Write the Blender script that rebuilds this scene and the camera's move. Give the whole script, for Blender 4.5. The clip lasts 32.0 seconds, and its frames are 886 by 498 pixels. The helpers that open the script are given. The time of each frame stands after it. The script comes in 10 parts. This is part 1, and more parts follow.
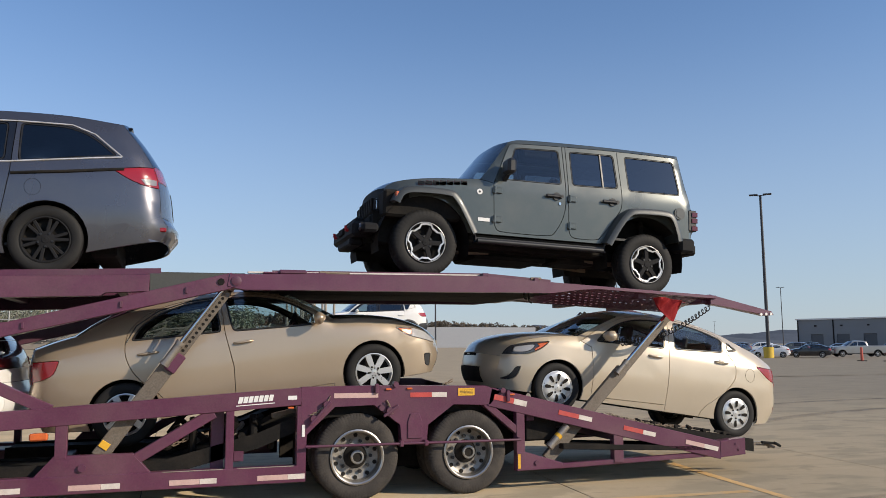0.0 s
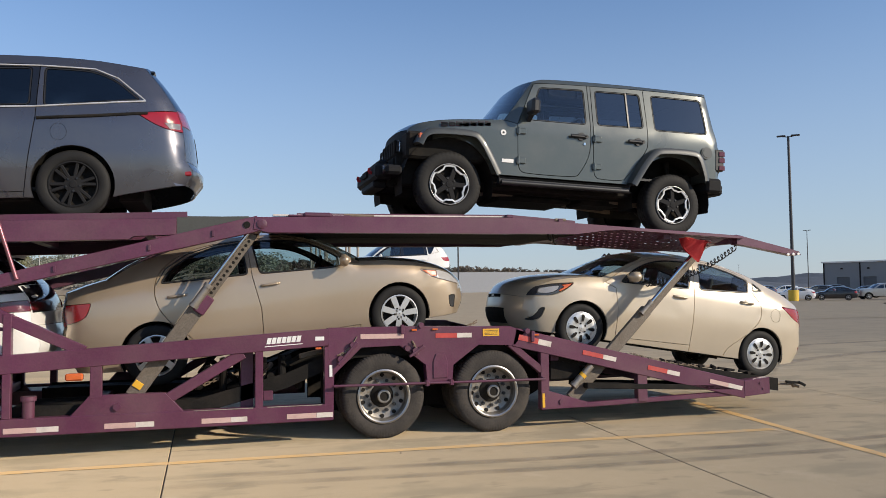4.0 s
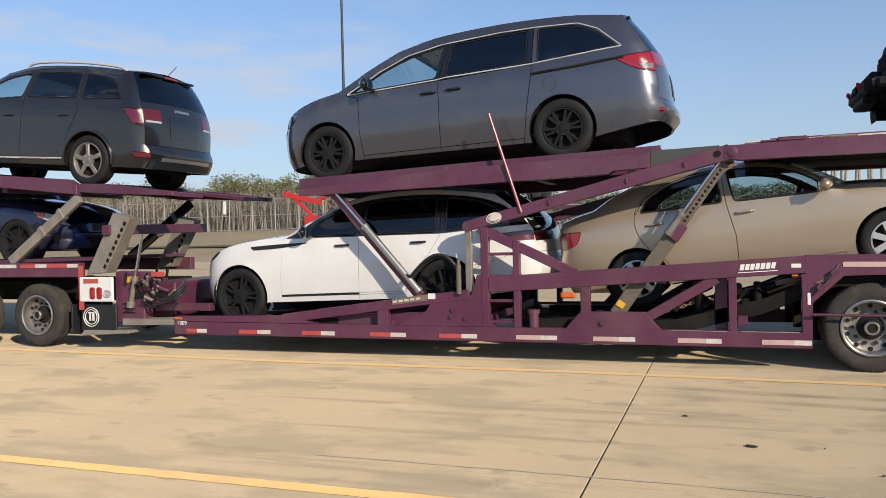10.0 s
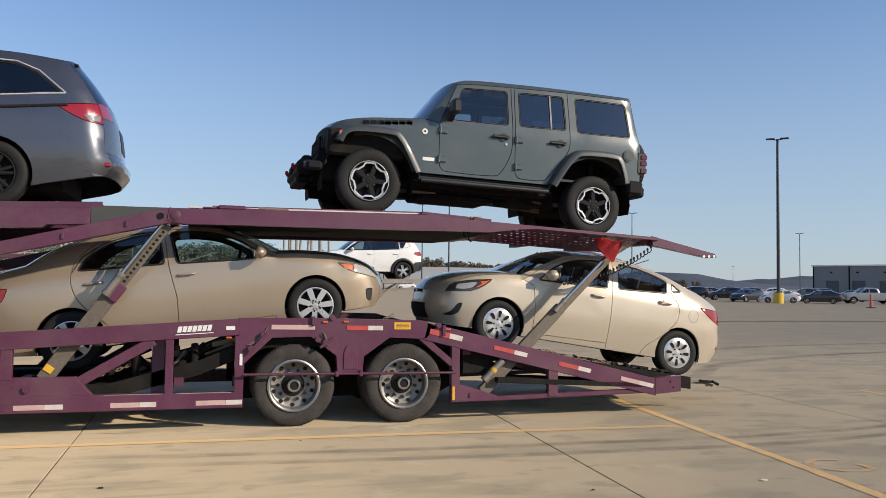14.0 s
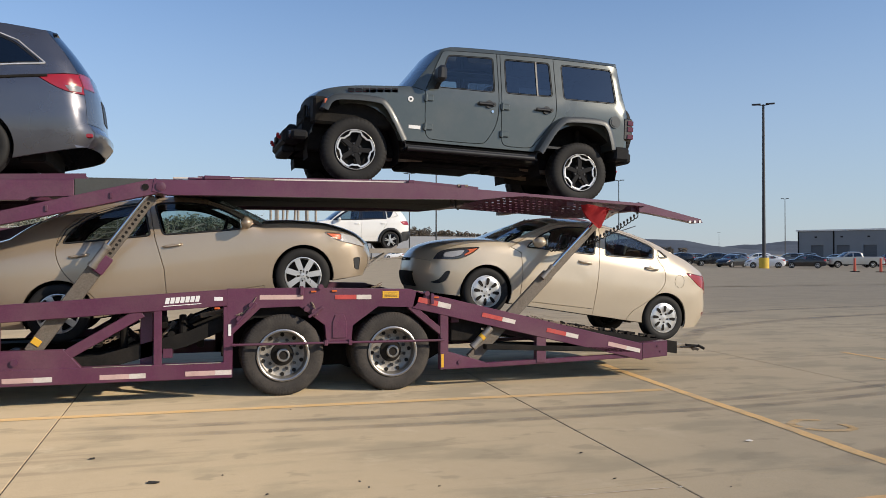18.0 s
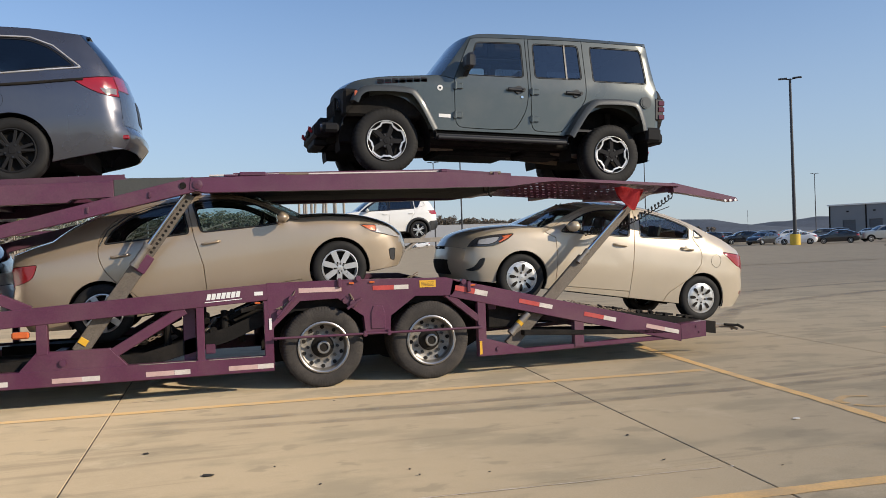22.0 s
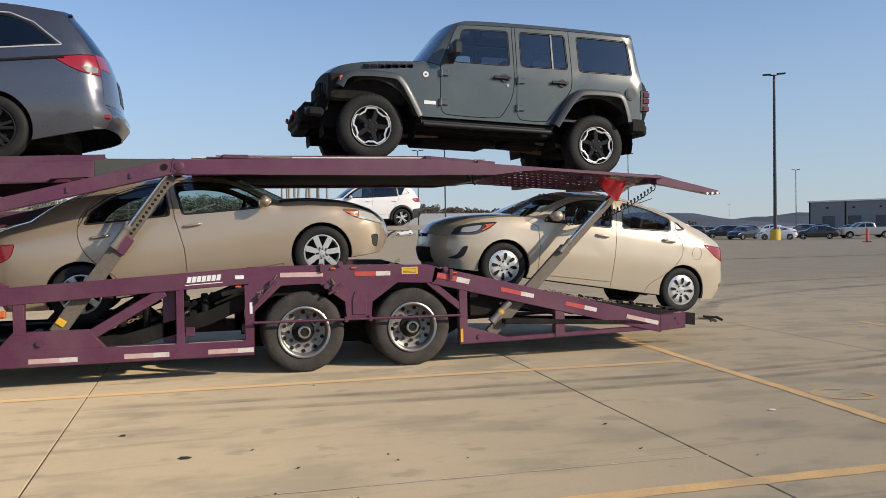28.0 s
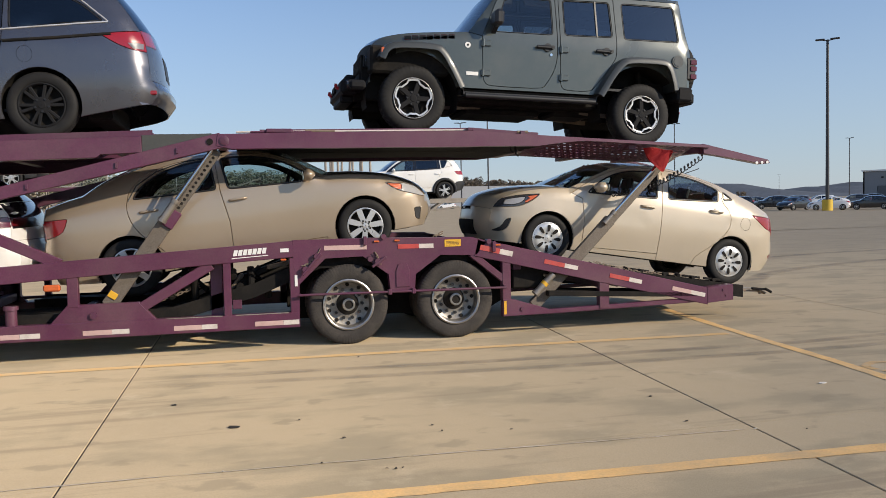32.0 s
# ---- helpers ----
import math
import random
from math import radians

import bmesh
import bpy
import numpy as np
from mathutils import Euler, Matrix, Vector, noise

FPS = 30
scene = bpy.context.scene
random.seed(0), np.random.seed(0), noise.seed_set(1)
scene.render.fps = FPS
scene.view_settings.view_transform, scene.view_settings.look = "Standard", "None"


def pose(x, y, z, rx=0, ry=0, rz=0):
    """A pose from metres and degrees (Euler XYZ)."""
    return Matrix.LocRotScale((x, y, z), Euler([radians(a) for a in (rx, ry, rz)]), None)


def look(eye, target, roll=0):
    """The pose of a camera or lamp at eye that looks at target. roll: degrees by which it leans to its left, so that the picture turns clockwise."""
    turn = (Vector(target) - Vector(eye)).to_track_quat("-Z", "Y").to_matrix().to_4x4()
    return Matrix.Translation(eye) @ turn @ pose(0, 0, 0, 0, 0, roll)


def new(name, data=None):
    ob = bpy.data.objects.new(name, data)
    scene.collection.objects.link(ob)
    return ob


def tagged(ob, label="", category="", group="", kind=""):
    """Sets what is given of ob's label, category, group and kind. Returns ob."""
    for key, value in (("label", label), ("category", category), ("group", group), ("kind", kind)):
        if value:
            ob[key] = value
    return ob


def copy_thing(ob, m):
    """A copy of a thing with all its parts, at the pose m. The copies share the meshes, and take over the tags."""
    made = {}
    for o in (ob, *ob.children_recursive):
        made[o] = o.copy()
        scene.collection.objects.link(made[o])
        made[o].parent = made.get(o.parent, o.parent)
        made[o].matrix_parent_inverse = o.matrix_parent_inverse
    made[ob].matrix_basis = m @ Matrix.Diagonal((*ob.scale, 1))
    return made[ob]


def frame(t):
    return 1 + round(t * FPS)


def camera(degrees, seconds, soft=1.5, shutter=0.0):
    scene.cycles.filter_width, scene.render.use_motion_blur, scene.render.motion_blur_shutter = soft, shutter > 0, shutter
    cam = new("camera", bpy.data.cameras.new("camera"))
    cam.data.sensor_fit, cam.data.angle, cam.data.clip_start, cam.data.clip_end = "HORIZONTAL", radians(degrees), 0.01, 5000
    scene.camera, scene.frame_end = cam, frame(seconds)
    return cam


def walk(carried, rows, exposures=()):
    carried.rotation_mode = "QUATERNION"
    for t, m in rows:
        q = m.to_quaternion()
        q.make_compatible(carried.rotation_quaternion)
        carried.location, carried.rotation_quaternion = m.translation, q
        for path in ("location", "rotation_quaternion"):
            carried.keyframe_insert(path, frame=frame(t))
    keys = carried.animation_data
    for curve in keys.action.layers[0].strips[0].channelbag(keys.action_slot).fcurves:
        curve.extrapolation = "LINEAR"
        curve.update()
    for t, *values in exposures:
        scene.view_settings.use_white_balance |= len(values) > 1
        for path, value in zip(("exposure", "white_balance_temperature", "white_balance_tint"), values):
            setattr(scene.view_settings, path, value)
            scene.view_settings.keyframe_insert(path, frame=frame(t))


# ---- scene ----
cam = camera(57.6, 32.0, 0.6)
PATH = [
    (0, (-1.82, -8.399, 1.565), (-1.201, -6.513, 1.81), -0.3),
    (0.5, (-1.822, -8.406, 1.556), (-1.075, -6.565, 1.79), -1.6),
    (1, (-1.83, -8.399, 1.56), (-1.091, -6.554, 1.78), -1.3),
    (1.5, (-1.834, -8.403, 1.553), (-1.112, -6.548, 1.748), -1.1),
    (2, (-1.834, -8.413, 1.55), (-1.157, -6.535, 1.681), -0.6),
    (2.5, (-1.861, -8.44, 1.511), (-1.274, -6.528, 1.525), -0.2),
    (3, (-1.875, -8.439, 1.495), (-1.347, -6.51, 1.465), -0.8),
    (3.5, (-1.834, -8.379, 1.522), (-1.265, -6.465, 1.633), -0.6),
    (5.5, (-1.867, -8.433, 1.525), (-1.319, -6.512, 1.632), -0.4),
    (6, (-1.878, -8.435, 1.515), (-1.381, -6.499, 1.584), -0.3),
    (6.5, (-1.888, -8.435, 1.52), (-1.468, -6.48, 1.534), -0.2),
    (7, (-1.924, -8.459, 1.489), (-1.631, -6.481, 1.43), -0.5),
    (7.5, (-1.928, -8.484, 1.479), (-1.827, -6.489, 1.376), -1.2),
    (8, (-1.851, -8.434, 1.486), (-1.918, -6.439, 1.366), -2.3),
    (8.5, (-1.646, -8.475, 1.443), (-1.917, -6.496, 1.353), -3.2),
    (9, (-1.566, -8.525, 1.448), (-2.024, -6.579, 1.373), -3.9),
    (9.5, (-1.483, -8.718, 1.469), (-2.169, -6.84, 1.419), -3.7),
    (10, (-1.373, -8.86, 1.454), (-2.031, -6.972, 1.422), -1.3),
    (10.5, (-1.227, -8.873, 1.491), (-1.522, -6.895, 1.507), -0.0),
    (11, (-0.996, -8.855, 1.52), (-0.903, -6.859, 1.589), -0.6),
    (11.5, (-0.858, -8.892, 1.516), (-0.526, -6.922, 1.607), -1.4),
    (12, (-0.878, -8.877, 1.518), (-0.426, -6.932, 1.621), -1.3),
    (12.5, (-0.96, -8.872, 1.52), (-0.449, -6.942, 1.633), -0.6),
    (13, (-1.027, -8.873, 1.529), (-0.484, -6.952, 1.648), 0.1),
    (13.5, (-1.033, -8.883, 1.519), (-0.466, -6.968, 1.633), 0.5),
    (14, (-1.018, -8.881, 1.522), (-0.441, -6.969, 1.62), 0.7),
    (14.5, (-1.011, -8.869, 1.519), (-0.433, -6.956, 1.598), 0.6),
    (16.5, (-1.016, -8.867, 1.507), (-0.456, -6.947, 1.528), 0.2),
    (17, (-1.01, -8.87, 1.505), (-0.441, -6.953, 1.52), 0.2),
    (17.5, (-1.011, -8.877, 1.507), (-0.425, -6.964, 1.523), 0.1),
    (18, (-1.017, -8.884, 1.51), (-0.409, -6.978, 1.532), 0.0),
    (18.5, (-0.997, -8.879, 1.519), (-0.368, -6.981, 1.545), -0.1),
    (19, (-0.991, -8.873, 1.513), (-0.348, -6.98, 1.541), -0.4),
    (19.5, (-0.993, -8.869, 1.511), (-0.346, -6.977, 1.533), -0.7),
    (20, (-1.0, -8.868, 1.507), (-0.371, -6.97, 1.516), -1.0),
    (20.5, (-1.083, -8.875, 1.494), (-0.488, -6.965, 1.486), -1.4),
    (21, (-1.129, -8.861, 1.501), (-0.572, -6.94, 1.483), -1.8),
    (21.5, (-1.124, -8.859, 1.494), (-0.583, -6.934, 1.476), -2.1),
    (22, (-1.126, -8.874, 1.51), (-0.58, -6.95, 1.504), -2.0),
    (22.5, (-1.109, -8.861, 1.508), (-0.547, -6.942, 1.519), -1.8),
    (23, (-1.111, -8.861, 1.512), (-0.53, -6.947, 1.534), -1.4),
    (23.5, (-1.115, -8.868, 1.506), (-0.526, -6.957, 1.53), -1.2),
    (24, (-1.115, -8.863, 1.502), (-0.522, -6.953, 1.519), -1.3),
    (24.5, (-1.113, -8.87, 1.503), (-0.517, -6.961, 1.51), -1.3),
    (25, (-1.112, -8.877, 1.499), (-0.513, -6.969, 1.499), -1.4),
    (25.5, (-1.116, -8.879, 1.496), (-0.517, -6.97, 1.49), -1.4),
    (27.5, (-1.119, -8.868, 1.495), (-0.531, -6.956, 1.462), -1.1),
    (28, (-1.122, -8.868, 1.493), (-0.536, -6.956, 1.458), -0.9),
    (28.5, (-1.125, -8.869, 1.497), (-0.537, -6.958, 1.456), -0.5),
    (29, (-1.126, -8.863, 1.495), (-0.544, -6.951, 1.445), -0.3),
    (29.5, (-1.129, -8.849, 1.49), (-0.556, -6.934, 1.422), -0.3),
    (30, (-1.133, -8.854, 1.48), (-0.573, -6.936, 1.391), -0.5),
    (30.5, (-1.123, -8.846, 1.482), (-0.571, -6.927, 1.371), -0.7),
    (31, (-1.12, -8.853, 1.48), (-0.571, -6.933, 1.36), -0.9),
    (31.5, (-1.124, -8.854, 1.478), (-0.599, -6.928, 1.362), -1.1),
    (32, (-1.116, -8.856, 1.486), (-0.635, -6.917, 1.386), -1.3),
]
walk(cam, [(t, look(eye, target, roll)) for t, eye, target, roll in PATH])

# ---- world, sun ----
world = bpy.data.worlds.new("world")
scene.world = world
world.use_nodes = True
SUN_EL, SUN_AZ = 25.0, 129.0   # degrees; azimuth clockwise from +y
wn = world.node_tree
for n in list(wn.nodes):
    wn.nodes.remove(n)
sky = wn.nodes.new("ShaderNodeTexSky")
sky.sky_type, sky.sun_disc = "NISHITA", False
sky.sun_elevation, sky.sun_rotation = radians(SUN_EL), radians(SUN_AZ)
sky.air_density, sky.dust_density, sky.ozone_density = 1.0, 0.15, 2.6
bg = wn.nodes.new("ShaderNodeBackground")
bg.inputs["Strength"].default_value = 0.135
out = wn.nodes.new("ShaderNodeOutputWorld")
# thin streaks of cloud low over the woods
tcw = wn.nodes.new("ShaderNodeTexCoord")
mpw = wn.nodes.new("ShaderNodeMapping")
mpw.inputs["Scale"].default_value = (2.2, 2.2, 11.0)
nzw = wn.nodes.new("ShaderNodeTexNoise")
nzw.inputs["Scale"].default_value, nzw.inputs["Detail"].default_value, nzw.inputs["Roughness"].default_value = 1.6, 7, 0.6
wn.links.new(tcw.outputs["Generated"], mpw.inputs[0])
wn.links.new(mpw.outputs[0], nzw.inputs["Vector"])
rgw = wn.nodes.new("ShaderNodeMapRange")
rgw.interpolation_type = "SMOOTHSTEP"
rgw.inputs["From Min"].default_value, rgw.inputs["From Max"].default_value, rgw.inputs["To Max"].default_value = 0.44, 0.72, 0.85
rgw.inputs["To Min"].default_value = 0.0
wn.links.new(nzw.outputs[0], rgw.inputs[0])
sxw = wn.nodes.new("ShaderNodeSeparateXYZ")
wn.links.new(tcw.outputs["Generated"], sxw.inputs[0])
mkw = wn.nodes.new("ShaderNodeMapRange")
mkw.interpolation_type = "SMOOTHSTEP"
mkw.inputs["From Min"].default_value, mkw.inputs["From Max"].default_value, mkw.inputs["To Min"].default_value, mkw.inputs["To Max"].default_value = -0.50, -0.28, 1.0, 0.0
wn.links.new(sxw.outputs[0], mkw.inputs[0])
mmw = wn.nodes.new("ShaderNodeMath")
mmw.operation = "MULTIPLY"
wn.links.new(rgw.outputs[0], mmw.inputs[0])
wn.links.new(mkw.outputs[0], mmw.inputs[1])
tint = wn.nodes.new("ShaderNodeMix")
tint.data_type, tint.blend_type = "RGBA", "MULTIPLY"
tint.inputs[0].default_value = 1.0
tint.inputs[7].default_value = (0.93, 1.0, 1.12, 1)
wn.links.new(sky.outputs[0], tint.inputs[6])
cloud = wn.nodes.new("ShaderNodeMix")
cloud.data_type = "RGBA"
wn.links.new(mmw.outputs[0], cloud.inputs[0])
cloud.inputs[7].default_value = (4.4, 4.65, 5.2, 1)
# pale haze towards the horizon
hzr = wn.nodes.new("ShaderNodeMapRange")
hzr.interpolation_type = "SMOOTHSTEP"
for k, v in zip(("From Min", "From Max", "To Min", "To Max"), (-0.02, 0.42, 0.72, 0.0)):
    hzr.inputs[k].default_value = v
wn.links.new(sxw.outputs[2], hzr.inputs[0])
haze = wn.nodes.new("ShaderNodeMix")
haze.data_type = "RGBA"
wn.links.new(hzr.outputs[0], haze.inputs[0])
wn.links.new(tint.outputs[2], haze.inputs[6])
haze.inputs[7].default_value = (3.0, 3.55, 4.4, 1)
wn.links.new(haze.outputs[2], cloud.inputs[6])
wn.links.new(cloud.outputs[2], bg.inputs[0])
wn.links.new(bg.outputs[0], out.inputs[0])
sun = new("sun", bpy.data.lights.new("sun", "SUN"))
sun.data.energy, sun.data.angle, sun.data.color = 4.7, radians(0.6), (1.0, 0.87, 0.70)
sd = Vector((math.sin(radians(SUN_AZ)) * math.cos(radians(SUN_EL)), math.cos(radians(SUN_AZ)) * math.cos(radians(SUN_EL)), math.sin(radians(SUN_EL))))
sun.matrix_world = look(sd * 50, (0, 0, 0))
scene.view_settings.exposure = 0.0


# ---- materials ----
def mat(name, color, rough=0.5, metal=0.0, vary=0.12, scale=6.0, grain=60.0, bump=0.0, coat=0.0, spec=0.5, dirt=None, dirt_amount=0.0, dirt_scale=2.0):
    """A procedural surface: base colour varied at two scales, roughness varied, fine relief, optional dirt."""
    m = bpy.data.materials.new(name)
    m.use_nodes = True
    nt = m.node_tree
    b = nt.nodes["Principled BSDF"]
    tc = nt.nodes.new("ShaderNodeTexCoord")
    n1 = nt.nodes.new("ShaderNodeTexNoise")
    n1.inputs["Scale"].default_value, n1.inputs["Detail"].default_value = scale, 6
    n2 = nt.nodes.new("ShaderNodeTexNoise")
    n2.inputs["Scale"].default_value, n2.inputs["Detail"].default_value = grain, 3
    for n in (n1, n2):
        nt.links.new(tc.outputs["Object"], n.inputs["Vector"])
    add = nt.nodes.new("ShaderNodeMath")
    add.operation = "ADD"
    nt.links.new(n1.outputs[0], add.inputs[0])
    nt.links.new(n2.outputs[0], add.inputs[1])
    rng = nt.nodes.new("ShaderNodeMapRange")
    rng.inputs["From Min"].default_value, rng.inputs["From Max"].default_value = 0.6, 1.4
    rng.inputs["To Min"].default_value, rng.inputs["To Max"].default_value = 1 - vary, 1 + vary
    nt.links.new(add.outputs[0], rng.inputs[0])
    mul = nt.nodes.new("ShaderNodeVectorMath")
    mul.operation = "SCALE"
    mul.inputs[0].default_value = color
    nt.links.new(rng.outputs[0], mul.inputs["Scale"])
    col = mul.outputs[0]
    if dirt:
        n3 = nt.nodes.new("ShaderNodeTexNoise")
        n3.inputs["Scale"].default_value, n3.inputs["Detail"].default_value, n3.inputs["Roughness"].default_value = dirt_scale, 8, 0.7
        nt.links.new(tc.outputs["Object"], n3.inputs["Vector"])
        ramp = nt.nodes.new("ShaderNodeMapRange")
        ramp.inputs["From Min"].default_value, ramp.inputs["From Max"].default_value = 0.45, 0.75
        ramp.inputs["To Max"].default_value = dirt_amount
        nt.links.new(n3.outputs[0], ramp.inputs[0])
        mix = nt.nodes.new("ShaderNodeMix")
        mix.data_type = "RGBA"
        nt.links.new(ramp.outputs[0], mix.inputs[0])
        nt.links.new(col, mix.inputs[6])
        mix.inputs[7].default_value = (*dirt, 1)
        col = mix.outputs[2]
    nt.links.new(col, b.inputs["Base Color"])
    rr = nt.nodes.new("ShaderNodeMapRange")
    rr.inputs["To Min"].default_value, rr.inputs["To Max"].default_value = max(0.02, rough - 0.08 * (rough > 0.1)), min(1, rough + 0.08 * (rough > 0.1))
    nt.links.new(n1.outputs[0], rr.inputs[0])
    nt.links.new(rr.outputs[0], b.inputs["Roughness"])
    b.inputs["Metallic"].default_value = metal
    b.inputs["Specular IOR Level"].default_value = spec
    b.inputs["Coat Weight"].default_value = coat
    b.inputs["Coat Roughness"].default_value = 0.04
    if bump:
        bp = nt.nodes.new("ShaderNodeBump")
        bp.inputs["Strength"].default_value, bp.inputs["Distance"].default_value = bump, 0.01
        nt.links.new(n2.outputs[0], bp.inputs["Height"])
        nt.links.new(bp.outputs[0], b.inputs["Normal"])
    return m


def paint(name, color, metal=0.0, rough=0.35, vary=0.03, dirt=(0.32, 0.27, 0.2), amount=0.12):
    return mat(name, color, rough, metal, vary, 2.0, 900.0, 0.0, 1.0, 0.5, dirt, amount, 1.6)


def glass_mat(name, color, alpha):
    """Tinted car glass: a mix of clear tinted transmission and gloss."""
    m = bpy.data.materials.new(name)
    m.use_nodes = True
    nt = m.node_tree
    nt.nodes.remove(nt.nodes["Principled BSDF"])
    o = nt.nodes["Material Output"]
    tr = nt.nodes.new("ShaderNodeBsdfTransparent")
    tr.inputs[0].default_value = (*color, 1)
    gl = nt.nodes.new("ShaderNodeBsdfGlossy")
    gl.inputs["Roughness"].default_value = 0.03
    gl.inputs["Color"].default_value = (0.95, 0.97, 1, 1)
    fr = nt.nodes.new("ShaderNodeLayerWeight")
    pw = nt.nodes.new("ShaderNodeMath")
    pw.operation = "POWER"
    pw.inputs[1].default_value = 4.0
    nt.links.new(fr.outputs["Facing"], pw.inputs[0])
    ad = nt.nodes.new("ShaderNodeMath")
    ad.operation = "MULTIPLY_ADD"
    ad.inputs[1].default_value, ad.inputs[2].default_value = 0.85, alpha
    nt.links.new(pw.outputs[0], ad.inputs[0])
    mx = nt.nodes.new("ShaderNodeMixShader")
    nt.links.new(ad.outputs[0], mx.inputs[0])
    nt.links.new(tr.outputs[0], mx.inputs[1])
    nt.links.new(gl.outputs[0], mx.inputs[2])
    nt.links.new(mx.outputs[0], o.inputs[0])
    return m


def lens_mat(name, color):
    return mat(name, color, 0.12, 0.0, 0.15, 8.0, 160.0, 0.15, 1.0)


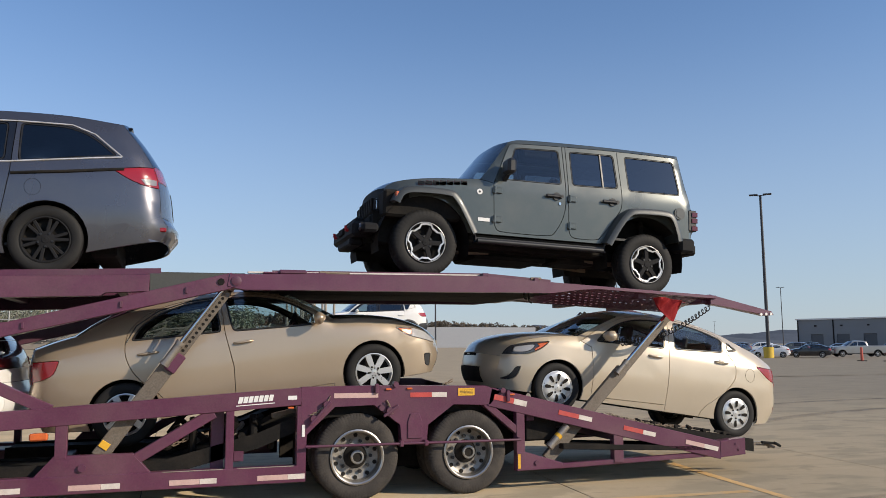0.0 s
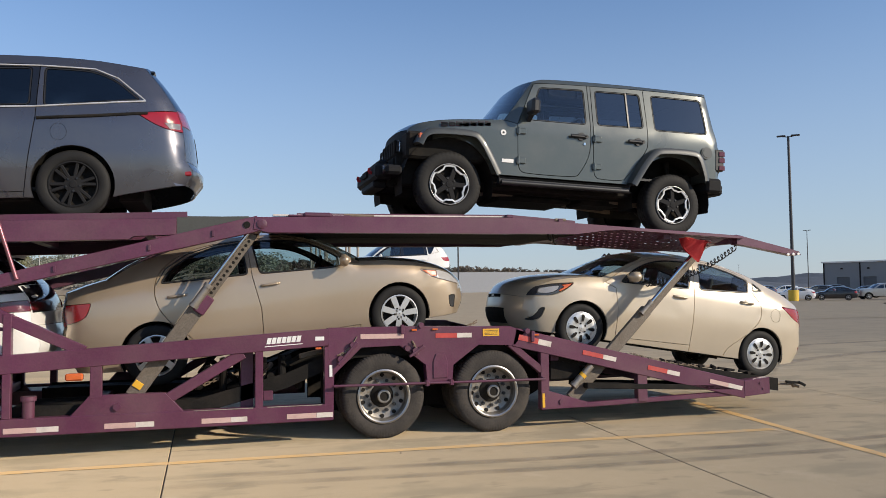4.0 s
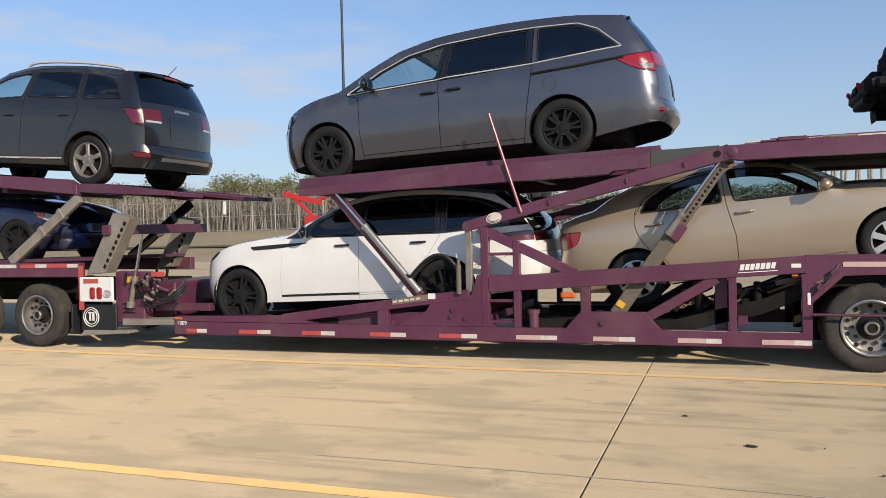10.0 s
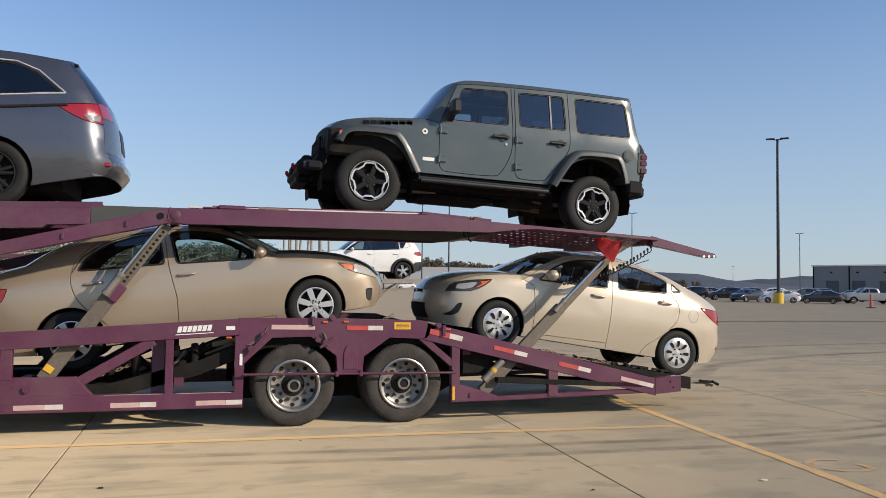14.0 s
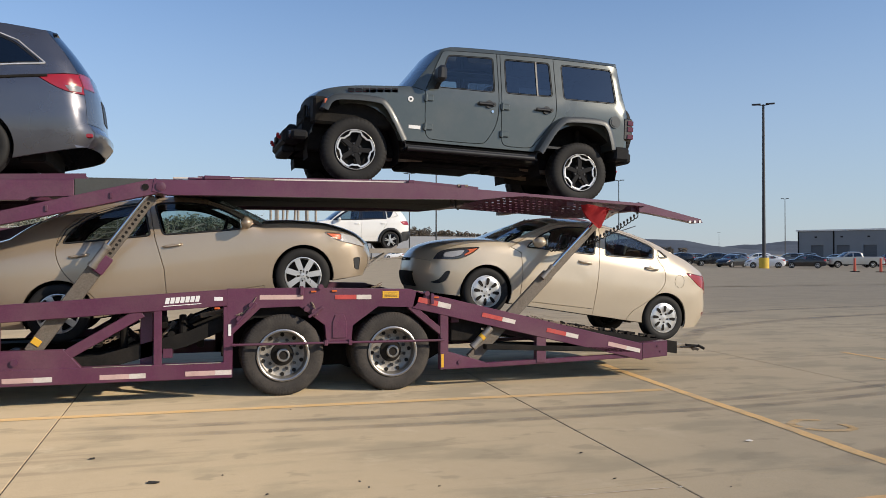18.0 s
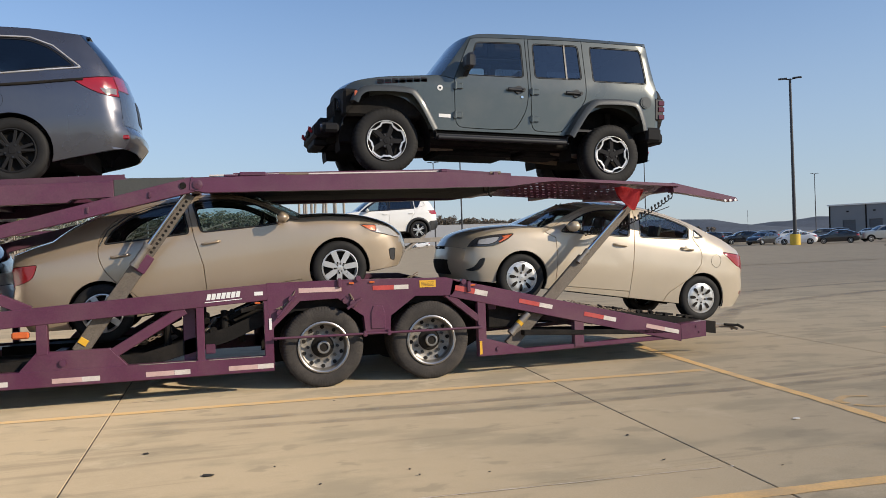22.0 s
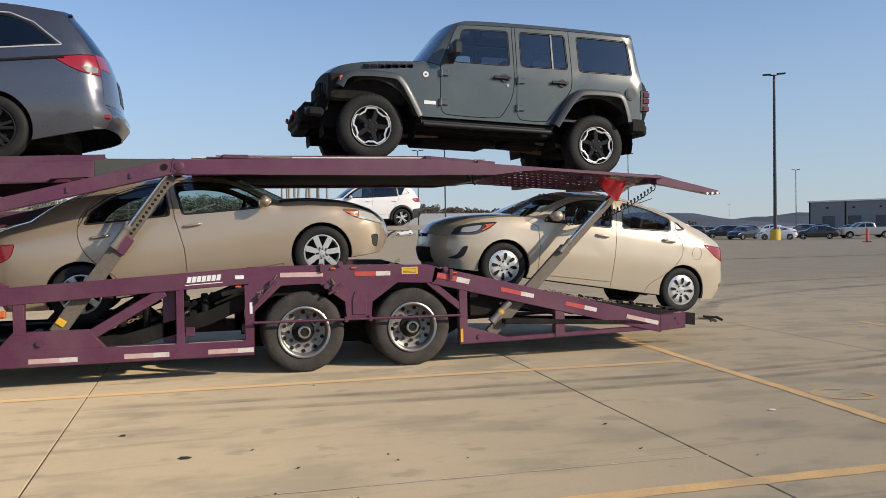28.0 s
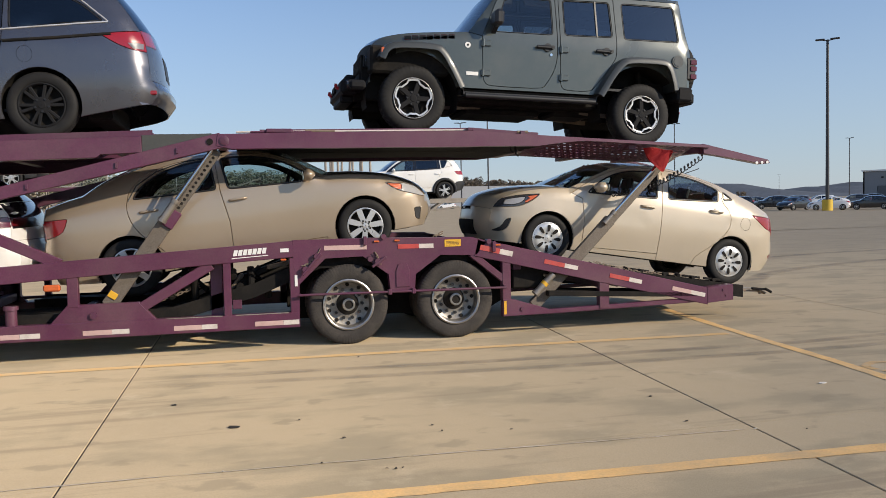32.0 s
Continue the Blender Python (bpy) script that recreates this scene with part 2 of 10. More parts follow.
M = {
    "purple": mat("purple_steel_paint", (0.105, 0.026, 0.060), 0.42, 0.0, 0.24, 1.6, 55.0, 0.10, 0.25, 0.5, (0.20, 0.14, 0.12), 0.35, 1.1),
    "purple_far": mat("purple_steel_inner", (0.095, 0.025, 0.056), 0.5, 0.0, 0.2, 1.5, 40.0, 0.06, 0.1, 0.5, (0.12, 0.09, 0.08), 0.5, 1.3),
    "steel": mat("galvanised_steel", (0.30, 0.265, 0.22), 0.62, 0.25, 0.30, 5.0, 70.0, 0.1, 0, 0.5, (0.18, 0.12, 0.08), 0.5, 3.0),
    "rust": mat("rusty_bare_steel", (0.24, 0.19, 0.14), 0.7, 0.3, 0.3, 4.0, 60.0, 0.2, 0, 0.5, (0.16, 0.09, 0.05), 0.6, 3.0),
    "chrome": mat("chrome", (0.75, 0.74, 0.72), 0.1, 1.0, 0.05, 5.0, 80.0),
    "alu": mat("cast_aluminium_rim", (0.52, 0.50, 0.47), 0.33, 0.85, 0.15, 8.0, 90.0, 0.05, 0, 0.5, (0.2, 0.16, 0.12), 0.5, 4.0),
    "silver": mat("silver_wheel_cover", (0.62, 0.61, 0.59), 0.3, 0.55, 0.06, 8.0, 90.0, 0, 0.5),
    "rubber": mat("tyre_rubber", (0.014, 0.0135, 0.013), 0.7, 0.0, 0.25, 6.0, 90.0, 0.15, 0, 0.3, (0.07, 0.06, 0.05), 0.15, 3.0),
    "truck_rubber": mat("dusty_truck_tyre_rubber", (0.045, 0.040, 0.036), 0.85, 0.0, 0.25, 5.0, 70.0, 0.2, 0, 0.3, (0.13, 0.11, 0.09), 0.5, 2.5),
    "black": mat("black_plastic", (0.016, 0.016, 0.017), 0.45, 0.0, 0.2, 8.0, 120.0, 0.05),
    "gloss_black": mat("gloss_black", (0.010, 0.010, 0.012), 0.12, 0.0, 0.1, 6.0, 90.0, 0.0, 0.8),
    "bumper_black": mat("matt_black_bumper_plastic", (0.011, 0.011, 0.012), 0.75, 0.0, 0.25, 8.0, 120.0, 0.1, 0.0, 0.25),
    "matte_black": mat("underbody_black", (0.012, 0.011, 0.010), 0.85, 0.0, 0.3, 6.0, 60.0, 0.2, 0, 0.2, (0.05, 0.04, 0.03), 0.5, 3.0),
    "fender_grey": mat("painted_flare_plastic", (0.045, 0.048, 0.044), 0.42, 0.1, 0.08, 6.0, 200.0, 0.05, 0.5),
    "glass": glass_mat("tinted_glass", (0.50, 0.56, 0.57), 0.09),
    "glass_mid": glass_mat("smoked_glass", (0.13, 0.15, 0.17), 0.13),
    "glass_dark": glass_mat("privacy_glass", (0.03, 0.034, 0.04), 0.08),
    "glass_clear": glass_mat("windscreen_glass", (0.66, 0.76, 0.78), 0.10),
    "seat": mat("seat_fabric", (0.12, 0.11, 0.10), 0.9, 0, 0.2, 10, 200, 0.2),
    "red_lens": lens_mat("red_lamp_lens", (0.30, 0.009, 0.010)),
    "worn_bar": mat("dull_bare_steel_bar", (0.165, 0.138, 0.108), 0.6, 0.15, 0.45, 7.0, 60.0, 0.25, 0, 0.5, (0.055, 0.038, 0.025), 0.85, 7.0),
    "ram_steel": mat("worn_ram_steel", (0.36, 0.32, 0.27), 0.4, 0.6, 0.2, 6.0, 70.0, 0.05, 0, 0.5, (0.15, 0.11, 0.08), 0.5, 4.0),
    "dark_red_lens": lens_mat("dark_red_lamp_lens", (0.11, 0.004, 0.007)),
    "lamp_dark": mat("dark_headlamp_glass", (0.05, 0.05, 0.055), 0.08, 0.0, 0.5, 9.0, 60.0, 0.1, 1.0),
    "trim_bright": mat("bright_window_trim", (0.66, 0.66, 0.67), 0.25, 0.35, 0.05, 5.0, 80.0),
    "galv": mat("weathered_galvanised_wire", (0.36, 0.36, 0.35), 0.6, 0.2, 0.15, 2.0, 30.0),
    "clear_lens": lens_mat("clear_lamp_lens", (0.40, 0.40, 0.41)),
    "amber_lens": lens_mat("amber_lamp_lens", (0.62, 0.13, 0.03)),
    "red_tape": mat("red_reflective_tape", (0.50, 0.07, 0.06), 0.35, 0, 0.2, 10, 150, 0.05, 0.3, 0.5, (0.3, 0.2, 0.17), 0.4, 6),
    "white_tape": mat("white_reflective_tape", (0.66, 0.60, 0.54), 0.35, 0, 0.15, 10, 150, 0.05, 0.3, 0.5, (0.35, 0.28, 0.24), 0.5, 6),
    "pink_tape": mat("faded_reflective_tape", (0.58, 0.40, 0.36), 0.4, 0, 0.15, 10, 150, 0.05, 0.2, 0.5, (0.4, 0.25, 0.22), 0.5, 6),
    "white": mat("white_paint", (0.78, 0.77, 0.74), 0.45, 0, 0.06, 6, 90),
    "yellow_sign": mat("yellow_label", (0.72, 0.40, 0.03), 0.5, 0, 0.08, 8, 90),
    "yellow_base": mat("yellow_painted_concrete", (0.62, 0.42, 0.05), 0.7, 0, 0.12, 4, 50, 0.2),
    "red_flag": mat("red_cloth_flag", (0.42, 0.018, 0.022), 0.8, 0, 0.12, 8, 300, 0.2),
    "red_loader": mat("red_machine_paint", (0.55, 0.03, 0.025), 0.45, 0, 0.1, 3, 60, 0.05, 0.2),
    "post": mat("dark_bronze_pole", (0.045, 0.045, 0.050), 0.5, 0.2, 0.1, 4, 50),
    "grey_green": mat("grey_green_box_paint", (0.062, 0.064, 0.058), 0.55, 0, 0.15, 3, 60, 0.05),
    "trailcar": paint("anvil_green_paint", (0.072, 0.083, 0.074), 0.25, 0.30),
    "greyvan": paint("metallic_grey_paint", (0.112, 0.112, 0.128), 0.7, 0.28),
    "goldsedan": paint("gold_beige_metallic_paint", (0.46, 0.365, 0.262), 0.5, 0.36),
    "creamsedan": paint("cream_beige_paint", (0.56, 0.475, 0.355), 0.2, 0.34),
    "lowsuv": paint("white_car_paint", (0.80, 0.79, 0.76), 0.0, 0.3),
    "longsuv": paint("dark_granite_paint", (0.014, 0.013, 0.013), 0.1, 0.22, 0.03, (0.1, 0.08, 0.06), 0.1),
    "blue_car": paint("deep_blue_paint", (0.004, 0.009, 0.048), 0.4, 0.16, 0.03, (0.1, 0.09, 0.08), 0.03),
    "racksuv": paint("clean_white_paint", (0.80, 0.78, 0.73), 0.0, 0.3),
    "squarehatch": paint("bright_white_paint", (0.82, 0.82, 0.82), 0.0, 0.3),
    "car_black": paint("black_car_paint", (0.012, 0.013, 0.018), 0.3, 0.25),
    "car_grey": paint("grey_car_paint", (0.11, 0.11, 0.12), 0.5, 0.3),
    "car_silver": paint("silver_car_paint", (0.42, 0.40, 0.37), 0.7, 0.32),
    "car_red": paint("red_car_paint", (0.35, 0.03, 0.03), 0.2, 0.3),
}


# ---- mesh helpers ----
def finish(name, bm, material, parent=None, label="", smooth=None):
    """Link a bmesh as one mesh object."""
    bmesh.ops.recalc_face_normals(bm, faces=bm.faces)
    me = bpy.data.meshes.new(name)
    bm.to_mesh(me)
    bm.free()
    if smooth:
        me.shade_smooth()
        me.set_sharp_from_angle(angle=radians(smooth))
    for m in material if isinstance(material, (list, tuple)) else [material]:
        me.materials.append(m)
    ob = new(name, me)
    if parent:
        ob.parent = parent
    if label:
        ob["label"] = label
    return ob


def part(name, bm, material, parent, label="", smooth=35):
    return finish(name, bm, material, parent, label, smooth)


def thing(name, label, category, m=None, group=""):
    ob = new(name)
    ob.empty_display_size = 0.2
    if m is not None:
        ob.matrix_world = m
    return tagged(ob, label, category, group)


def share(name, mesh, parent, m, label=""):
    """Another object on an existing mesh, as a part."""
    ob = new(name, mesh)
    ob.parent = parent
    ob.matrix_local = m
    if label:
        ob["label"] = label
    return ob


def box(bm, a, b, bevel=0.0, m=None):
    """An axis-aligned block from corner a to corner b, turned by m."""
    r = bmesh.ops.create_cube(bm, size=1.0)
    vs = r["verts"]
    for v in vs:
        v.co = Vector([(a[i] + b[i]) / 2 + v.co[i] * (b[i] - a[i]) for i in range(3)])
    if bevel:
        es = list({e for v in vs for e in v.link_edges})
        q = bmesh.ops.bevel(bm, geom=es, offset=bevel, segments=1, affect="EDGES", profile=0.5)
        vs = list({v for f in q["faces"] for v in f.verts} | {v for v in vs if v.is_valid})
    if m is not None:
        bmesh.ops.transform(bm, matrix=m, verts=vs)
    return vs


def prism(bm, pts, y0, y1, bevel=0.0):
    """A plate: a polygon in the x-z plane between two y."""
    lo = [bm.verts.new((x, y0, z)) for x, z in pts]
    hi = [bm.verts.new((x, y1, z)) for x, z in pts]
    n = len(pts)
    fs = [bm.faces.new(lo), bm.faces.new(hi[::-1])]
    fs += [bm.faces.new((lo[i], hi[i], hi[(i + 1) % n], lo[(i + 1) % n])) for i in range(n)]
    if bevel:
        bmesh.ops.bevel(bm, geom=list({e for f in fs[:2] for e in f.edges}), offset=bevel, segments=1, affect="EDGES", profile=0.5)


def beam(bm, p, q, w, h, bevel=0.006, up=(0, 0, 1)):
    """A rectangular tube from p to q: w across (y-ish), h along the up side."""
    p, q = Vector(p), Vector(q)
    d = (q - p).normalized()
    s = d.cross(Vector(up)).normalized()
    u = s.cross(d)
    m = Matrix((d, s, u)).transposed().to_4x4()
    m.translation = (p + q) / 2
    l = (q - p).length
    return box(bm, (-l / 2, -w / 2, -h / 2), (l / 2, w / 2, h / 2), bevel, m)


def rod(bm, p, q, r, seg=12, r2=None):
    p, q = Vector(p), Vector(q)
    d = q - p
    m = Matrix.Translation((p + q) / 2) @ d.to_track_quat("Z", "Y").to_matrix().to_4x4()
    return bmesh.ops.create_cone(bm, cap_ends=True, segments=seg, radius1=r, radius2=r if r2 is None else r2, depth=d.length, matrix=m)["verts"]


def lathe(bm, prof, seg=48, axis="y", closed=False):
    """Turn a profile of (radius, along) round the y axis."""
    rings = []
    for r, a in prof:
        rings.append([bm.verts.new((r * math.cos(2 * math.pi * k / seg), a, r * math.sin(2 * math.pi * k / seg))) for k in range(seg)])
    n = len(rings)
    for i in range(n if closed else n - 1):
        A, B = rings[i], rings[(i + 1) % n]
        for k in range(seg):
            bm.faces.new((A[k], A[(k + 1) % seg], B[(k + 1) % seg], B[k]))
    return rings


def disc_cap(bm, ring):
    bm.faces.new(ring)


def tube(name, pts, r, material, parent=None, label="", res=2):
    """A bent tube along points, as a mesh."""
    bm = bmesh.new()
    prev = None
    pts = [Vector(p) for p in pts]
    seg = 6 if res < 2 else 8
    up = Vector((0.13, 0.31, 0.94))
    for i, p in enumerate(pts):
        d = (pts[min(i + 1, len(pts) - 1)] - pts[max(i - 1, 0)]).normalized()
        a = d.cross(up).normalized()
        b = d.cross(a)
        ring = [bm.verts.new(p + r * (math.cos(2 * math.pi * k / seg) * a + math.sin(2 * math.pi * k / seg) * b)) for k in range(seg)]
        if prev:
            for k in range(seg):
                bm.faces.new((prev[k], prev[(k + 1) % seg], ring[(k + 1) % seg], ring[k]))
        else:
            bm.faces.new(ring)
        prev = ring
    bm.faces.new(prev[::-1])
    return part(name, bm, material, parent, label, 60)


def spline(pts, n):
    """Points on a smooth curve through pts (Catmull-Rom), n to each stretch."""
    P = [Vector(p) for p in pts]
    P = [2 * P[0] - P[1]] + P + [2 * P[-1] - P[-2]]
    res = []
    for i in range(1, len(P) - 2):
        for k in range(n):
            t = k / n
            a, b, c, d = P[i - 1], P[i], P[i + 1], P[i + 2]
            res.append(0.5 * ((2 * b) + (c - a) * t + (2 * a - 5 * b + 4 * c - d) * t * t + (3 * b - a - 3 * c + d) * t ** 3))
    res.append(P[-2])
    return res


# ---- wheels ----
def tyre_bm(R, rim, w, tread=0, lugs=0, cut=1.0):
    bm = bmesh.new()
    h = w / 2
    sw = R - rim
    prof = [(rim * 0.97, -h * 0.72), (rim * 1.02, -h * 0.86), (rim + sw * 0.22, -h * 0.97), (rim + sw * 0.5, -h), (rim + sw * 0.76, -h * 0.97), (R - sw * 0.08, -h * 0.86), (R, -h * 0.70)]
    g = max(0.006, tread)
    for k in range(4):
        c = -h * 0.70 + h * 1.40 * (k + 0.5) / 4.0
        if k:
            c0 = -h * 0.70 + h * 1.40 * k / 4.0
            prof += [(R, c0 - 0.006), (R - g, c0 - 0.004), (R - g, c0 + 0.004), (R, c0 + 0.006)]
    prof += [(r, -a) for r, a in prof[6::-1]]
    lathe(bm, prof, lugs * 5 if lugs else 56)
    if lugs:
        # blocks cut into the tread and the shoulders
        for v in bm.verts:
            r = math.hypot(v.co.x, v.co.z)
            if r > R - sw * 0.30:
                s = 1 if v.co.y > 0 else -1
                f = (math.atan2(v.co.z, v.co.x) * lugs / (2 * math.pi) + 0.25 * s + 40.02) % 1.0
                if f < 0.30:
                    q = 1 - cut * (0.018 if abs(v.co.y) > h * 0.5 else 0.012)
                    v.co.x, v.co.z = v.co.x * q, v.co.z * q
                    if r < R - sw * 0.12:
                        v.co.y *= 1 - 0.03 * cut
    return bm


def spoke_wheel(bm, rim, spokes, y, depth, style):
    """Spokes on the outer face; y is the outer side (negative)."""
    for k in range(spokes):
        a = 2 * math.pi * k / spokes + (0.15 if style == "star" else 0)
        rot = Matrix.Rotation(a, 4, "Y")
        if style == "twin":
            for s in (-1, 1):
                m = rot @ Matrix.Rotation(0.16 * s, 4, "Y")
                box(bm, (rim * 0.16, y + 0.012, -0.017), (rim * 0.97, y + 0.040, 0.017), 0.006, m)
        elif style == "wide":
            wo = (0.60 if spokes < 8 else 0.66) * math.sin(math.pi / spokes)
            v = [(rim * 0.14, -rim * 0.13), (rim * 0.62, -rim * wo * 0.60), (rim * 0.97, -rim * wo * 0.62), (rim * 0.97, rim * wo * 0.62), (rim * 0.62, rim * wo * 0.60), (rim * 0.14, rim * 0.13)]
            fs = []
            for yy in (y + 0.004, y + 0.026):
                fs.append([bm.verts.new(rot @ Vector((x, yy, z))) for x, z in v])
            bm.faces.new(fs[0])
            bm.faces.new(fs[1][::-1])
            for i in range(6):
                bm.faces.new((fs[0][i], fs[1][i], fs[1][(i + 1) % 6], fs[0][(i + 1) % 6]))
        elif style == "slots":
            if k == 0:
                lathe(bm, [(rim * 0.98, y + 0.012), (rim * 0.90, y + 0.002), (rim * 0.62, y - 0.002), (rim * 0.34, y + 0.010), (rim * 0.16, y + 0.006)], 48)
        else:
            w = rim * (0.26 if style == "thick" else 0.13)
            box(bm, (rim * 0.16, y + 0.008, -w / 2), (rim * 0.97, y + 0.036, w / 2), 0.008, rot)


WHEELS = {}


def wheel_meshes(key, R, rim, w, rim_mat, style="star", spokes=5, face_mat=None, lugs=0, back=None):
    """Meshes of one wheel with its outer face towards -y: tyre, rim, spokes, nuts."""
    if key in WHEELS:
        return WHEELS[key]
    res = []

    def keep(name, bm, material, sm=35):
        bmesh.ops.recalc_face_normals(bm, faces=bm.faces)
        me = bpy.data.meshes.new(key + "_" + name)
        bm.to_mesh(me)
        bm.free()
        me.shade_smooth()
        me.set_sharp_from_angle(angle=radians(sm))
        me.materials.append(material)
        res.append((name, me))

    keep("tyre", tyre_bm(R, rim, w, 0.010 if lugs else 0.006, lugs, 0.75), M["rubber"], 40)
    y = -w / 2
    bm = bmesh.new()
    lathe(bm, [(rim * 1.03, y + 0.016), (rim * 1.03, y + 0.006), (rim * 0.98, y + 0.004), (rim * 0.93, y + 0.022), (rim * 0.90, y + 0.09), (rim * 0.90, -y)], 48)
    keep("rim", bm, rim_mat)
    bm = bmesh.new()
    lathe(bm, [(rim * 0.92, y + 0.07), (0.02, y + 0.085)], 32)
    keep("brake", bm, back or M["matte_black"])
    bm = bmesh.new()
    spoke_wheel(bm, rim, spokes, y, 0.05, style)
    lathe(bm, [(rim * 0.40, y + 0.045), (rim * 0.37, y + 0.012), (rim * 0.17, y + 0.008), (rim * 0.155, y + 0.004), (0.004, y + 0.002)], 28)
    keep("spokes", bm, face_mat or rim_mat)
    if style == "slots":
        bm = bmesh.new()
        q = [(0.42, 0.040), (0.50, 0.075), (0.66, 0.105), (0.79, 0.105), (0.86, 0.070), (0.87, 0.0)]
        for yy in (y - 0.006, y + 0.02):
            bm.faces.new([bm.verts.new((rim * a, yy, rim * b)) for a, b in q] + [bm.verts.new((rim * a, yy, -rim * b)) for a, b in q[-2::-1]])
        keep("cover_slot", bm, M["matte_black"])
        slot = res.pop()[1]
        res += [("cover_slot", slot, Matrix.Rotation(2 * math.pi * k / spokes, 4, "Y")) for k in range(spokes)]
    bm = bmesh.new()
    rod(bm, (rim * 0.30, y + 0.02, 0), (rim * 0.30, y + 0.001, 0), 0.012, 6)
    keep("wheel_nut", bm, M["matte_black"] if rim_mat is M["silver"] else M["black"] if rim_mat in (M["gloss_black"], M["bumper_black"]) else M["chrome"])
    nut = res.pop()[1]
    res += [("wheel_nut", nut, Matrix.Rotation(2 * math.pi * (k + 0.5) / 5, 4, "Y")) for k in range(0 if key == "w_plain" else 5)]
    WHEELS[key] = res
    return res


def put_wheel(car, meshes, x, y, z, flip, turn=0.0):
    """One wheel under a car; flip for the far side. Returns the wheel's tyre object, which carries the rest."""
    m = Matrix.Translation((x, y, z)) @ Matrix.Rotation(math.pi if flip else 0, 4, "Z") @ Matrix.Rotation(turn, 4, "Y")
    hub = share("wheel", meshes[0][1], car, m, "black rubber tyre with its rim")
    for name, me, *at in meshes[1:]:
        share(name, me, hub, at[0] if at else Matrix.Identity(4))
    return hub

from mathutils.geometry import delaunay_2d_cdt


# ---- cars ----
def inside(poly, x, z):
    c = False
    n = len(poly)
    for i in range(n):
        (x1, z1), (x2, z2) = poly[i], poly[(i + 1) % n]
        if (z1 > z) != (z2 > z) and x < (x2 - x1) * (z - z1) / (z2 - z1) + x1:
            c = not c
    return c


def seg_dist(px, pz, line):
    """Distance of points to a polyline."""
    d = np.full(len(px), 9.0)
    for (x1, z1), (x2, z2) in zip(line[:-1], line[1:]):
        ux, uz = x2 - x1, z2 - z1
        t = np.clip(((px - x1) * ux + (pz - z1) * uz) / (ux * ux + uz * uz + 1e-12), 0, 1)
        d = np.minimum(d, np.hypot(px - x1 - t * ux, pz - z1 - t * uz))
    return d


def curve2(pts, step=0.05):
    P = spline([(x, 0, z) for x, z in pts], 8)
    res = [(P[0].x, P[0].z)]
    for p in P[1:-1]:
        if math.hypot(p.x - res[-1][0], p.z - res[-1][1]) >= step:
            res.append((p.x, p.z))
    if math.hypot(P[-1].x - res[-1][0], P[-1].z - res[-1][1]) < step * 0.4 and len(res) > 1:
        res.pop()
    res.append((P[-1].x, P[-1].z))
    return res


def line2(pts, step=0.08):
    res = [pts[0]]
    for a, b in zip(pts[:-1], pts[1:]):
        n = max(1, int(math.hypot(b[0] - a[0], b[1] - a[1]) / step))
        res += [(a[0] + (b[0] - a[0]) * k / n, a[1] + (b[1] - a[1]) * k / n) for k in range(1, n + 1)]
    return res


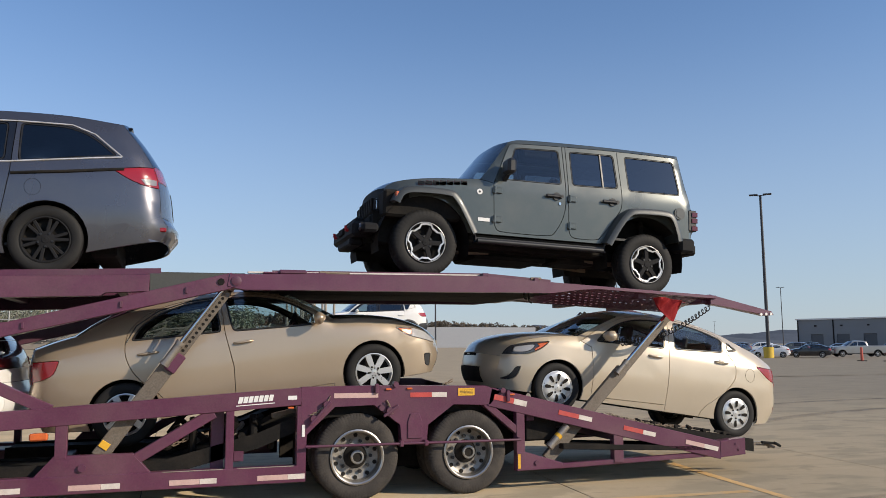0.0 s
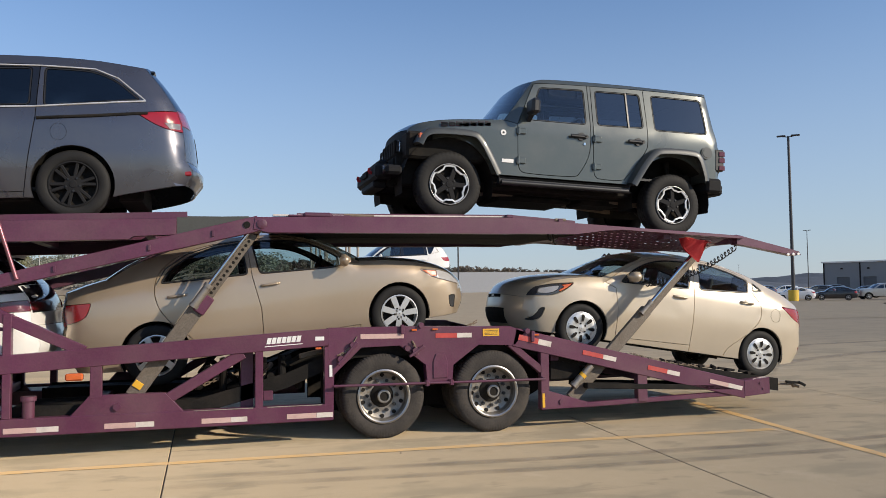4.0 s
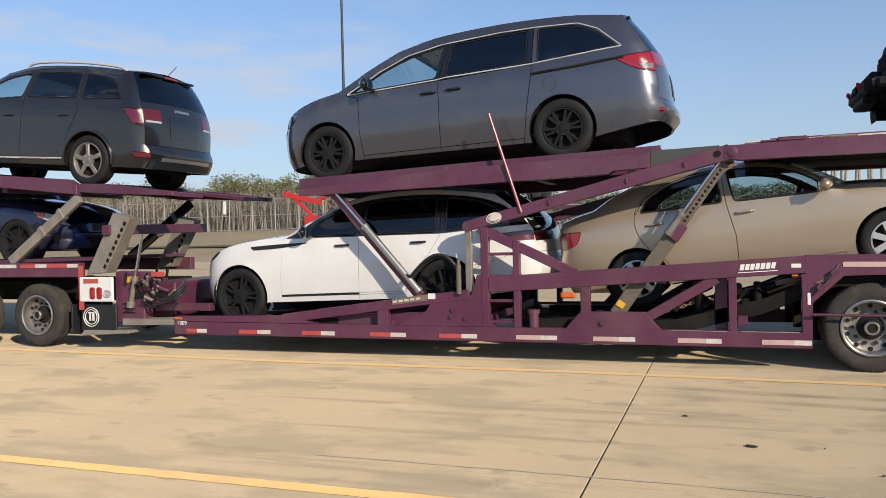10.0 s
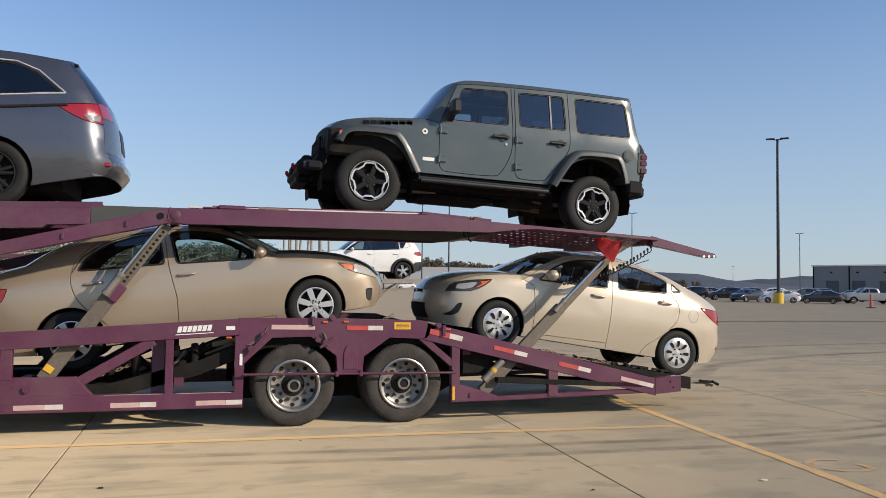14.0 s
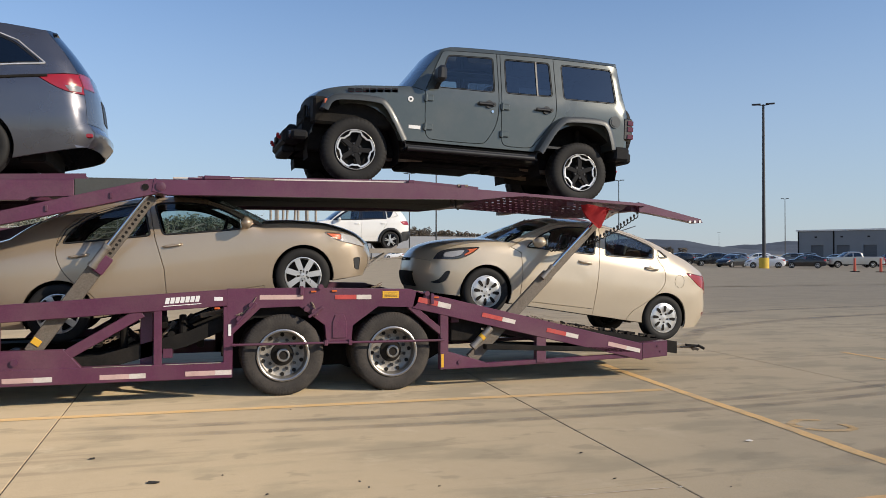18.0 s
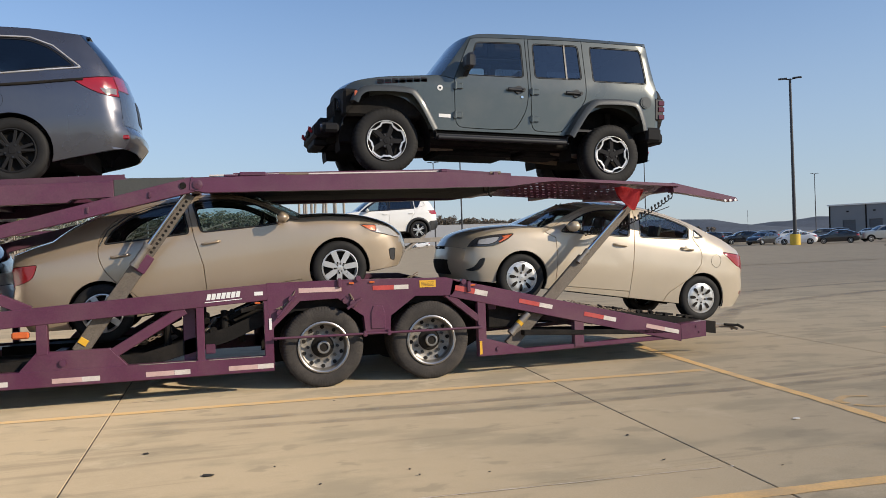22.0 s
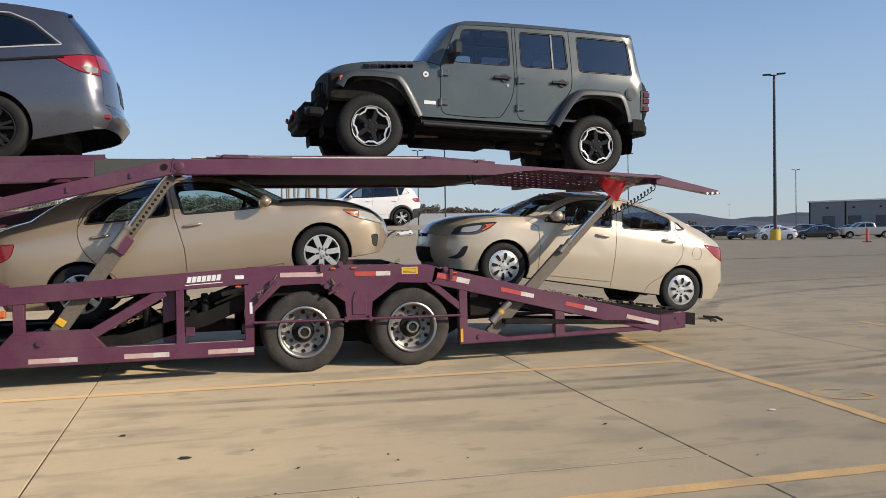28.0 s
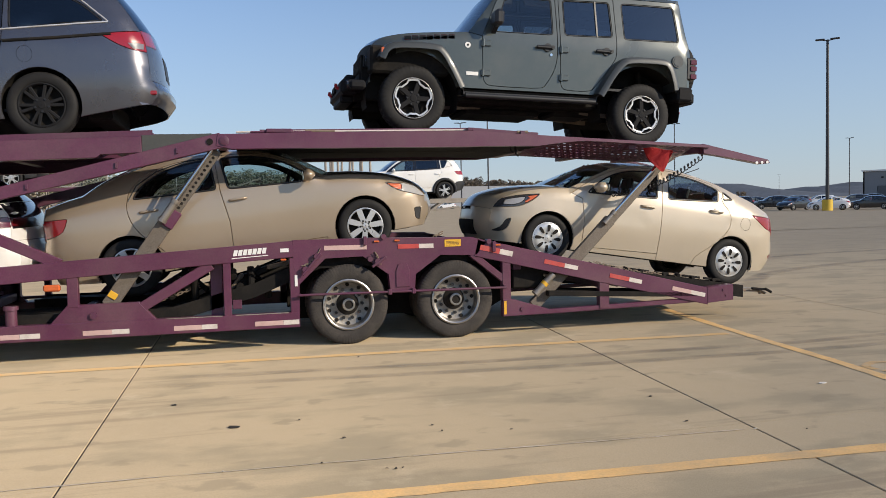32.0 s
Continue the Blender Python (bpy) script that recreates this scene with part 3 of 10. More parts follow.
class Car:
    """A car body. Local axes: front hub at x = 0, rear hub at x = wb, the ground under the tyres at z = 0, the middle at y = 0."""

    def __init__(self, name, label, category, m, wb, R, arch, w, sill, belt, ends, strips, nodes, paint_mat, tum=0.28, round_r=0.10, round_d=0.05, taper=(0.10, 0.10), crease=None, grid=0.075, group="", under=0.19):
        self.ob = thing(name, label, category, m, group)
        self.wb, self.R, self.w, self.sill, self.belt, self.paint = wb, R, w / 2, sill, belt, paint_mat
        self.tum, self.rr, self.rd, self.taper, self.crease, self.grid = tum, round_r, round_d, taper, crease, grid
        self.strips = []
        top = []
        for k, (nm, pts, material) in enumerate(strips):
            c = curve2(pts, 0.05 if grid < 0.1 else 0.1)
            self.strips.append((nm, c, material, nodes[k], nodes[k + 1]))
            top += c if not top else c[1:]
        self.top = top
        self.xf, self.xr = min(p[0] for p in top), max(p[0] for p in top)
        ra = arch
        bottom = [top[-1]]

        def arc(cx):
            a0 = math.asin(max(-0.95, min(0.95, (sill + 0.005 - R) / ra)))
            n = 18
            return [(cx + ra * math.cos(a0 + (math.pi - 2 * a0) * k / n), R + ra * math.sin(a0 + (math.pi - 2 * a0) * k / n)) for k in range(n + 1)]

        bottom += line2([top[-1], arc(wb)[0]])[1:-1] + arc(wb)
        bottom += line2([arc(wb)[-1], arc(0)[0]])[1:-1] + arc(0)
        bottom += line2([arc(0)[-1], top[0]])[1:-1]
        self.outline = top + bottom[1:]
        self.ra = ra
        self.under_z = under

    nose, tail = 0.0, 0.0

    def half(self, x, z, rounded=True):
        x, z = np.atleast_1d(np.asarray(x, float)), np.atleast_1d(np.asarray(z, float))
        w = np.full(x.shape, self.w)
        f = np.clip((0.1 - x) / (0.1 - self.xf), 0, 1.2)
        r = np.clip((x - self.wb + 0.1) / (self.xr - self.wb + 0.1), 0, 1.2)
        w -= self.taper[0] * f ** 2.2 + self.taper[1] * r ** 2.2
        w -= self.tum * np.clip(z - self.belt, 0, 9)
        w -= 0.035 * np.clip((0.55 - z) / 0.35, 0, 1.5) ** 2
        w -= self.nose * np.clip((self.xf + 0.42 - x) / 0.42, 0, 1.2) ** 2.6 + self.tail * np.clip((x - self.xr + 0.36) / 0.36, 0, 1.2) ** 2.6
        if self.crease:
            for cz, slope, dep in self.crease:
                t = z - cz - slope * (x - self.wb / 2)
                w -= dep * np.clip(t / 0.10, 0, 1) * (t < 0.3)
        if rounded:
            d = seg_dist(x, z, self.top)
            w -= self.rd * np.clip(1 - d / self.rr, 0, 1) ** 2
        return w

    def side(self, seams, seeds, windows=()):
        """Split the side by seam lines into panels. seeds: name -> (x, z, material, depth, parent name)."""
        pts, edges = [], []
        index = {}

        def vid(p):
            k = (round(p[0], 4), round(p[1], 4))
            if k not in index:
                index[k] = len(pts)
                pts.append(Vector(k))
            return index[k]

        lines = [self.outline + [self.outline[0]]]
        lines += [line2(s) for s in seams]
        lines += [line2(list(wd) + [wd[0]]) for wd in windows]
        for l in lines:
            ids = [vid(p) for p in l]
            edges += [(a, b) for a, b in zip(ids[:-1], ids[1:]) if a != b]
        g = self.grid
        zs = [p[1] for p in self.outline]
        gx, gz = np.meshgrid(np.arange(self.xf, self.xr, g), np.arange(min(zs), max(zs), g))
        gx, gz = gx.ravel(), gz.ravel()
        d = np.full(len(gx), 9.0)
        for l in lines:
            d = np.minimum(d, seg_dist(gx, gz, l))
        for x, z in zip(gx[d > g * 0.45], gz[d > g * 0.45]):
            if inside(self.outline, x, z):
                vid((x, z))
        V, E, F, _, oe, _ = delaunay_2d_cdt(pts, edges, [], 0, 1e-5)
        hard = {tuple(sorted(e)) for e, o in zip(E, oe) if o}
        F = [f for f in F if inside(self.outline, sum(V[i].x for i in f) / 3, sum(V[i].y for i in f) / 3)]
        owner = {}
        for k, f in enumerate(F):
            for i in range(3):
                owner.setdefault(tuple(sorted((f[i], f[(i + 1) % 3]))), []).append(k)
        region = {}
        groups = []
        for k in range(len(F)):
            if k in region:
                continue
            stack, mem = [k], []
            region[k] = len(groups)
            while stack:
                c = stack.pop()
                mem.append(c)
                f = F[c]
                for i in range(3):
                    e = tuple(sorted((f[i], f[(i + 1) % 3])))
                    if e in hard:
                        continue
                    for q in owner[e]:
                        if q not in region:
                            region[q] = len(groups)
                            stack.append(q)
            groups.append(mem)
        vx, vz = np.array([v.x for v in V]), np.array([v.y for v in V])
        W = self.half(vx, vz)
        names = {}
        for nm, (sx, sz, material, depth, par) in seeds.items():
            for gi, mem in enumerate(groups):
                if gi in names:
                    continue
                if any(inside([(V[i].x, V[i].y) for i in F[c]], sx, sz) for c in mem):
                    names[gi] = (nm, material, depth, par)
                    break
        made = {}
        for s in (-1, 1):
            for gi in sorted(range(len(groups)), key=lambda q: 1 if names.get(q, ("", 0, 0, None))[3] else 0):
                mem = groups[gi]
                nm, material, depth, par = names.get(gi, ("side_panel", self.paint, 0.0, None))
                bm = bmesh.new()
                vmap = {}
                for c in mem:
                    vs = []
                    for i in F[c]:
                        if i not in vmap:
                            vmap[i] = bm.verts.new((vx[i], s * (W[i] - depth), vz[i]))
                        vs.append(vmap[i])
                    try:
                        bm.faces.new(vs)
                    except ValueError:
                        pass
                glassy = material in (M["glass"], M["glass_dark"], M["glass_clear"])
                bmesh.ops.recalc_face_normals(bm, faces=bm.faces)
                if not glassy:
                    border = [v for v in bm.verts if v.is_boundary]
                    bmesh.ops.inset_region(bm, faces=bm.faces[:], thickness=0.0045, use_boundary=True, use_even_offset=False)
                    for v in border:
                        v.co.y -= s * 0.016
                base = nm.split("#")[0]
                ob = part(base, bm, material, made.get((par, s), self.ob), "", 28)
                made[(nm, s)] = ob
        self.made = made
        return made

    def surface(self, k, u, j):
        """A point of strip k: u along it from 0 to 1, j across from -1 to 1."""
        nm, c, material, n0, n1 = self.strips[k]
        t = u * (len(c) - 1)
        i = min(int(t), len(c) - 2)
        f = t - i
        x, z = c[i][0] * (1 - f) + c[i + 1][0] * f, c[i][1] * (1 - f) + c[i + 1][1] * f
        w = float(self.half(x, z)[0])
        crown, bow, p = [n0[q] * (1 - u) + n1[q] * u for q in range(3)]
        q = 1 - abs(j) ** p
        return Vector((x + bow * q, w * j, z + crown * q))

    def shell(self, nj=19, skip=()):
        """The front, top and rear of the body, strip by strip."""
        obs = {}
        js = [math.sin(math.pi / 2 * (-1 + 2 * k / (nj - 1))) for k in range(nj)]
        for k, (nm, c, material, n0, n1) in enumerate(self.strips):
            if nm in skip:
                continue
            bm = bmesh.new()
            rows = [[bm.verts.new(self.surface(k, i / (len(c) - 1), j)) for j in js] for i in range(len(c))]
            for a, b in zip(rows[:-1], rows[1:]):
                for q in range(nj - 1):
                    bm.faces.new((a[q], a[q + 1], b[q + 1], b[q]))
            if material not in (M["glass"], M["glass_dark"], M["glass_clear"]):
                bmesh.ops.recalc_face_normals(bm, faces=bm.faces)
                border = [v for v in rows[0] + rows[-1]]
                dirs = [(v, (rows[1][i].co - v.co) if i < nj else None) for i, v in enumerate(rows[0])]
                bmesh.ops.inset_region(bm, faces=bm.faces[:], thickness=0.004, use_boundary=True, use_even_offset=True)
                cen = Vector((self.wb / 2, 0, 0.7))
                for v in border:
                    v.co += (cen - v.co).normalized() * 0.012
            obs[nm] = part(nm, bm, material, self.ob, "", 32)
        self.shells = obs
        return obs

    def patch(self, name, k, u0, u1, j0, j1, material, parent=None, out=0.006, n=6, label="", skew=0.0):
        """A raised patch on strip k: a lamp, a grille, a badge or a plate."""
        bm = bmesh.new()
        lo, hi = [], []
        for a in range(n + 1):
            row, row2 = [], []
            for b in range(n + 1):
                u = u0 + (u1 - u0) * a / n
                j = j0 + (j1 - j0) * b / n + skew * (a / n)
                p = self.surface(k, min(max(u, 0), 1), max(-1, min(1, j)))
                d = Vector((p.x - self.wb / 2, p.y * 0.3, (p.z - 0.6) * 0.5)).normalized()
                row.append(bm.verts.new(p + d * out))
                row2.append(bm.verts.new(p - d * 0.02))
            lo.append(row)
            hi.append(row2)
        for a in range(n):
            for b in range(n):
                bm.faces.new((lo[a][b], lo[a][b + 1], lo[a + 1][b + 1], lo[a + 1][b]))
        ring = [lo[0][b] for b in range(n + 1)] + [lo[a][n] for a in range(1, n + 1)] + [lo[n][b] for b in range(n - 1, -1, -1)] + [lo[a][0] for a in range(n - 1, 0, -1)]
        ring2 = [hi[0][b] for b in range(n + 1)] + [hi[a][n] for a in range(1, n + 1)] + [hi[n][b] for b in range(n - 1, -1, -1)] + [hi[a][0] for a in range(n - 1, 0, -1)]
        for i in range(len(ring)):
            q = (i + 1) % len(ring)
            bm.faces.new((ring[i], ring[q], ring2[q], ring2[i]))
        bmesh.ops.delete(bm, geom=[v for v in bm.verts if not v.link_faces], context="VERTS")
        return part(name, bm, material, parent or self.ob, label, 40)

    def on_side(self, x, z, s=-1, out=0.0):
        return Vector((x, s * (float(self.half(x, z)[0]) + out), z))

    def handle(self, x, z, s, material, parent, tilt=0.0, length=0.17):
        c, sn = math.cos(tilt), math.sin(tilt)
        pts = spline([self.on_side(x + u * length * c, z - u * length * sn, s, o) for u, o in ((-0.56, -0.005), (-0.46, 0.018), (-0.25, 0.028), (0.25, 0.028), (0.46, 0.018), (0.56, -0.005))], 4)
        return tube("door_handle", pts, 0.0135, material, parent)

    def cup(self, x, z, s, parent, r=0.055):
        bm = bmesh.new()
        p = self.on_side(x, z, s, -0.006)
        lathe(bm, [(r, 0.010), (r * 0.8, 0.005), (0.004, 0.001)], 20)
        bmesh.ops.transform(bm, matrix=Matrix.Translation(p) @ Matrix.Rotation(0 if s < 0 else math.pi, 4, "Z"), verts=bm.verts)
        return part("handle_recess", bm, self.paint, parent, "", 50)

    def mirror(self, x, z, s, material, parent, size=(0.13, 0.20, 0.15), stalk=0.09):
        bm = bmesh.new()
        p = self.on_side(x, z, s, stalk + size[1] / 2 - 0.03)
        box(bm, (p.x - size[0] * 0.5, p.y - size[1] * 0.5, p.z - size[2] * 0.5), (p.x + size[0] * 0.28, p.y + size[1] * 0.5, p.z + size[2] * 0.5), min(size) * 0.38)
        for v in bm.verts:
            f = (v.co.x - p.x) / size[0]
            v.co.z = p.z + (v.co.z - p.z) * (1.0 + 0.35 * min(0, f))
            v.co.z -= 0.10 * abs(v.co.y - p.y) * (1 if (v.co.y - p.y) * s < 0 else 0)
        q = self.on_side(x + 0.03, z - size[2] * 0.35, s, -0.01)
        beam(bm, q, (p.x + 0.01, p.y, p.z - size[2] * 0.3), 0.05, 0.035, 0.008)
        ob = part("mirror", bm, material, parent, "", 50)
        bm = bmesh.new()
        box(bm, (p.x + size[0] * 0.28, p.y - size[1] * 0.36, p.z - size[2] * 0.33), (p.x + size[0] * 0.29 + 0.002, p.y + size[1] * 0.36, p.z + size[2] * 0.33))
        part("mirror_glass", bm, M["chrome"], ob)
        return ob

    def underbody(self):
        """Floor, wheel housings, axles and pans below."""
        z = self.under_z
        bm = bmesh.new()
        w = self.w - 0.07
        ra = self.ra
        for a, b, q in ((self.xf + 0.25, -ra, 0.2), (ra, self.wb - ra, 0.03), (self.wb + ra, self.xr - 0.5, 0.2)):
            box(bm, (a, -w + q, z), (b, w - q, self.sill + 0.22), 0.02)
        box(bm, (-ra - 0.02, -w + 0.36, z + 0.06), (ra + 0.02, w - 0.36, self.sill + 0.2), 0.02)
        box(bm, (self.wb - ra - 0.02, -w + 0.36, z + 0.06), (self.wb + ra + 0.02, w - 0.36, self.sill + 0.2), 0.02)
        part("underbody", bm, M["matte_black"], self.ob)
        for cx in (0, self.wb):
            for s in (-1, 1):
                bm = bmesh.new()
                yo, yi = s * (self.w - 0.03), s * (self.w - 0.40)
                n = 20
                A = [bm.verts.new((cx + (ra + 0.004) * math.cos(math.pi * 1.15 * k / n - 0.23), yo, self.R + (ra + 0.004) * math.sin(math.pi * 1.15 * k / n - 0.23))) for k in range(n + 1)]
                B = [bm.verts.new((v.co.x, yi, v.co.z)) for v in A]
                for k in range(n):
                    bm.faces.new((A[k], A[k + 1], B[k + 1], B[k]))
                bm.faces.new(B)
                part("wheel_arch_liner", bm, M["matte_black"], self.ob)
            bm = bmesh.new()
            rod(bm, (cx, -w + 0.1, self.R), (cx, w - 0.1, self.R), 0.035, 10)
            part("axle", bm, M["rust"], self.ob)

    def interior(self, seats=((0.95, 0.40), (1.85, 0.45)), dash=0.42, top=1.18, material=None):
        material = material or M["seat"]
        w = self.w - 0.12
        fl = self.sill + 0.12
        bm = bmesh.new()
        box(bm, (dash - 0.1, -w, self.belt - 0.22), (dash + 0.22, w, self.belt - 0.02), 0.05)
        part("dashboard", bm, M["black"], self.ob)
        bm = bmesh.new()
        box(bm, (dash - 0.3, -w, fl - 0.03), (self.wb + 0.3, w, fl))
        part("cabin_floor", bm, M["black"], self.ob)
        for k, (x, wid) in enumerate(seats):
            for y in (-0.37, 0.37):
                bm = bmesh.new()
                hw = 0.25 if k == 0 else 0.33
                box(bm, (x, y - hw, fl + 0.12), (x + 0.5, y + hw, fl + 0.30), 0.05)
                box(bm, (-0.07, -hw, 0), (0.07, hw, top - fl - 0.33), 0.05, Matrix.Translation((x + 0.5, y, fl + 0.22)) @ Matrix.Rotation(0.22, 4, "Y"))
                box(bm, (-0.045, -0.13, 0), (0.045, 0.13, 0.2), 0.035, Matrix.Translation((x + 0.60, y, top - 0.06)) @ Matrix.Rotation(0.15, 4, "Y"))
                part("seat", bm, material, self.ob)
        bm = bmesh.new()
        ring = []
        for k in range(20):
            a = 2 * math.pi * k / 20
            ring.append((0, 0.18 * math.cos(a), 0.18 * math.sin(a)))
        bm.free()
        sw = tube("steering_wheel", [Matrix.Translation((dash + 0.36, 0.37, self.belt - 0.02)) @ Matrix.Rotation(-0.4, 4, "Y") @ Vector(p) for p in ring + ring[:1]], 0.015, M["black"], self.ob)

    def wheels(self, meshes, track=None, near=True):
        y = self.w - 0.02 if track is None else track / 2
        for cx in (0.0, self.wb):
            for s in (-1, 1):
                put_wheel(self.ob, meshes, cx, s * (y - 0.10), self.R, s > 0, 0.3 * cx)


def car_pose(front, rear, y_mid, R, fwd=1):
    """The pose that puts the near hubs at front and rear (x, z)."""
    f, r = Vector((front[0], 0, front[1])), Vector((rear[0], 0, rear[1]))
    d = (r - f).normalized()
    if d.x > 0:
        ax, ay = d, Vector((0, 1, 0))
    else:
        ax, ay = d, Vector((0, -1, 0))
    az = ax.cross(ay)
    m = Matrix((ax, ay, az)).transposed().to_4x4()
    m.translation = f - az * R + Vector((0, y_mid, 0))
    return m


# ---- ground ----
def ground_material():
    m = bpy.data.materials.new("worn_concrete")
    m.use_nodes = True
    nt = m.node_tree
    b = nt.nodes["Principled BSDF"]
    geo = nt.nodes.new("ShaderNodeNewGeometry")

    def noise_node(scale, detail=6, rough=0.6, stretch=(1, 1, 1)):
        mp = nt.nodes.new("ShaderNodeMapping")
        mp.inputs["Scale"].default_value = stretch
        nt.links.new(geo.outputs["Position"], mp.inputs[0])
        n = nt.nodes.new("ShaderNodeTexNoise")
        n.inputs["Scale"].default_value, n.inputs["Detail"].default_value, n.inputs["Roughness"].default_value = scale, detail, rough
        nt.links.new(mp.outputs[0], n.inputs["Vector"])
        return n.outputs[0]

    def rng(src, a, b0, c, d):
        r = nt.nodes.new("ShaderNodeMapRange")
        r.interpolation_type = "SMOOTHSTEP"
        for k, v in zip(("From Min", "From Max", "To Min", "To Max"), (a, b0, c, d)):
            r.inputs[k].default_value = v
        nt.links.new(src, r.inputs[0])
        return r.outputs[0]

    def mixc(fac, a, c):
        x = nt.nodes.new("ShaderNodeMix")
        x.data_type = "RGBA"
        nt.links.new(fac, x.inputs[0])
        if isinstance(a, tuple):
            x.inputs[6].default_value = (*a, 1)
        else:
            nt.links.new(a, x.inputs[6])
        x.inputs[7].default_value = (*c, 1)
        return x.outputs[2]

    base = mixc(rng(noise_node(0.35, 5), 0.35, 0.65, 0, 1), (0.535, 0.425, 0.288), (0.465, 0.372, 0.258))
    base = mixc(rng(noise_node(7.0, 8, 0.75), 0.35, 0.75, 0, 0.5), base, (0.55, 0.445, 0.312))
    base = mixc(rng(noise_node(0.8, 5, 0.55, (0.9, 1.8, 1)), 0.48, 0.62, 0, 0.72), base, (0.345, 0.292, 0.208))
    base = mixc(rng(noise_node(2.6, 4, 0.5, (0.8, 1.3, 1)), 0.60, 0.67, 0, 0.55), base, (0.30, 0.252, 0.182))
    base = mixc(rng(noise_node(0.7, 8, 0.68, (0.22, 3.6, 1)), 0.54, 0.66, 0, 0.62), base, (0.29, 0.235, 0.17))
    base = mixc(rng(noise_node(1.3, 9, 0.7), 0.56, 0.72, 0, 0.6), base, (0.64, 0.53, 0.385))
    base = mixc(rng(noise_node(90, 3, 0.6), 0.3, 0.75, 0.0, 0.45), base, (0.34, 0.275, 0.20))
    # the lot turns gradually greyer and darker with y beyond the trailer
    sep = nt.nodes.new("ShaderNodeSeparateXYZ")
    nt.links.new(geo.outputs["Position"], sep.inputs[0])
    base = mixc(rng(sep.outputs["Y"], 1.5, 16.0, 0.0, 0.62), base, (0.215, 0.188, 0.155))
    warm = nt.nodes.new("ShaderNodeMix")
    warm.data_type, warm.blend_type = "RGBA", "MULTIPLY"
    warm.inputs[0].default_value = 1.0
    warm.inputs[7].default_value = (1.02, 0.997, 0.912, 1)
    nt.links.new(base, warm.inputs[6])
    nt.links.new(warm.outputs[2], b.inputs["Base Color"])
    b.inputs["Roughness"].default_value = 0.88
    b.inputs["Diffuse Roughness"].default_value = 0.75
    b.inputs["Specular IOR Level"].default_value = 0.25
    bp = nt.nodes.new("ShaderNodeBump")
    bp.inputs["Strength"].default_value, bp.inputs["Distance"].default_value = 0.35, 0.006
    nt.links.new(noise_node(60, 6, 0.7), bp.inputs["Height"])
    nt.links.new(bp.outputs[0], b.inputs["Normal"])
    return m


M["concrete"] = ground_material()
M["joint"] = mat("joint_sealant", (0.035, 0.030, 0.026), 0.8, 0, 0.3, 3, 40, 0.2)
M["line"] = mat("worn_yellow_line_paint", (0.80, 0.50, 0.20), 0.75, 0, 0.14, 3, 60, 0.2, 0, 0.3, (0.46, 0.35, 0.22), 0.8, 2.2)
M["line"].node_tree.nodes["Principled BSDF"].inputs["Diffuse Roughness"].default_value = 0.8
M["faint_line"] = mat("worn_off_line_paint", (0.66, 0.43, 0.19), 0.8, 0, 0.15, 3, 60, 0.2, 0, 0.3, (0.50, 0.39, 0.255), 1.0, 3.0)
M["faint_line"].node_tree.nodes["Principled BSDF"].inputs["Diffuse Roughness"].default_value = 0.8
M["asphalt"] = mat("old_asphalt", (0.10, 0.092, 0.080), 0.9, 0, 0.2, 0.3, 40, 0.2)

bm = bmesh.new()
for x0, x1, y0, y1 in ((-900, 900, -400, 1500),):
    n = 12
    vs = [[bm.verts.new((x0 + (x1 - x0) * i / n, y0 + (y1 - y0) * j / n, -0.012)) for j in range(n + 1)] for i in range(n + 1)]
    for i in range(n):
        for j in range(n):
            bm.faces.new((vs[i][j], vs[i + 1][j], vs[i + 1][j + 1], vs[i][j + 1]))
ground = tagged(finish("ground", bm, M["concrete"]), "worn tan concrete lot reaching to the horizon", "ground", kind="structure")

SLAB = 4.57
EDGES = [(-2.144 + SLAB * (i - 4), 0.0) if i < 5 else (2.43, 0.076) if i == 5 else (6.875 + 4.5 * (i - 6), 0.10) for i in range(12)]
YJOINT = [-13.3, -4.15, 5.0, 14.15, 23.3]


def slab_at(i, j):
    """One concrete slab between two joint lines, its rim eased."""
    y0, y1 = YJOINT[j] + 0.001, YJOINT[j + 1] - 0.001
    (xa, ka), (xb, kb) = EDGES[i], EDGES[i + 1]
    q = [(xa + ka * y0 + 0.005, y0), (xb + kb * y0 - 0.005, y0), (xb + kb * y1 - 0.005, y1), (xa + ka * y1 + 0.005, y1)]
    c = (sum(p[0] for p in q) / 4, sum(p[1] for p in q) / 4)
    bm = bmesh.new()
    top = [bm.verts.new((x + 0.005 * (1 if x < c[0] else -1), y + 0.001 * (1 if y < c[1] else -1), 0.0)) for x, y in q]
    rim = [bm.verts.new((x, y, -0.005)) for x, y in q]
    low = [bm.verts.new((x, y, -0.05)) for x, y in q]
    bm.faces.new(top)
    for a, b in ((top, rim), (rim, low)):
        for k in range(4):
            bm.faces.new((a[k], b[k], b[(k + 1) % 4], a[(k + 1) % 4]))
    return bm


for i in range(11):
    for j in range(4):
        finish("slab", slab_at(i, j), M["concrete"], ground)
bm = bmesh.new()
box(bm, (-20, -13.2, -0.03), (28, 23.2, -0.008))
tagged(finish("joint_filler", bm, M["joint"]), "dark sealant in the joints between concrete slabs", "joint", kind="structure")


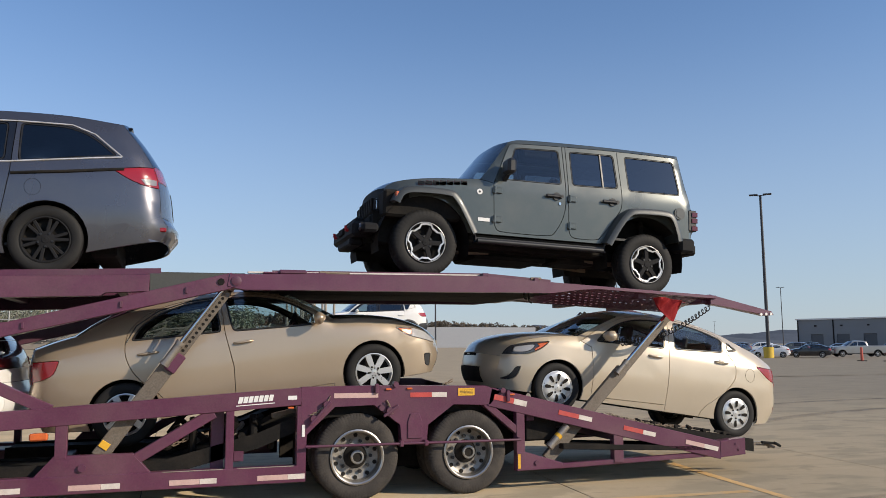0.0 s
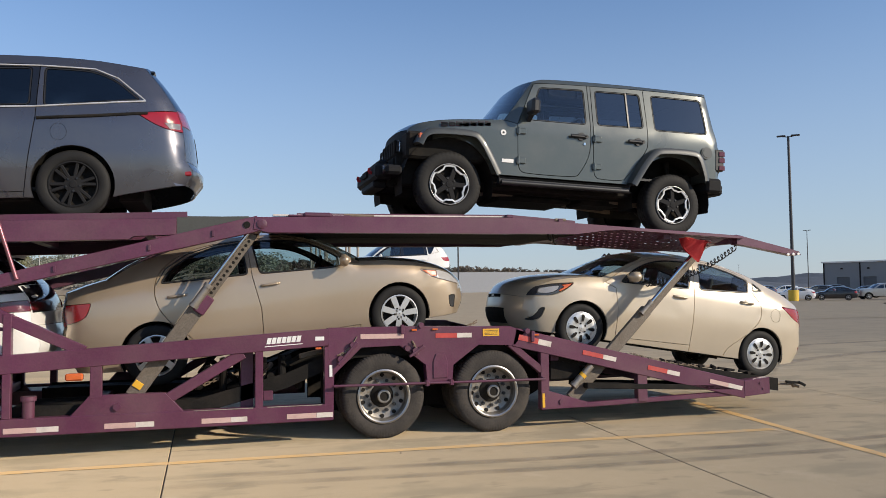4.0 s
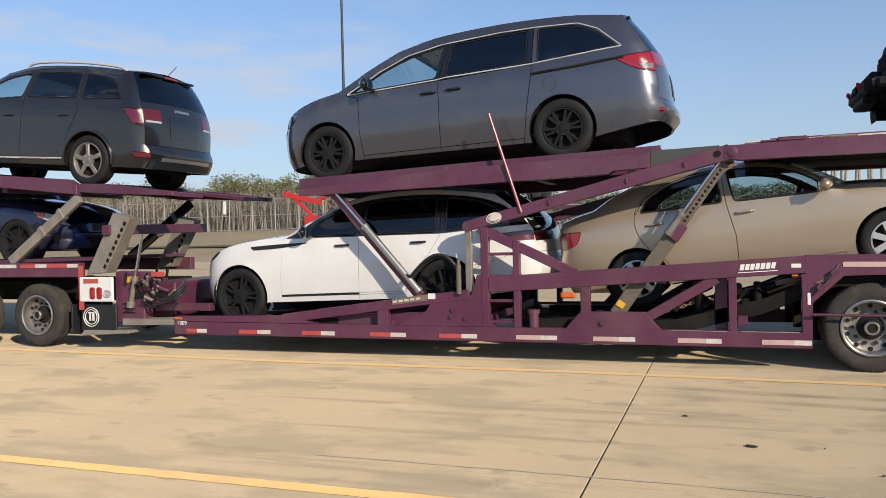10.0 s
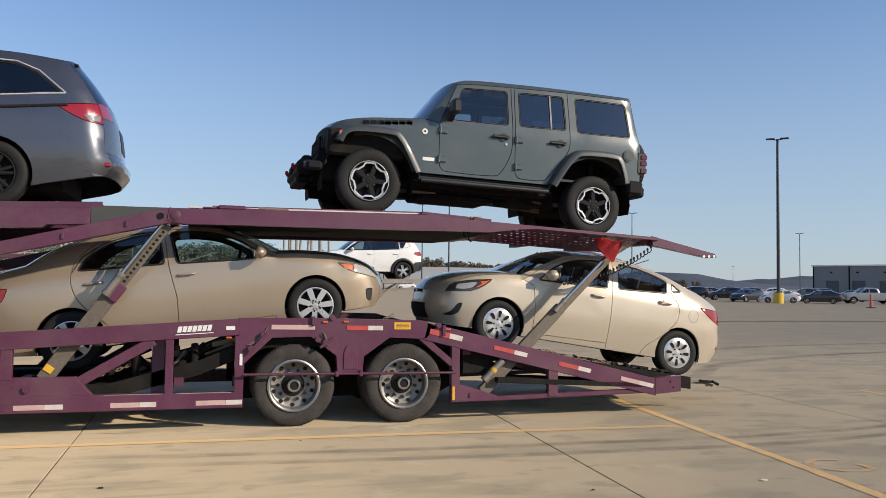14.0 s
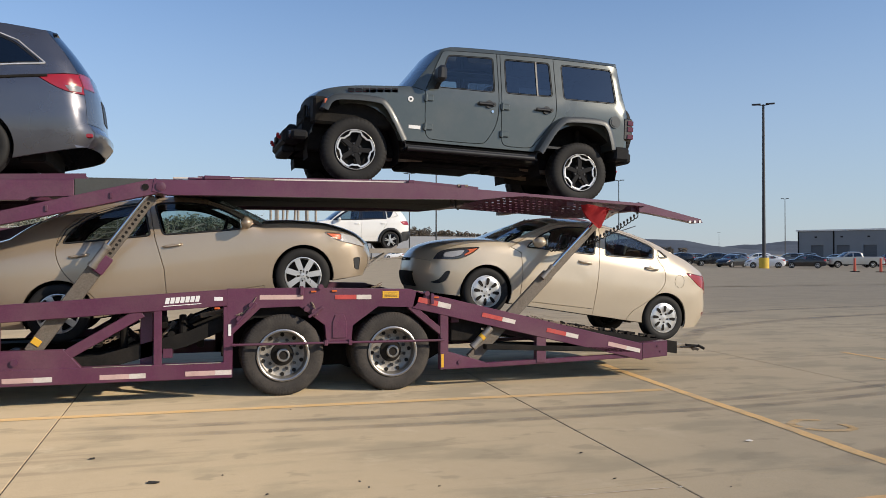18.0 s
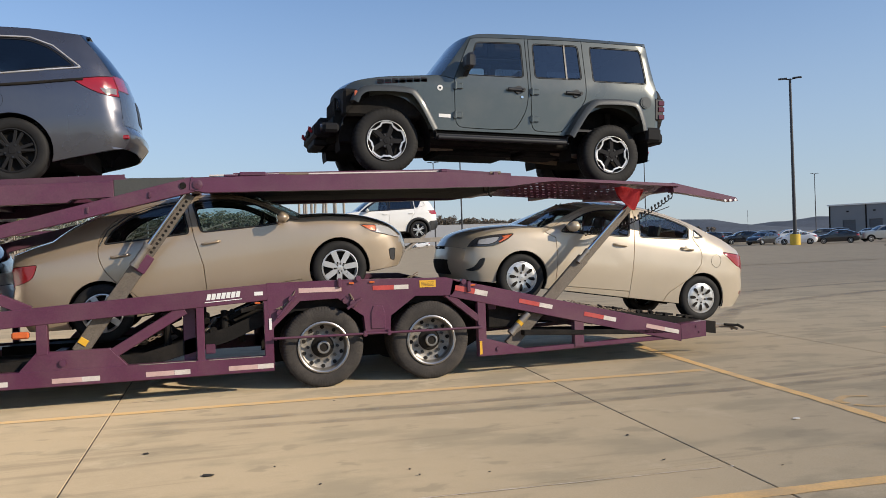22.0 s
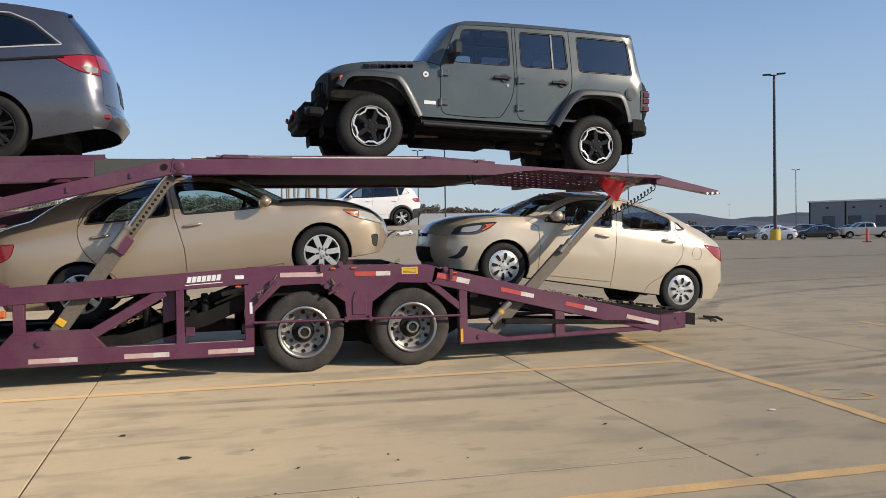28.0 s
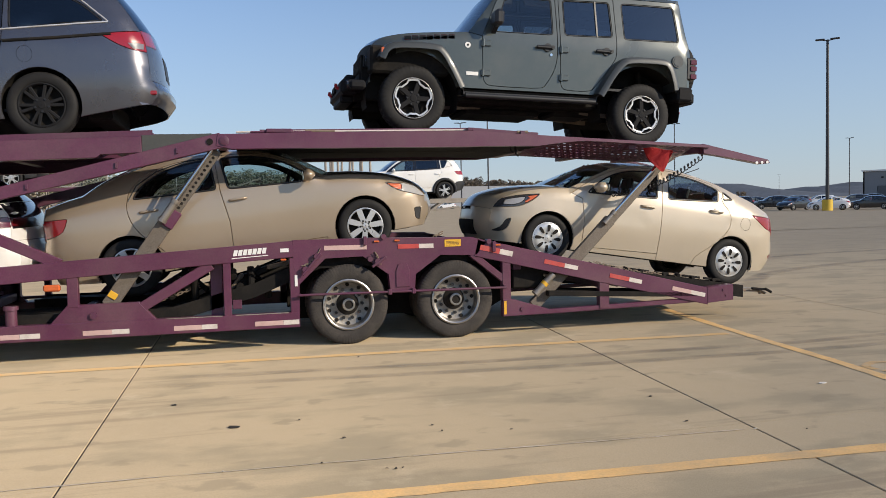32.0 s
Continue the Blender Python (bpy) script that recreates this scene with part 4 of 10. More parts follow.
def stripe(pts, w):
    """A painted line with slightly ragged edges."""
    bm = bmesh.new()
    rng = random.Random(len(pts) * 7 + int(pts[0][0] * 10))
    for a, b in zip(pts[:-1], pts[1:]):
        a, b = Vector((*a, 0)), Vector((*b, 0))
        d = (b - a).normalized()
        s = Vector((-d.y, d.x, 0))
        n = max(2, int((b - a).length / 0.12))
        prev = None
        for k in range(n + 1):
            p = a + (b - a) * k / n
            e0, e1 = w / 2 + rng.uniform(-0.006, 0.006), w / 2 + rng.uniform(-0.006, 0.006)
            cur = (bm.verts.new(p + s * e0 + Vector((0, 0, 0.004))), bm.verts.new(p - s * e1 + Vector((0, 0, 0.004))))
            if prev:
                bm.faces.new((prev[0], prev[1], cur[1], cur[0]))
            prev = cur
    return bm


tagged(finish("parking_line", stripe([(-12, -0.15), (-6, -0.45), (-3, -0.48), (1.24, -0.67), (4.18, -0.84)], 0.13), M["faint_line"]), "worn-off yellow line painted along the trailer", "line marking", kind="structure")
for pts, w in (([(-14, -4.62), (-6, -4.68), (-0.5, -4.745), (2.9, -4.89), (8, -5.12)], 0.13), ([(4.66, 1.6), (4.52, 0.66), (4.25, -1.5), (4.15, -2.5), (3.96, -3.8), (3.55, -7.2)], 0.12),
               ([(9.0, 1.5), (8.5, -2.9), (8.2, -5.5)], 0.11)):
    tagged(finish("parking_line", stripe(pts, w), M["line"]), "faded yellow line painted on the concrete", "line marking", kind="structure")
# worn bay marking: two curved strokes
for pts in ([(4.60, -2.80), (4.42, -2.74), (4.22, -2.86), (4.20, -3.0)], [(4.66, -3.0), (4.62, -3.18), (4.45, -3.22), (4.28, -3.16), (4.22, -3.06)]):
    tagged(finish("bay_marking", stripe([(p.x, p.y) for p in spline([(x, y, 0) for x, y in pts], 5)], 0.075), M["faint_line"]), "worn yellow bay marking painted on the concrete", "line marking", kind="structure")


def smear_mat():
    """Rubber rubbed thinly into the concrete: patchy dark film, clear between."""
    m = mat("tyre_rubber_smear", (0.27, 0.225, 0.17), 0.9, 0, 0.2, 2, 40)
    nt = m.node_tree
    geo = nt.nodes.new("ShaderNodeNewGeometry")
    n = nt.nodes.new("ShaderNodeTexNoise")
    n.inputs["Scale"].default_value, n.inputs["Detail"].default_value = 1.6, 8
    nt.links.new(geo.outputs["Position"], n.inputs["Vector"])
    r = nt.nodes.new("ShaderNodeMapRange")
    for k, v in zip(("From Min", "From Max", "To Min", "To Max"), (0.34, 0.72, 0.08, 0.55)):
        r.inputs[k].default_value = v
    nt.links.new(n.outputs[0], r.inputs[0])
    e = nt.nodes.new("ShaderNodeAttribute")
    e.attribute_name = "fade"
    x = nt.nodes.new("ShaderNodeMath")
    x.operation = "MULTIPLY"
    nt.links.new(r.outputs[0], x.inputs[0])
    nt.links.new(e.outputs["Fac"], x.inputs[1])
    nt.links.new(x.outputs[0], nt.nodes["Principled BSDF"].inputs["Alpha"])
    nt.nodes["Principled BSDF"].inputs["Diffuse Roughness"].default_value = 1.0
    return m


def band(pts, w):
    """A rubbed band that thins out towards its edges and ends."""
    bm = bmesh.new()
    lay = bm.verts.layers.float.new("fade")
    n = len(pts)
    prev = None
    for i, (x, y) in enumerate(pts):
        a, b = Vector(pts[max(0, i - 1)]), Vector(pts[min(n - 1, i + 1)])
        d = (b - a).normalized()
        row = []
        for k, f in ((-1, 0), (-0.6, 0.8), (0, 1), (0.6, 0.8), (1, 0)):
            v = bm.verts.new((x - d.y * k * w * 0.75, y + d.x * k * w * 0.75, 0.004))
            v[lay] = f * min(1, i / 4, (n - 1 - i) / 4)
            row.append(v)
        if prev:
            for q in range(4):
                bm.faces.new((prev[q], prev[q + 1], row[q + 1], row[q]))
        prev = row
    return bm


M["smear"] = smear_mat()
for pts, w in (([(-3.0, -1.05), (0.5, -1.4), (2.45, -1.5), (3.37, -1.56), (4.28, -1.6), (5.14, -1.55), (6.65, -1.38), (9.5, -0.8), (14, 0.8)], 0.13), ([(-2.5, -1.45), (1.0, -1.85), (3.4, -1.98), (4.4, -2.0), (5.4, -1.93), (6.9, -1.7), (9.8, -1.0), (14, 0.5)], 0.13),
               ([(3.0, -4.2), (5.5, -3.6), (8.0, -2.2), (10.5, 0.6), (12, 4)], 0.2), ([(3.4, -4.7), (6.0, -4.0), (8.5, -2.5), (11.0, 0.5), (12.6, 4)], 0.2), ([(7, 3), (10, 6), (16, 8), (26, 9)], 0.3), ([(6, 5), (9, 8), (15, 10.5), (26, 11.5)], 0.3)):
    sp = [(p.x, p.y) for p in spline([(x, y, 0) for x, y in pts], 6)]
    ob = finish("tyre_mark", band(sp, w), M["smear"])
    ob.location.z = -0.0015
    tagged(ob, "faint dark tyre marks curving over the concrete", "tyre mark", kind="structure")
M["litter"] = mat("dark_litter", (0.045, 0.038, 0.03), 0.8, 0, 0.3, 20, 90)
M["pale_scrap"] = mat("pale_scrap", (0.62, 0.58, 0.52), 0.8, 0, 0.2, 20, 90)
M["chalk"] = mat("pale_worn_seam", (0.66, 0.56, 0.42), 0.9, 0, 0.15, 6, 60, 0.1, 0, 0.3, (0.46, 0.37, 0.26), 1.0, 2.0)
tagged(finish("slab_seam", stripe([(-4.0, -4.05), (-1.84, -4.085), (-0.16, -4.156), (1.4, -4.25), (2.03, -4.28)], 0.012), M["chalk"]), "thin pale worn seam across the concrete", "line marking", kind="structure")
tagged(finish("slab_crack", stripe([(-2.14, 0.06), (-1.55, 0.04)], 0.012), M["joint"]), "short dark crack in the concrete", "crack", kind="structure")
rng0 = random.Random(4)
for x, y, r, q in ((-1.22, -3.14, 0.075, "litter"), (1.89, -3.27, 0.028, "litter"), (1.77, -3.99, 0.026, "litter"), (0.58, -3.80, 0.016, "litter"), (-1.68, -2.32, 0.035, "litter"), (-0.77, -3.09, 0.018, "litter"), (-0.52, -3.65, 0.024, "litter"), (-0.36, -4.35, 0.020, "litter"), (-0.31, -4.37, 0.018, "litter"), (-0.27, -4.36, 0.014, "litter"),
                   (-0.71, -4.13, 0.016, "litter"), (0.10, -3.53, 0.018, "litter"), (0.13, -3.69, 0.018, "litter"), (2.40, -4.40, 0.015, "litter"), (3.40, -3.32, 0.050, "pale_scrap"), (2.09, -4.30, 0.020, "pale_scrap"), (-1.27, -4.12, 0.010, "pale_scrap"), (-0.02, -0.79, 0.020, "litter")):
    r *= 0.62 if r < 0.03 else 0.85
    bm = bmesh.new()
    n = 6
    vs = [bm.verts.new((x + r * rng0.uniform(0.55, 1.0) * math.cos(2 * math.pi * q2 / n), y + 0.5 * r * rng0.uniform(0.7, 1.2) * math.sin(2 * math.pi * q2 / n), 0.003 + rng0.uniform(0, 0.006))) for q2 in range(n)]
    f = bm.faces.new(vs)
    e = bmesh.ops.extrude_face_region(bm, geom=[f])
    for v in [g for g in e["geom"] if isinstance(g, bmesh.types.BMVert)]:
        v.co.z += 0.004
    tagged(finish("debris", bm, M[q]), "small dark scrap lying on the concrete" if q == "litter" else "small pale scrap lying on the concrete", "debris", group="scraps on the lot")


# ---- trailer ----
TW = 2.59
trailer = thing("car_hauler_trailer", "purple two-deck steel car hauler trailer on two axles, loaded", "trailer")
P = M["purple"]


def yy(y, far):
    return TW - y if far else y


def plate(name, pts, y0, y1, far, material=None, parent=None, bevel=0.005, label=""):
    bm = bmesh.new()
    prism(bm, pts, yy(y0, far), yy(y1, far), bevel)
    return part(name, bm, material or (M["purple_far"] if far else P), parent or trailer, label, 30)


def tbeam(name, a, b, y0, y1, h, far, material=None, parent=None, label="", h2=None):
    """A straight member in the side plane from a to b (x, z), h high."""
    d = Vector((b[0] - a[0], b[1] - a[1])).normalized()
    n = Vector((-d.y, d.x))
    h2 = h if h2 is None else h2
    pts = [(a[0] - n.x * h / 2, a[1] - n.y * h / 2), (b[0] - n.x * h2 / 2, b[1] - n.y * h2 / 2), (b[0] + n.x * h2 / 2, b[1] + n.y * h2 / 2), (a[0] + n.x * h / 2, a[1] + n.y * h / 2)]
    return plate(name, pts, y0, y1, far, material, parent, 0.006, label)


def side_frame(far):
    A = lambda *a, **k: plate(*a[:2], *(a[2:] or (0.0, 0.10)), far, **k)
    B = lambda nm, a, b, h, y0=0.0, y1=0.10, **k: tbeam(nm, a, b, y0, y1, h, far, **k)
    rail = B("bottom_rail", (-8.24, 0.322), (-0.545, 0.315), 0.165, 0.0, 0.12)
    A("front_plate", [(-8.24, 0.41), (-8.24, 0.475), (-6.50, 0.50), (-6.12, 0.405)], 0.004, 0.11)
    B("sloped_beam", (-6.62, 0.462), (-4.16, 0.775), 0.115, 0.006, 0.11)
    A("small_post", [(-5.32, 0.40), (-5.18, 0.40), (-5.18, 0.60), (-5.32, 0.58)], 0.008, 0.10)
    A("side_gusset", [(-5.08, 0.40), (-4.68, 0.58), (-4.62, 0.70), (-4.13, 0.76), (-4.06, 1.00), (-3.95, 1.00), (-3.95, 0.52), (-3.84, 0.40)], 0.010, 0.10)
    B("ladder_rail", (-3.965, 0.40), (-3.965, 1.53), 0.09, 0.006, 0.10)
    B("ladder_rail", (-3.595, 0.40), (-3.595, 1.38), 0.075, 0.006, 0.10)
    for z in (1.235, 0.98, 0.70, 0.46):
        B("ladder_rung", (-3.93, z), (-3.63, z), 0.035, 0.03, 0.08)
    B("diagonal_brace", (-4.03, 1.535), (-2.93, 1.005), 0.105, 0.014, 0.10)
    B("pivot_post", (-4.165, 0.80), (-4.165, 1.53), 0.075, 0.03, 0.10, material=M["ram_steel"])
    B("side_beam", (-3.92, 0.885), (-0.59, 1.085), 0.175, 0.0, 0.12)
    A("frame_post", [(-2.875, 0.56), (-2.77, 0.56), (-2.77, 0.88), (-2.875, 0.88)], 0.008, 0.10)
    A("foot_gusset", [(-3.05, 0.395), (-2.88, 0.585), (-2.19, 0.585), (-2.02, 0.395)], 0.012, 0.10)
    B("diagonal_brace", (-2.16, 0.53), (-1.45, 0.945), 0.105, 0.014, 0.10)
    A("frame_post", [(-1.335, 0.39), (-1.255, 0.39), (-1.255, 0.98), (-1.335, 0.98)], 0.008, 0.10)
    A("inner_post", [(-1.47, 0.39), (-1.345, 0.39), (-1.345, 0.98), (-1.47, 0.98)], 0.13, 0.22)
    A("sill_strip", [(-1.90, 0.385), (-1.35, 0.385), (-1.35, 0.40), (-1.93, 0.40)], 0.0, 0.012, material=M["steel"])
    A("sill_strip", [(-1.22, 0.385), (-0.66, 0.385), (-0.66, 0.40), (-1.22, 0.40)], 0.0, 0.012, material=M["steel"])
    A("frame_post", [(-0.635, 0.24), (-0.54, 0.24), (-0.54, 0.70), (-0.44, 0.99), (-0.635, 0.99)], 0.002, 0.12)
    body = A("wheel_frame", [(-0.60, 1.18), (0.27, 1.18), (1.43, 1.155), (1.60, 1.09), (1.48, 0.95), (1.40, 0.95), (1.05, 0.97), (0.755, 0.76), (0.745, 0.56), (0.465, 0.565), (0.455, 0.77), (0.17, 0.985), (-0.25, 0.975), (-0.54, 0.69), (-0.60, 0.90)], 0.0, 0.12)
    A("frame_bracket", [(0.53, 0.62), (0.69, 0.62), (0.69, 0.80), (0.66, 0.88), (0.56, 0.88), (0.53, 0.80)], -0.012, 0.0)
    B("wheel_arch_brace", (1.42, 0.965), (1.80, 0.655), 0.075, 0.01, 0.10)
    A("frame_post", [(1.785, 0.40), (1.885, 0.40), (1.885, 0.98), (1.785, 1.0)], 0.006, 0.10)
    slope = B("rear_slope_beam", (1.47, 1.035), (4.47, 0.325), 0.205, 0.0, 0.12)
    A("tail_block", [(4.44, 0.245), (4.80, 0.27), (4.80, 0.465), (4.44, 0.44)], -0.005, 0.30)
    A("low_gusset", [(1.785, 0.22), (1.785, 0.42), (1.90, 0.42), (2.34, 0.285), (2.34, 0.225)], 0.0, 0.10)
    B("low_rail", (2.30, 0.245), (4.42, 0.290), 0.055, 0.02, 0.09)
    A("frame_post", [(3.0, 0.25), (3.125, 0.25), (3.125, 0.62), (3.0, 0.62)], 0.008, 0.10)
    bm = bmesh.new()
    rod(bm, (-0.55, yy(-0.055, far), 0.585), (1.81, yy(-0.055, far), 0.565), 0.014, 10)
    for x in (-0.52, 0.46, 0.74, 1.79):
        rod(bm, (x, yy(-0.06, far), 0.578), (x, yy(0.05, far), 0.578), 0.013, 8)
    part("wheel_guard_rod", bm, M["purple_far"], trailer, "", 50)
    # upper deck
    B("lift_arm", (-4.20, 1.555), (-1.30, 2.262), 0.115, 0.008, 0.11, h2=0.16)
    A("upper_front_rail", [(-6.35, 2.07), (-4.47, 2.225), (-2.10, 2.305), (-2.10, 2.135), (-2.50, 2.125), (-2.54, 2.085), (-4.47, 2.03), (-6.35, 1.99)], 0.014, 0.12)
    A("junction_box", [(-2.10, 2.315), (-1.40, 2.335), (-1.40, 2.225), (-2.10, 2.11)], 0.03, 0.14, material=M["grey_green"])
    A("upper_rear_rail", [(-1.34, 2.325), (-0.45, 2.345), (1.45, 2.365), (2.07, 2.325), (4.48, 2.195), (4.48, 2.155), (2.85, 2.248), (2.62, 2.235), (2.25, 2.19), (1.60, 2.19), (1.45, 2.185), (-0.45, 2.175), (-1.20, 2.165), (-1.36, 2.20)], 0.0, 0.12)
    bm = bmesh.new()
    lathe(bm, [(0.05, 0.002), (0.05, -0.012), (0.03, -0.018), (0.003, -0.018)], 24)
    bmesh.ops.transform(bm, matrix=Matrix.Translation((-1.27, yy(0.0, far), 2.255)) @ Matrix.Rotation(math.pi if far else 0, 4, "Z"), verts=bm.verts)
    part("pivot_pin", bm, M["purple_far"], trailer)
    bm = bmesh.new()
    lathe(bm, [(0.055, -0.0), (0.055, -0.02), (0.003, -0.02)], 24)
    bmesh.ops.transform(bm, matrix=Matrix.Translation((-4.16, yy(0.0, far), 1.555)) @ Matrix.Rotation(math.pi if far else 0, 4, "Z"), verts=bm.verts)
    part("pivot_pin", bm, M["purple_far"], trailer)
    A("flip_ramp", [(4.42, 2.21), (4.62, 2.165), (5.33, 2.01), (5.36, 1.965), (5.26, 1.955), (4.60, 2.07), (4.42, 2.09)], 0.03, 0.16)
    for k in range(3):
        bm = bmesh.new()
        rod(bm, (5.16 + 0.075 * k, yy(0.02, far), 1.972 + 0.003 * k), (5.16 + 0.075 * k, yy(0.04, far), 1.972 + 0.003 * k), 0.018, 10)
        part("ramp_hole", bm, M["white"], trailer)
    # struts with rams
    for nm, a, b, wd, c0, c1, hole in (("lift_strut", (-2.50, 0.55), (-1.36, 2.17), 0.155, 0.52, 0.66, 1), ("lift_strut", (2.20, 0.31), (3.99, 2.09), 0.14, 0.52, 0.60, 0), ("lift_strut", (-4.80, 0.74), (-5.97, 2.08), 0.12, 0.02, 0.62, 0)):
        front = a[0] < -4
        d = Vector((b[0] - a[0], 0, b[1] - a[1]))
        mid = 0.999 if front else 0.56
        am = (a[0] + d.x * mid, a[1] + d.z * mid)
        st = B(nm, a, am, wd, 0.10, 0.16, material=P if front else M["worn_bar"], label="purple lift strut" if front else "worn bare steel lift strut")
        side = Vector((-d.z, 0, d.x)).normalized()
        if not front:
            # the slimmer upper bar
            o = side * -0.022
            arm = B("strut_bar", (am[0] - d.x * 0.04 + o.x, am[1] - d.z * 0.04 + o.z), (b[0] + o.x, b[1] + o.z), 0.085, 0.105, 0.15, material=M["worn_bar"])
        q = Vector((a[0], yy(0.075, far), a[1]))
        n = side * (-0.045 if front else 0.040)
        bm = bmesh.new()
        rod(bm, q + d * c0 + n, q + d * c1 + n, 0.042 if front or hole else 0.030, 16)
        for f in (c0, c1 - 0.02):
            rod(bm, q + d * f + n, q + d * (f + 0.02) + n, 0.050 if front or hole else 0.036, 16)
        part("ram_cylinder", bm, M["alu" if front else "ram_steel"], st)
        bm = bmesh.new()
        rod(bm, q + d * c1 + n, q + d * (0.97 if front else 0.985) + n * 0.8, 0.022, 12)
        part("ram_rod", bm, M["chrome"], st)
        if hole:
            for k in range(13):
                bm = bmesh.new()
                p = Vector((a[0], yy(0.103, far), a[1])) + d * (0.63 + 0.027 * k) - side * 0.022
                rod(bm, p, p + Vector((0, (-1 if far else 1) * 0.004, 0)), 0.016, 10)
                part("strut_hole", bm, M["matte_black"], st)
            bm = bmesh.new()
            p = Vector((a[0], 0, a[1])) + d * 0.56 - side * 0.03
            box(bm, (-0.10, 0, -0.06), (0.10, 0.05, 0.06), 0.01, Matrix.Translation((p.x, yy(0.07, far) - (0.05 if far else 0), p.z)) @ Matrix.Rotation(-math.atan2(d.z, d.x), 4, "Y"))
            part("strut_collar", bm, P, st)
            bm = bmesh.new()
            p = Vector((a[0], 0, a[1])) + d * 0.07
            box(bm, (-0.035, 0, -0.045), (0.035, 0.012, 0.045), 0.003, Matrix.Translation((p.x - 0.03, yy(0.088, far), p.z)) @ Matrix.Rotation(-math.atan2(d.z, d.x), 4, "Y"))
            part("strut_label", bm, M["yellow_sign"], st)


side_frame(False)
side_frame(True)


def tracks(name, line, material, thick=0.04, ys=((0.13, 0.78), (TW - 0.78, TW - 0.13)), slots=()):
    """Wheel tracks along a bent line, with raised edges, slotted where asked, and cross members under them."""
    for y0, y1 in ys:
        bm = bmesh.new()
        for a, b in zip(line[:-1], line[1:]):
            prism(bm, [(a[0], a[1] - thick), (b[0], b[1] - thick), (b[0], b[1]), (a[0], a[1])], y0 + 0.004, y1 - 0.004)
            for yv in (y0, y1 - 0.02):
                prism(bm, [(a[0], a[1] - 0.13), (b[0], b[1] - 0.13), (b[0], b[1] + 0.025), (a[0], a[1] + 0.025)], yv, yv + 0.02)
        part(name, bm, material, trailer, "", 30)


def slotted(x0, z0, x1, z1, y0, y1, n, rows, material="purple_far"):
    """A plate with rows of real slots: built from bars and cross webs."""
    bm = bmesh.new()
    d = Vector((x1 - x0, 0, z1 - z0))
    wy = (y1 - y0) / rows
    for r in range(rows + 1):
        y = y0 + r * wy
        prism(bm, [(x0, z0 - 0.012), (x1, z1 - 0.012), (x1, z1), (x0, z0)], y - wy * 0.36, y + wy * 0.36)
    for k in range(n + 1):
        p = Vector((x0, 0, z0)) + d * k / n
        q = p + d * (0.5 / n)
        prism(bm, [(p.x, p.z - 0.011), (q.x, q.z - 0.011), (q.x, q.z - 0.001), (p.x, p.z - 0.001)], y0, y1)
    part("slotted_plate", bm, M[material], trailer)


LOW = [(-8.25, 0.335), (-7.0, 0.385), (-5.6, 0.49), (-4.1, 0.565)]
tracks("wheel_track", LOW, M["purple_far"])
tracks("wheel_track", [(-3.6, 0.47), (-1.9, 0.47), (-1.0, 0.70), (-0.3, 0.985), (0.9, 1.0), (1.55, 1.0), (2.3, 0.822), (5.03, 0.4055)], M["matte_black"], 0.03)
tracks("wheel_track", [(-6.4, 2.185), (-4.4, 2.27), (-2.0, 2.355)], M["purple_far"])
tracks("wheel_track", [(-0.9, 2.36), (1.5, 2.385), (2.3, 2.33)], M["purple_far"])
slotted(2.3, 2.30, 4.45, 2.175, TW - 0.86, TW - 0.13, 15, 5)
slotted(3.40, 2.245, 4.20, 2.203, 0.24, 0.70, 6, 3)


def sloped_plate():
    """The near wheel plate of the tail, sloping down inwards, with staggered rows of real slots."""
    bm = bmesh.new()
    rows, nx, x0, x1 = 7, 26, 2.24, 4.30
    top = lambda x: 2.300 - (x - 2.1) * 0.054
    pt = lambda x, v, o: (x, 0.06 + 0.62 * v, top(x) - 0.165 * v + o)

    def quad(xa, xb, va, vb):
        q = [(xa, va), (xb, va), (xb, vb), (xa, vb)]
        lo, hi = [bm.verts.new(pt(x, v, -0.006)) for x, v in q], [bm.verts.new(pt(x, v, 0.0)) for x, v in q]
        bm.faces.new(lo)
        bm.faces.new(hi[::-1])
        for k in range(4):
            bm.faces.new((lo[k], lo[(k + 1) % 4], hi[(k + 1) % 4], hi[k]))

    for r in range(rows + 1):
        quad(x0, x1, max(0, (r - 0.37) / rows), min(1, (r + 0.37) / rows))
    dx = (x1 - x0) / nx
    for r in range(rows):
        for k in range(nx):
            xa = x0 + dx * (k + 0.5 * (r % 2))
            quad(xa, min(x1, xa + dx * 0.48), (r + 0.37) / rows, (r + 0.63) / rows)
    part("slotted_plate", bm, P, trailer)


sloped_plate()
for pts, ys in (([(-6.2, 2.05), (-5.0, 2.12), (-3.6, 2.18), (-2.4, 2.22), (-1.3, 2.25), (-0.3, 2.27), (0.7, 2.28), (1.5, 2.29), (2.5, 2.26), (3.5, 2.20), (4.4, 2.15)], 0), ([(-7.8, 0.29), (-6.5, 0.33), (-5.2, 0.40), (-4.0, 0.48), (-2.9, 0.40), (-1.2, 0.5), (0.62, 0.9), (2.0, 0.80), (3.06, 0.55), (4.0, 0.42), (4.62, 0.34)], 1)):
    for x, z in pts:
        bm = bmesh.new()
        box(bm, (x - 0.05, 0.11, z - 0.05), (x + 0.05, TW - 0.11, z + 0.05), 0.006)
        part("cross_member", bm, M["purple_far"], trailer)
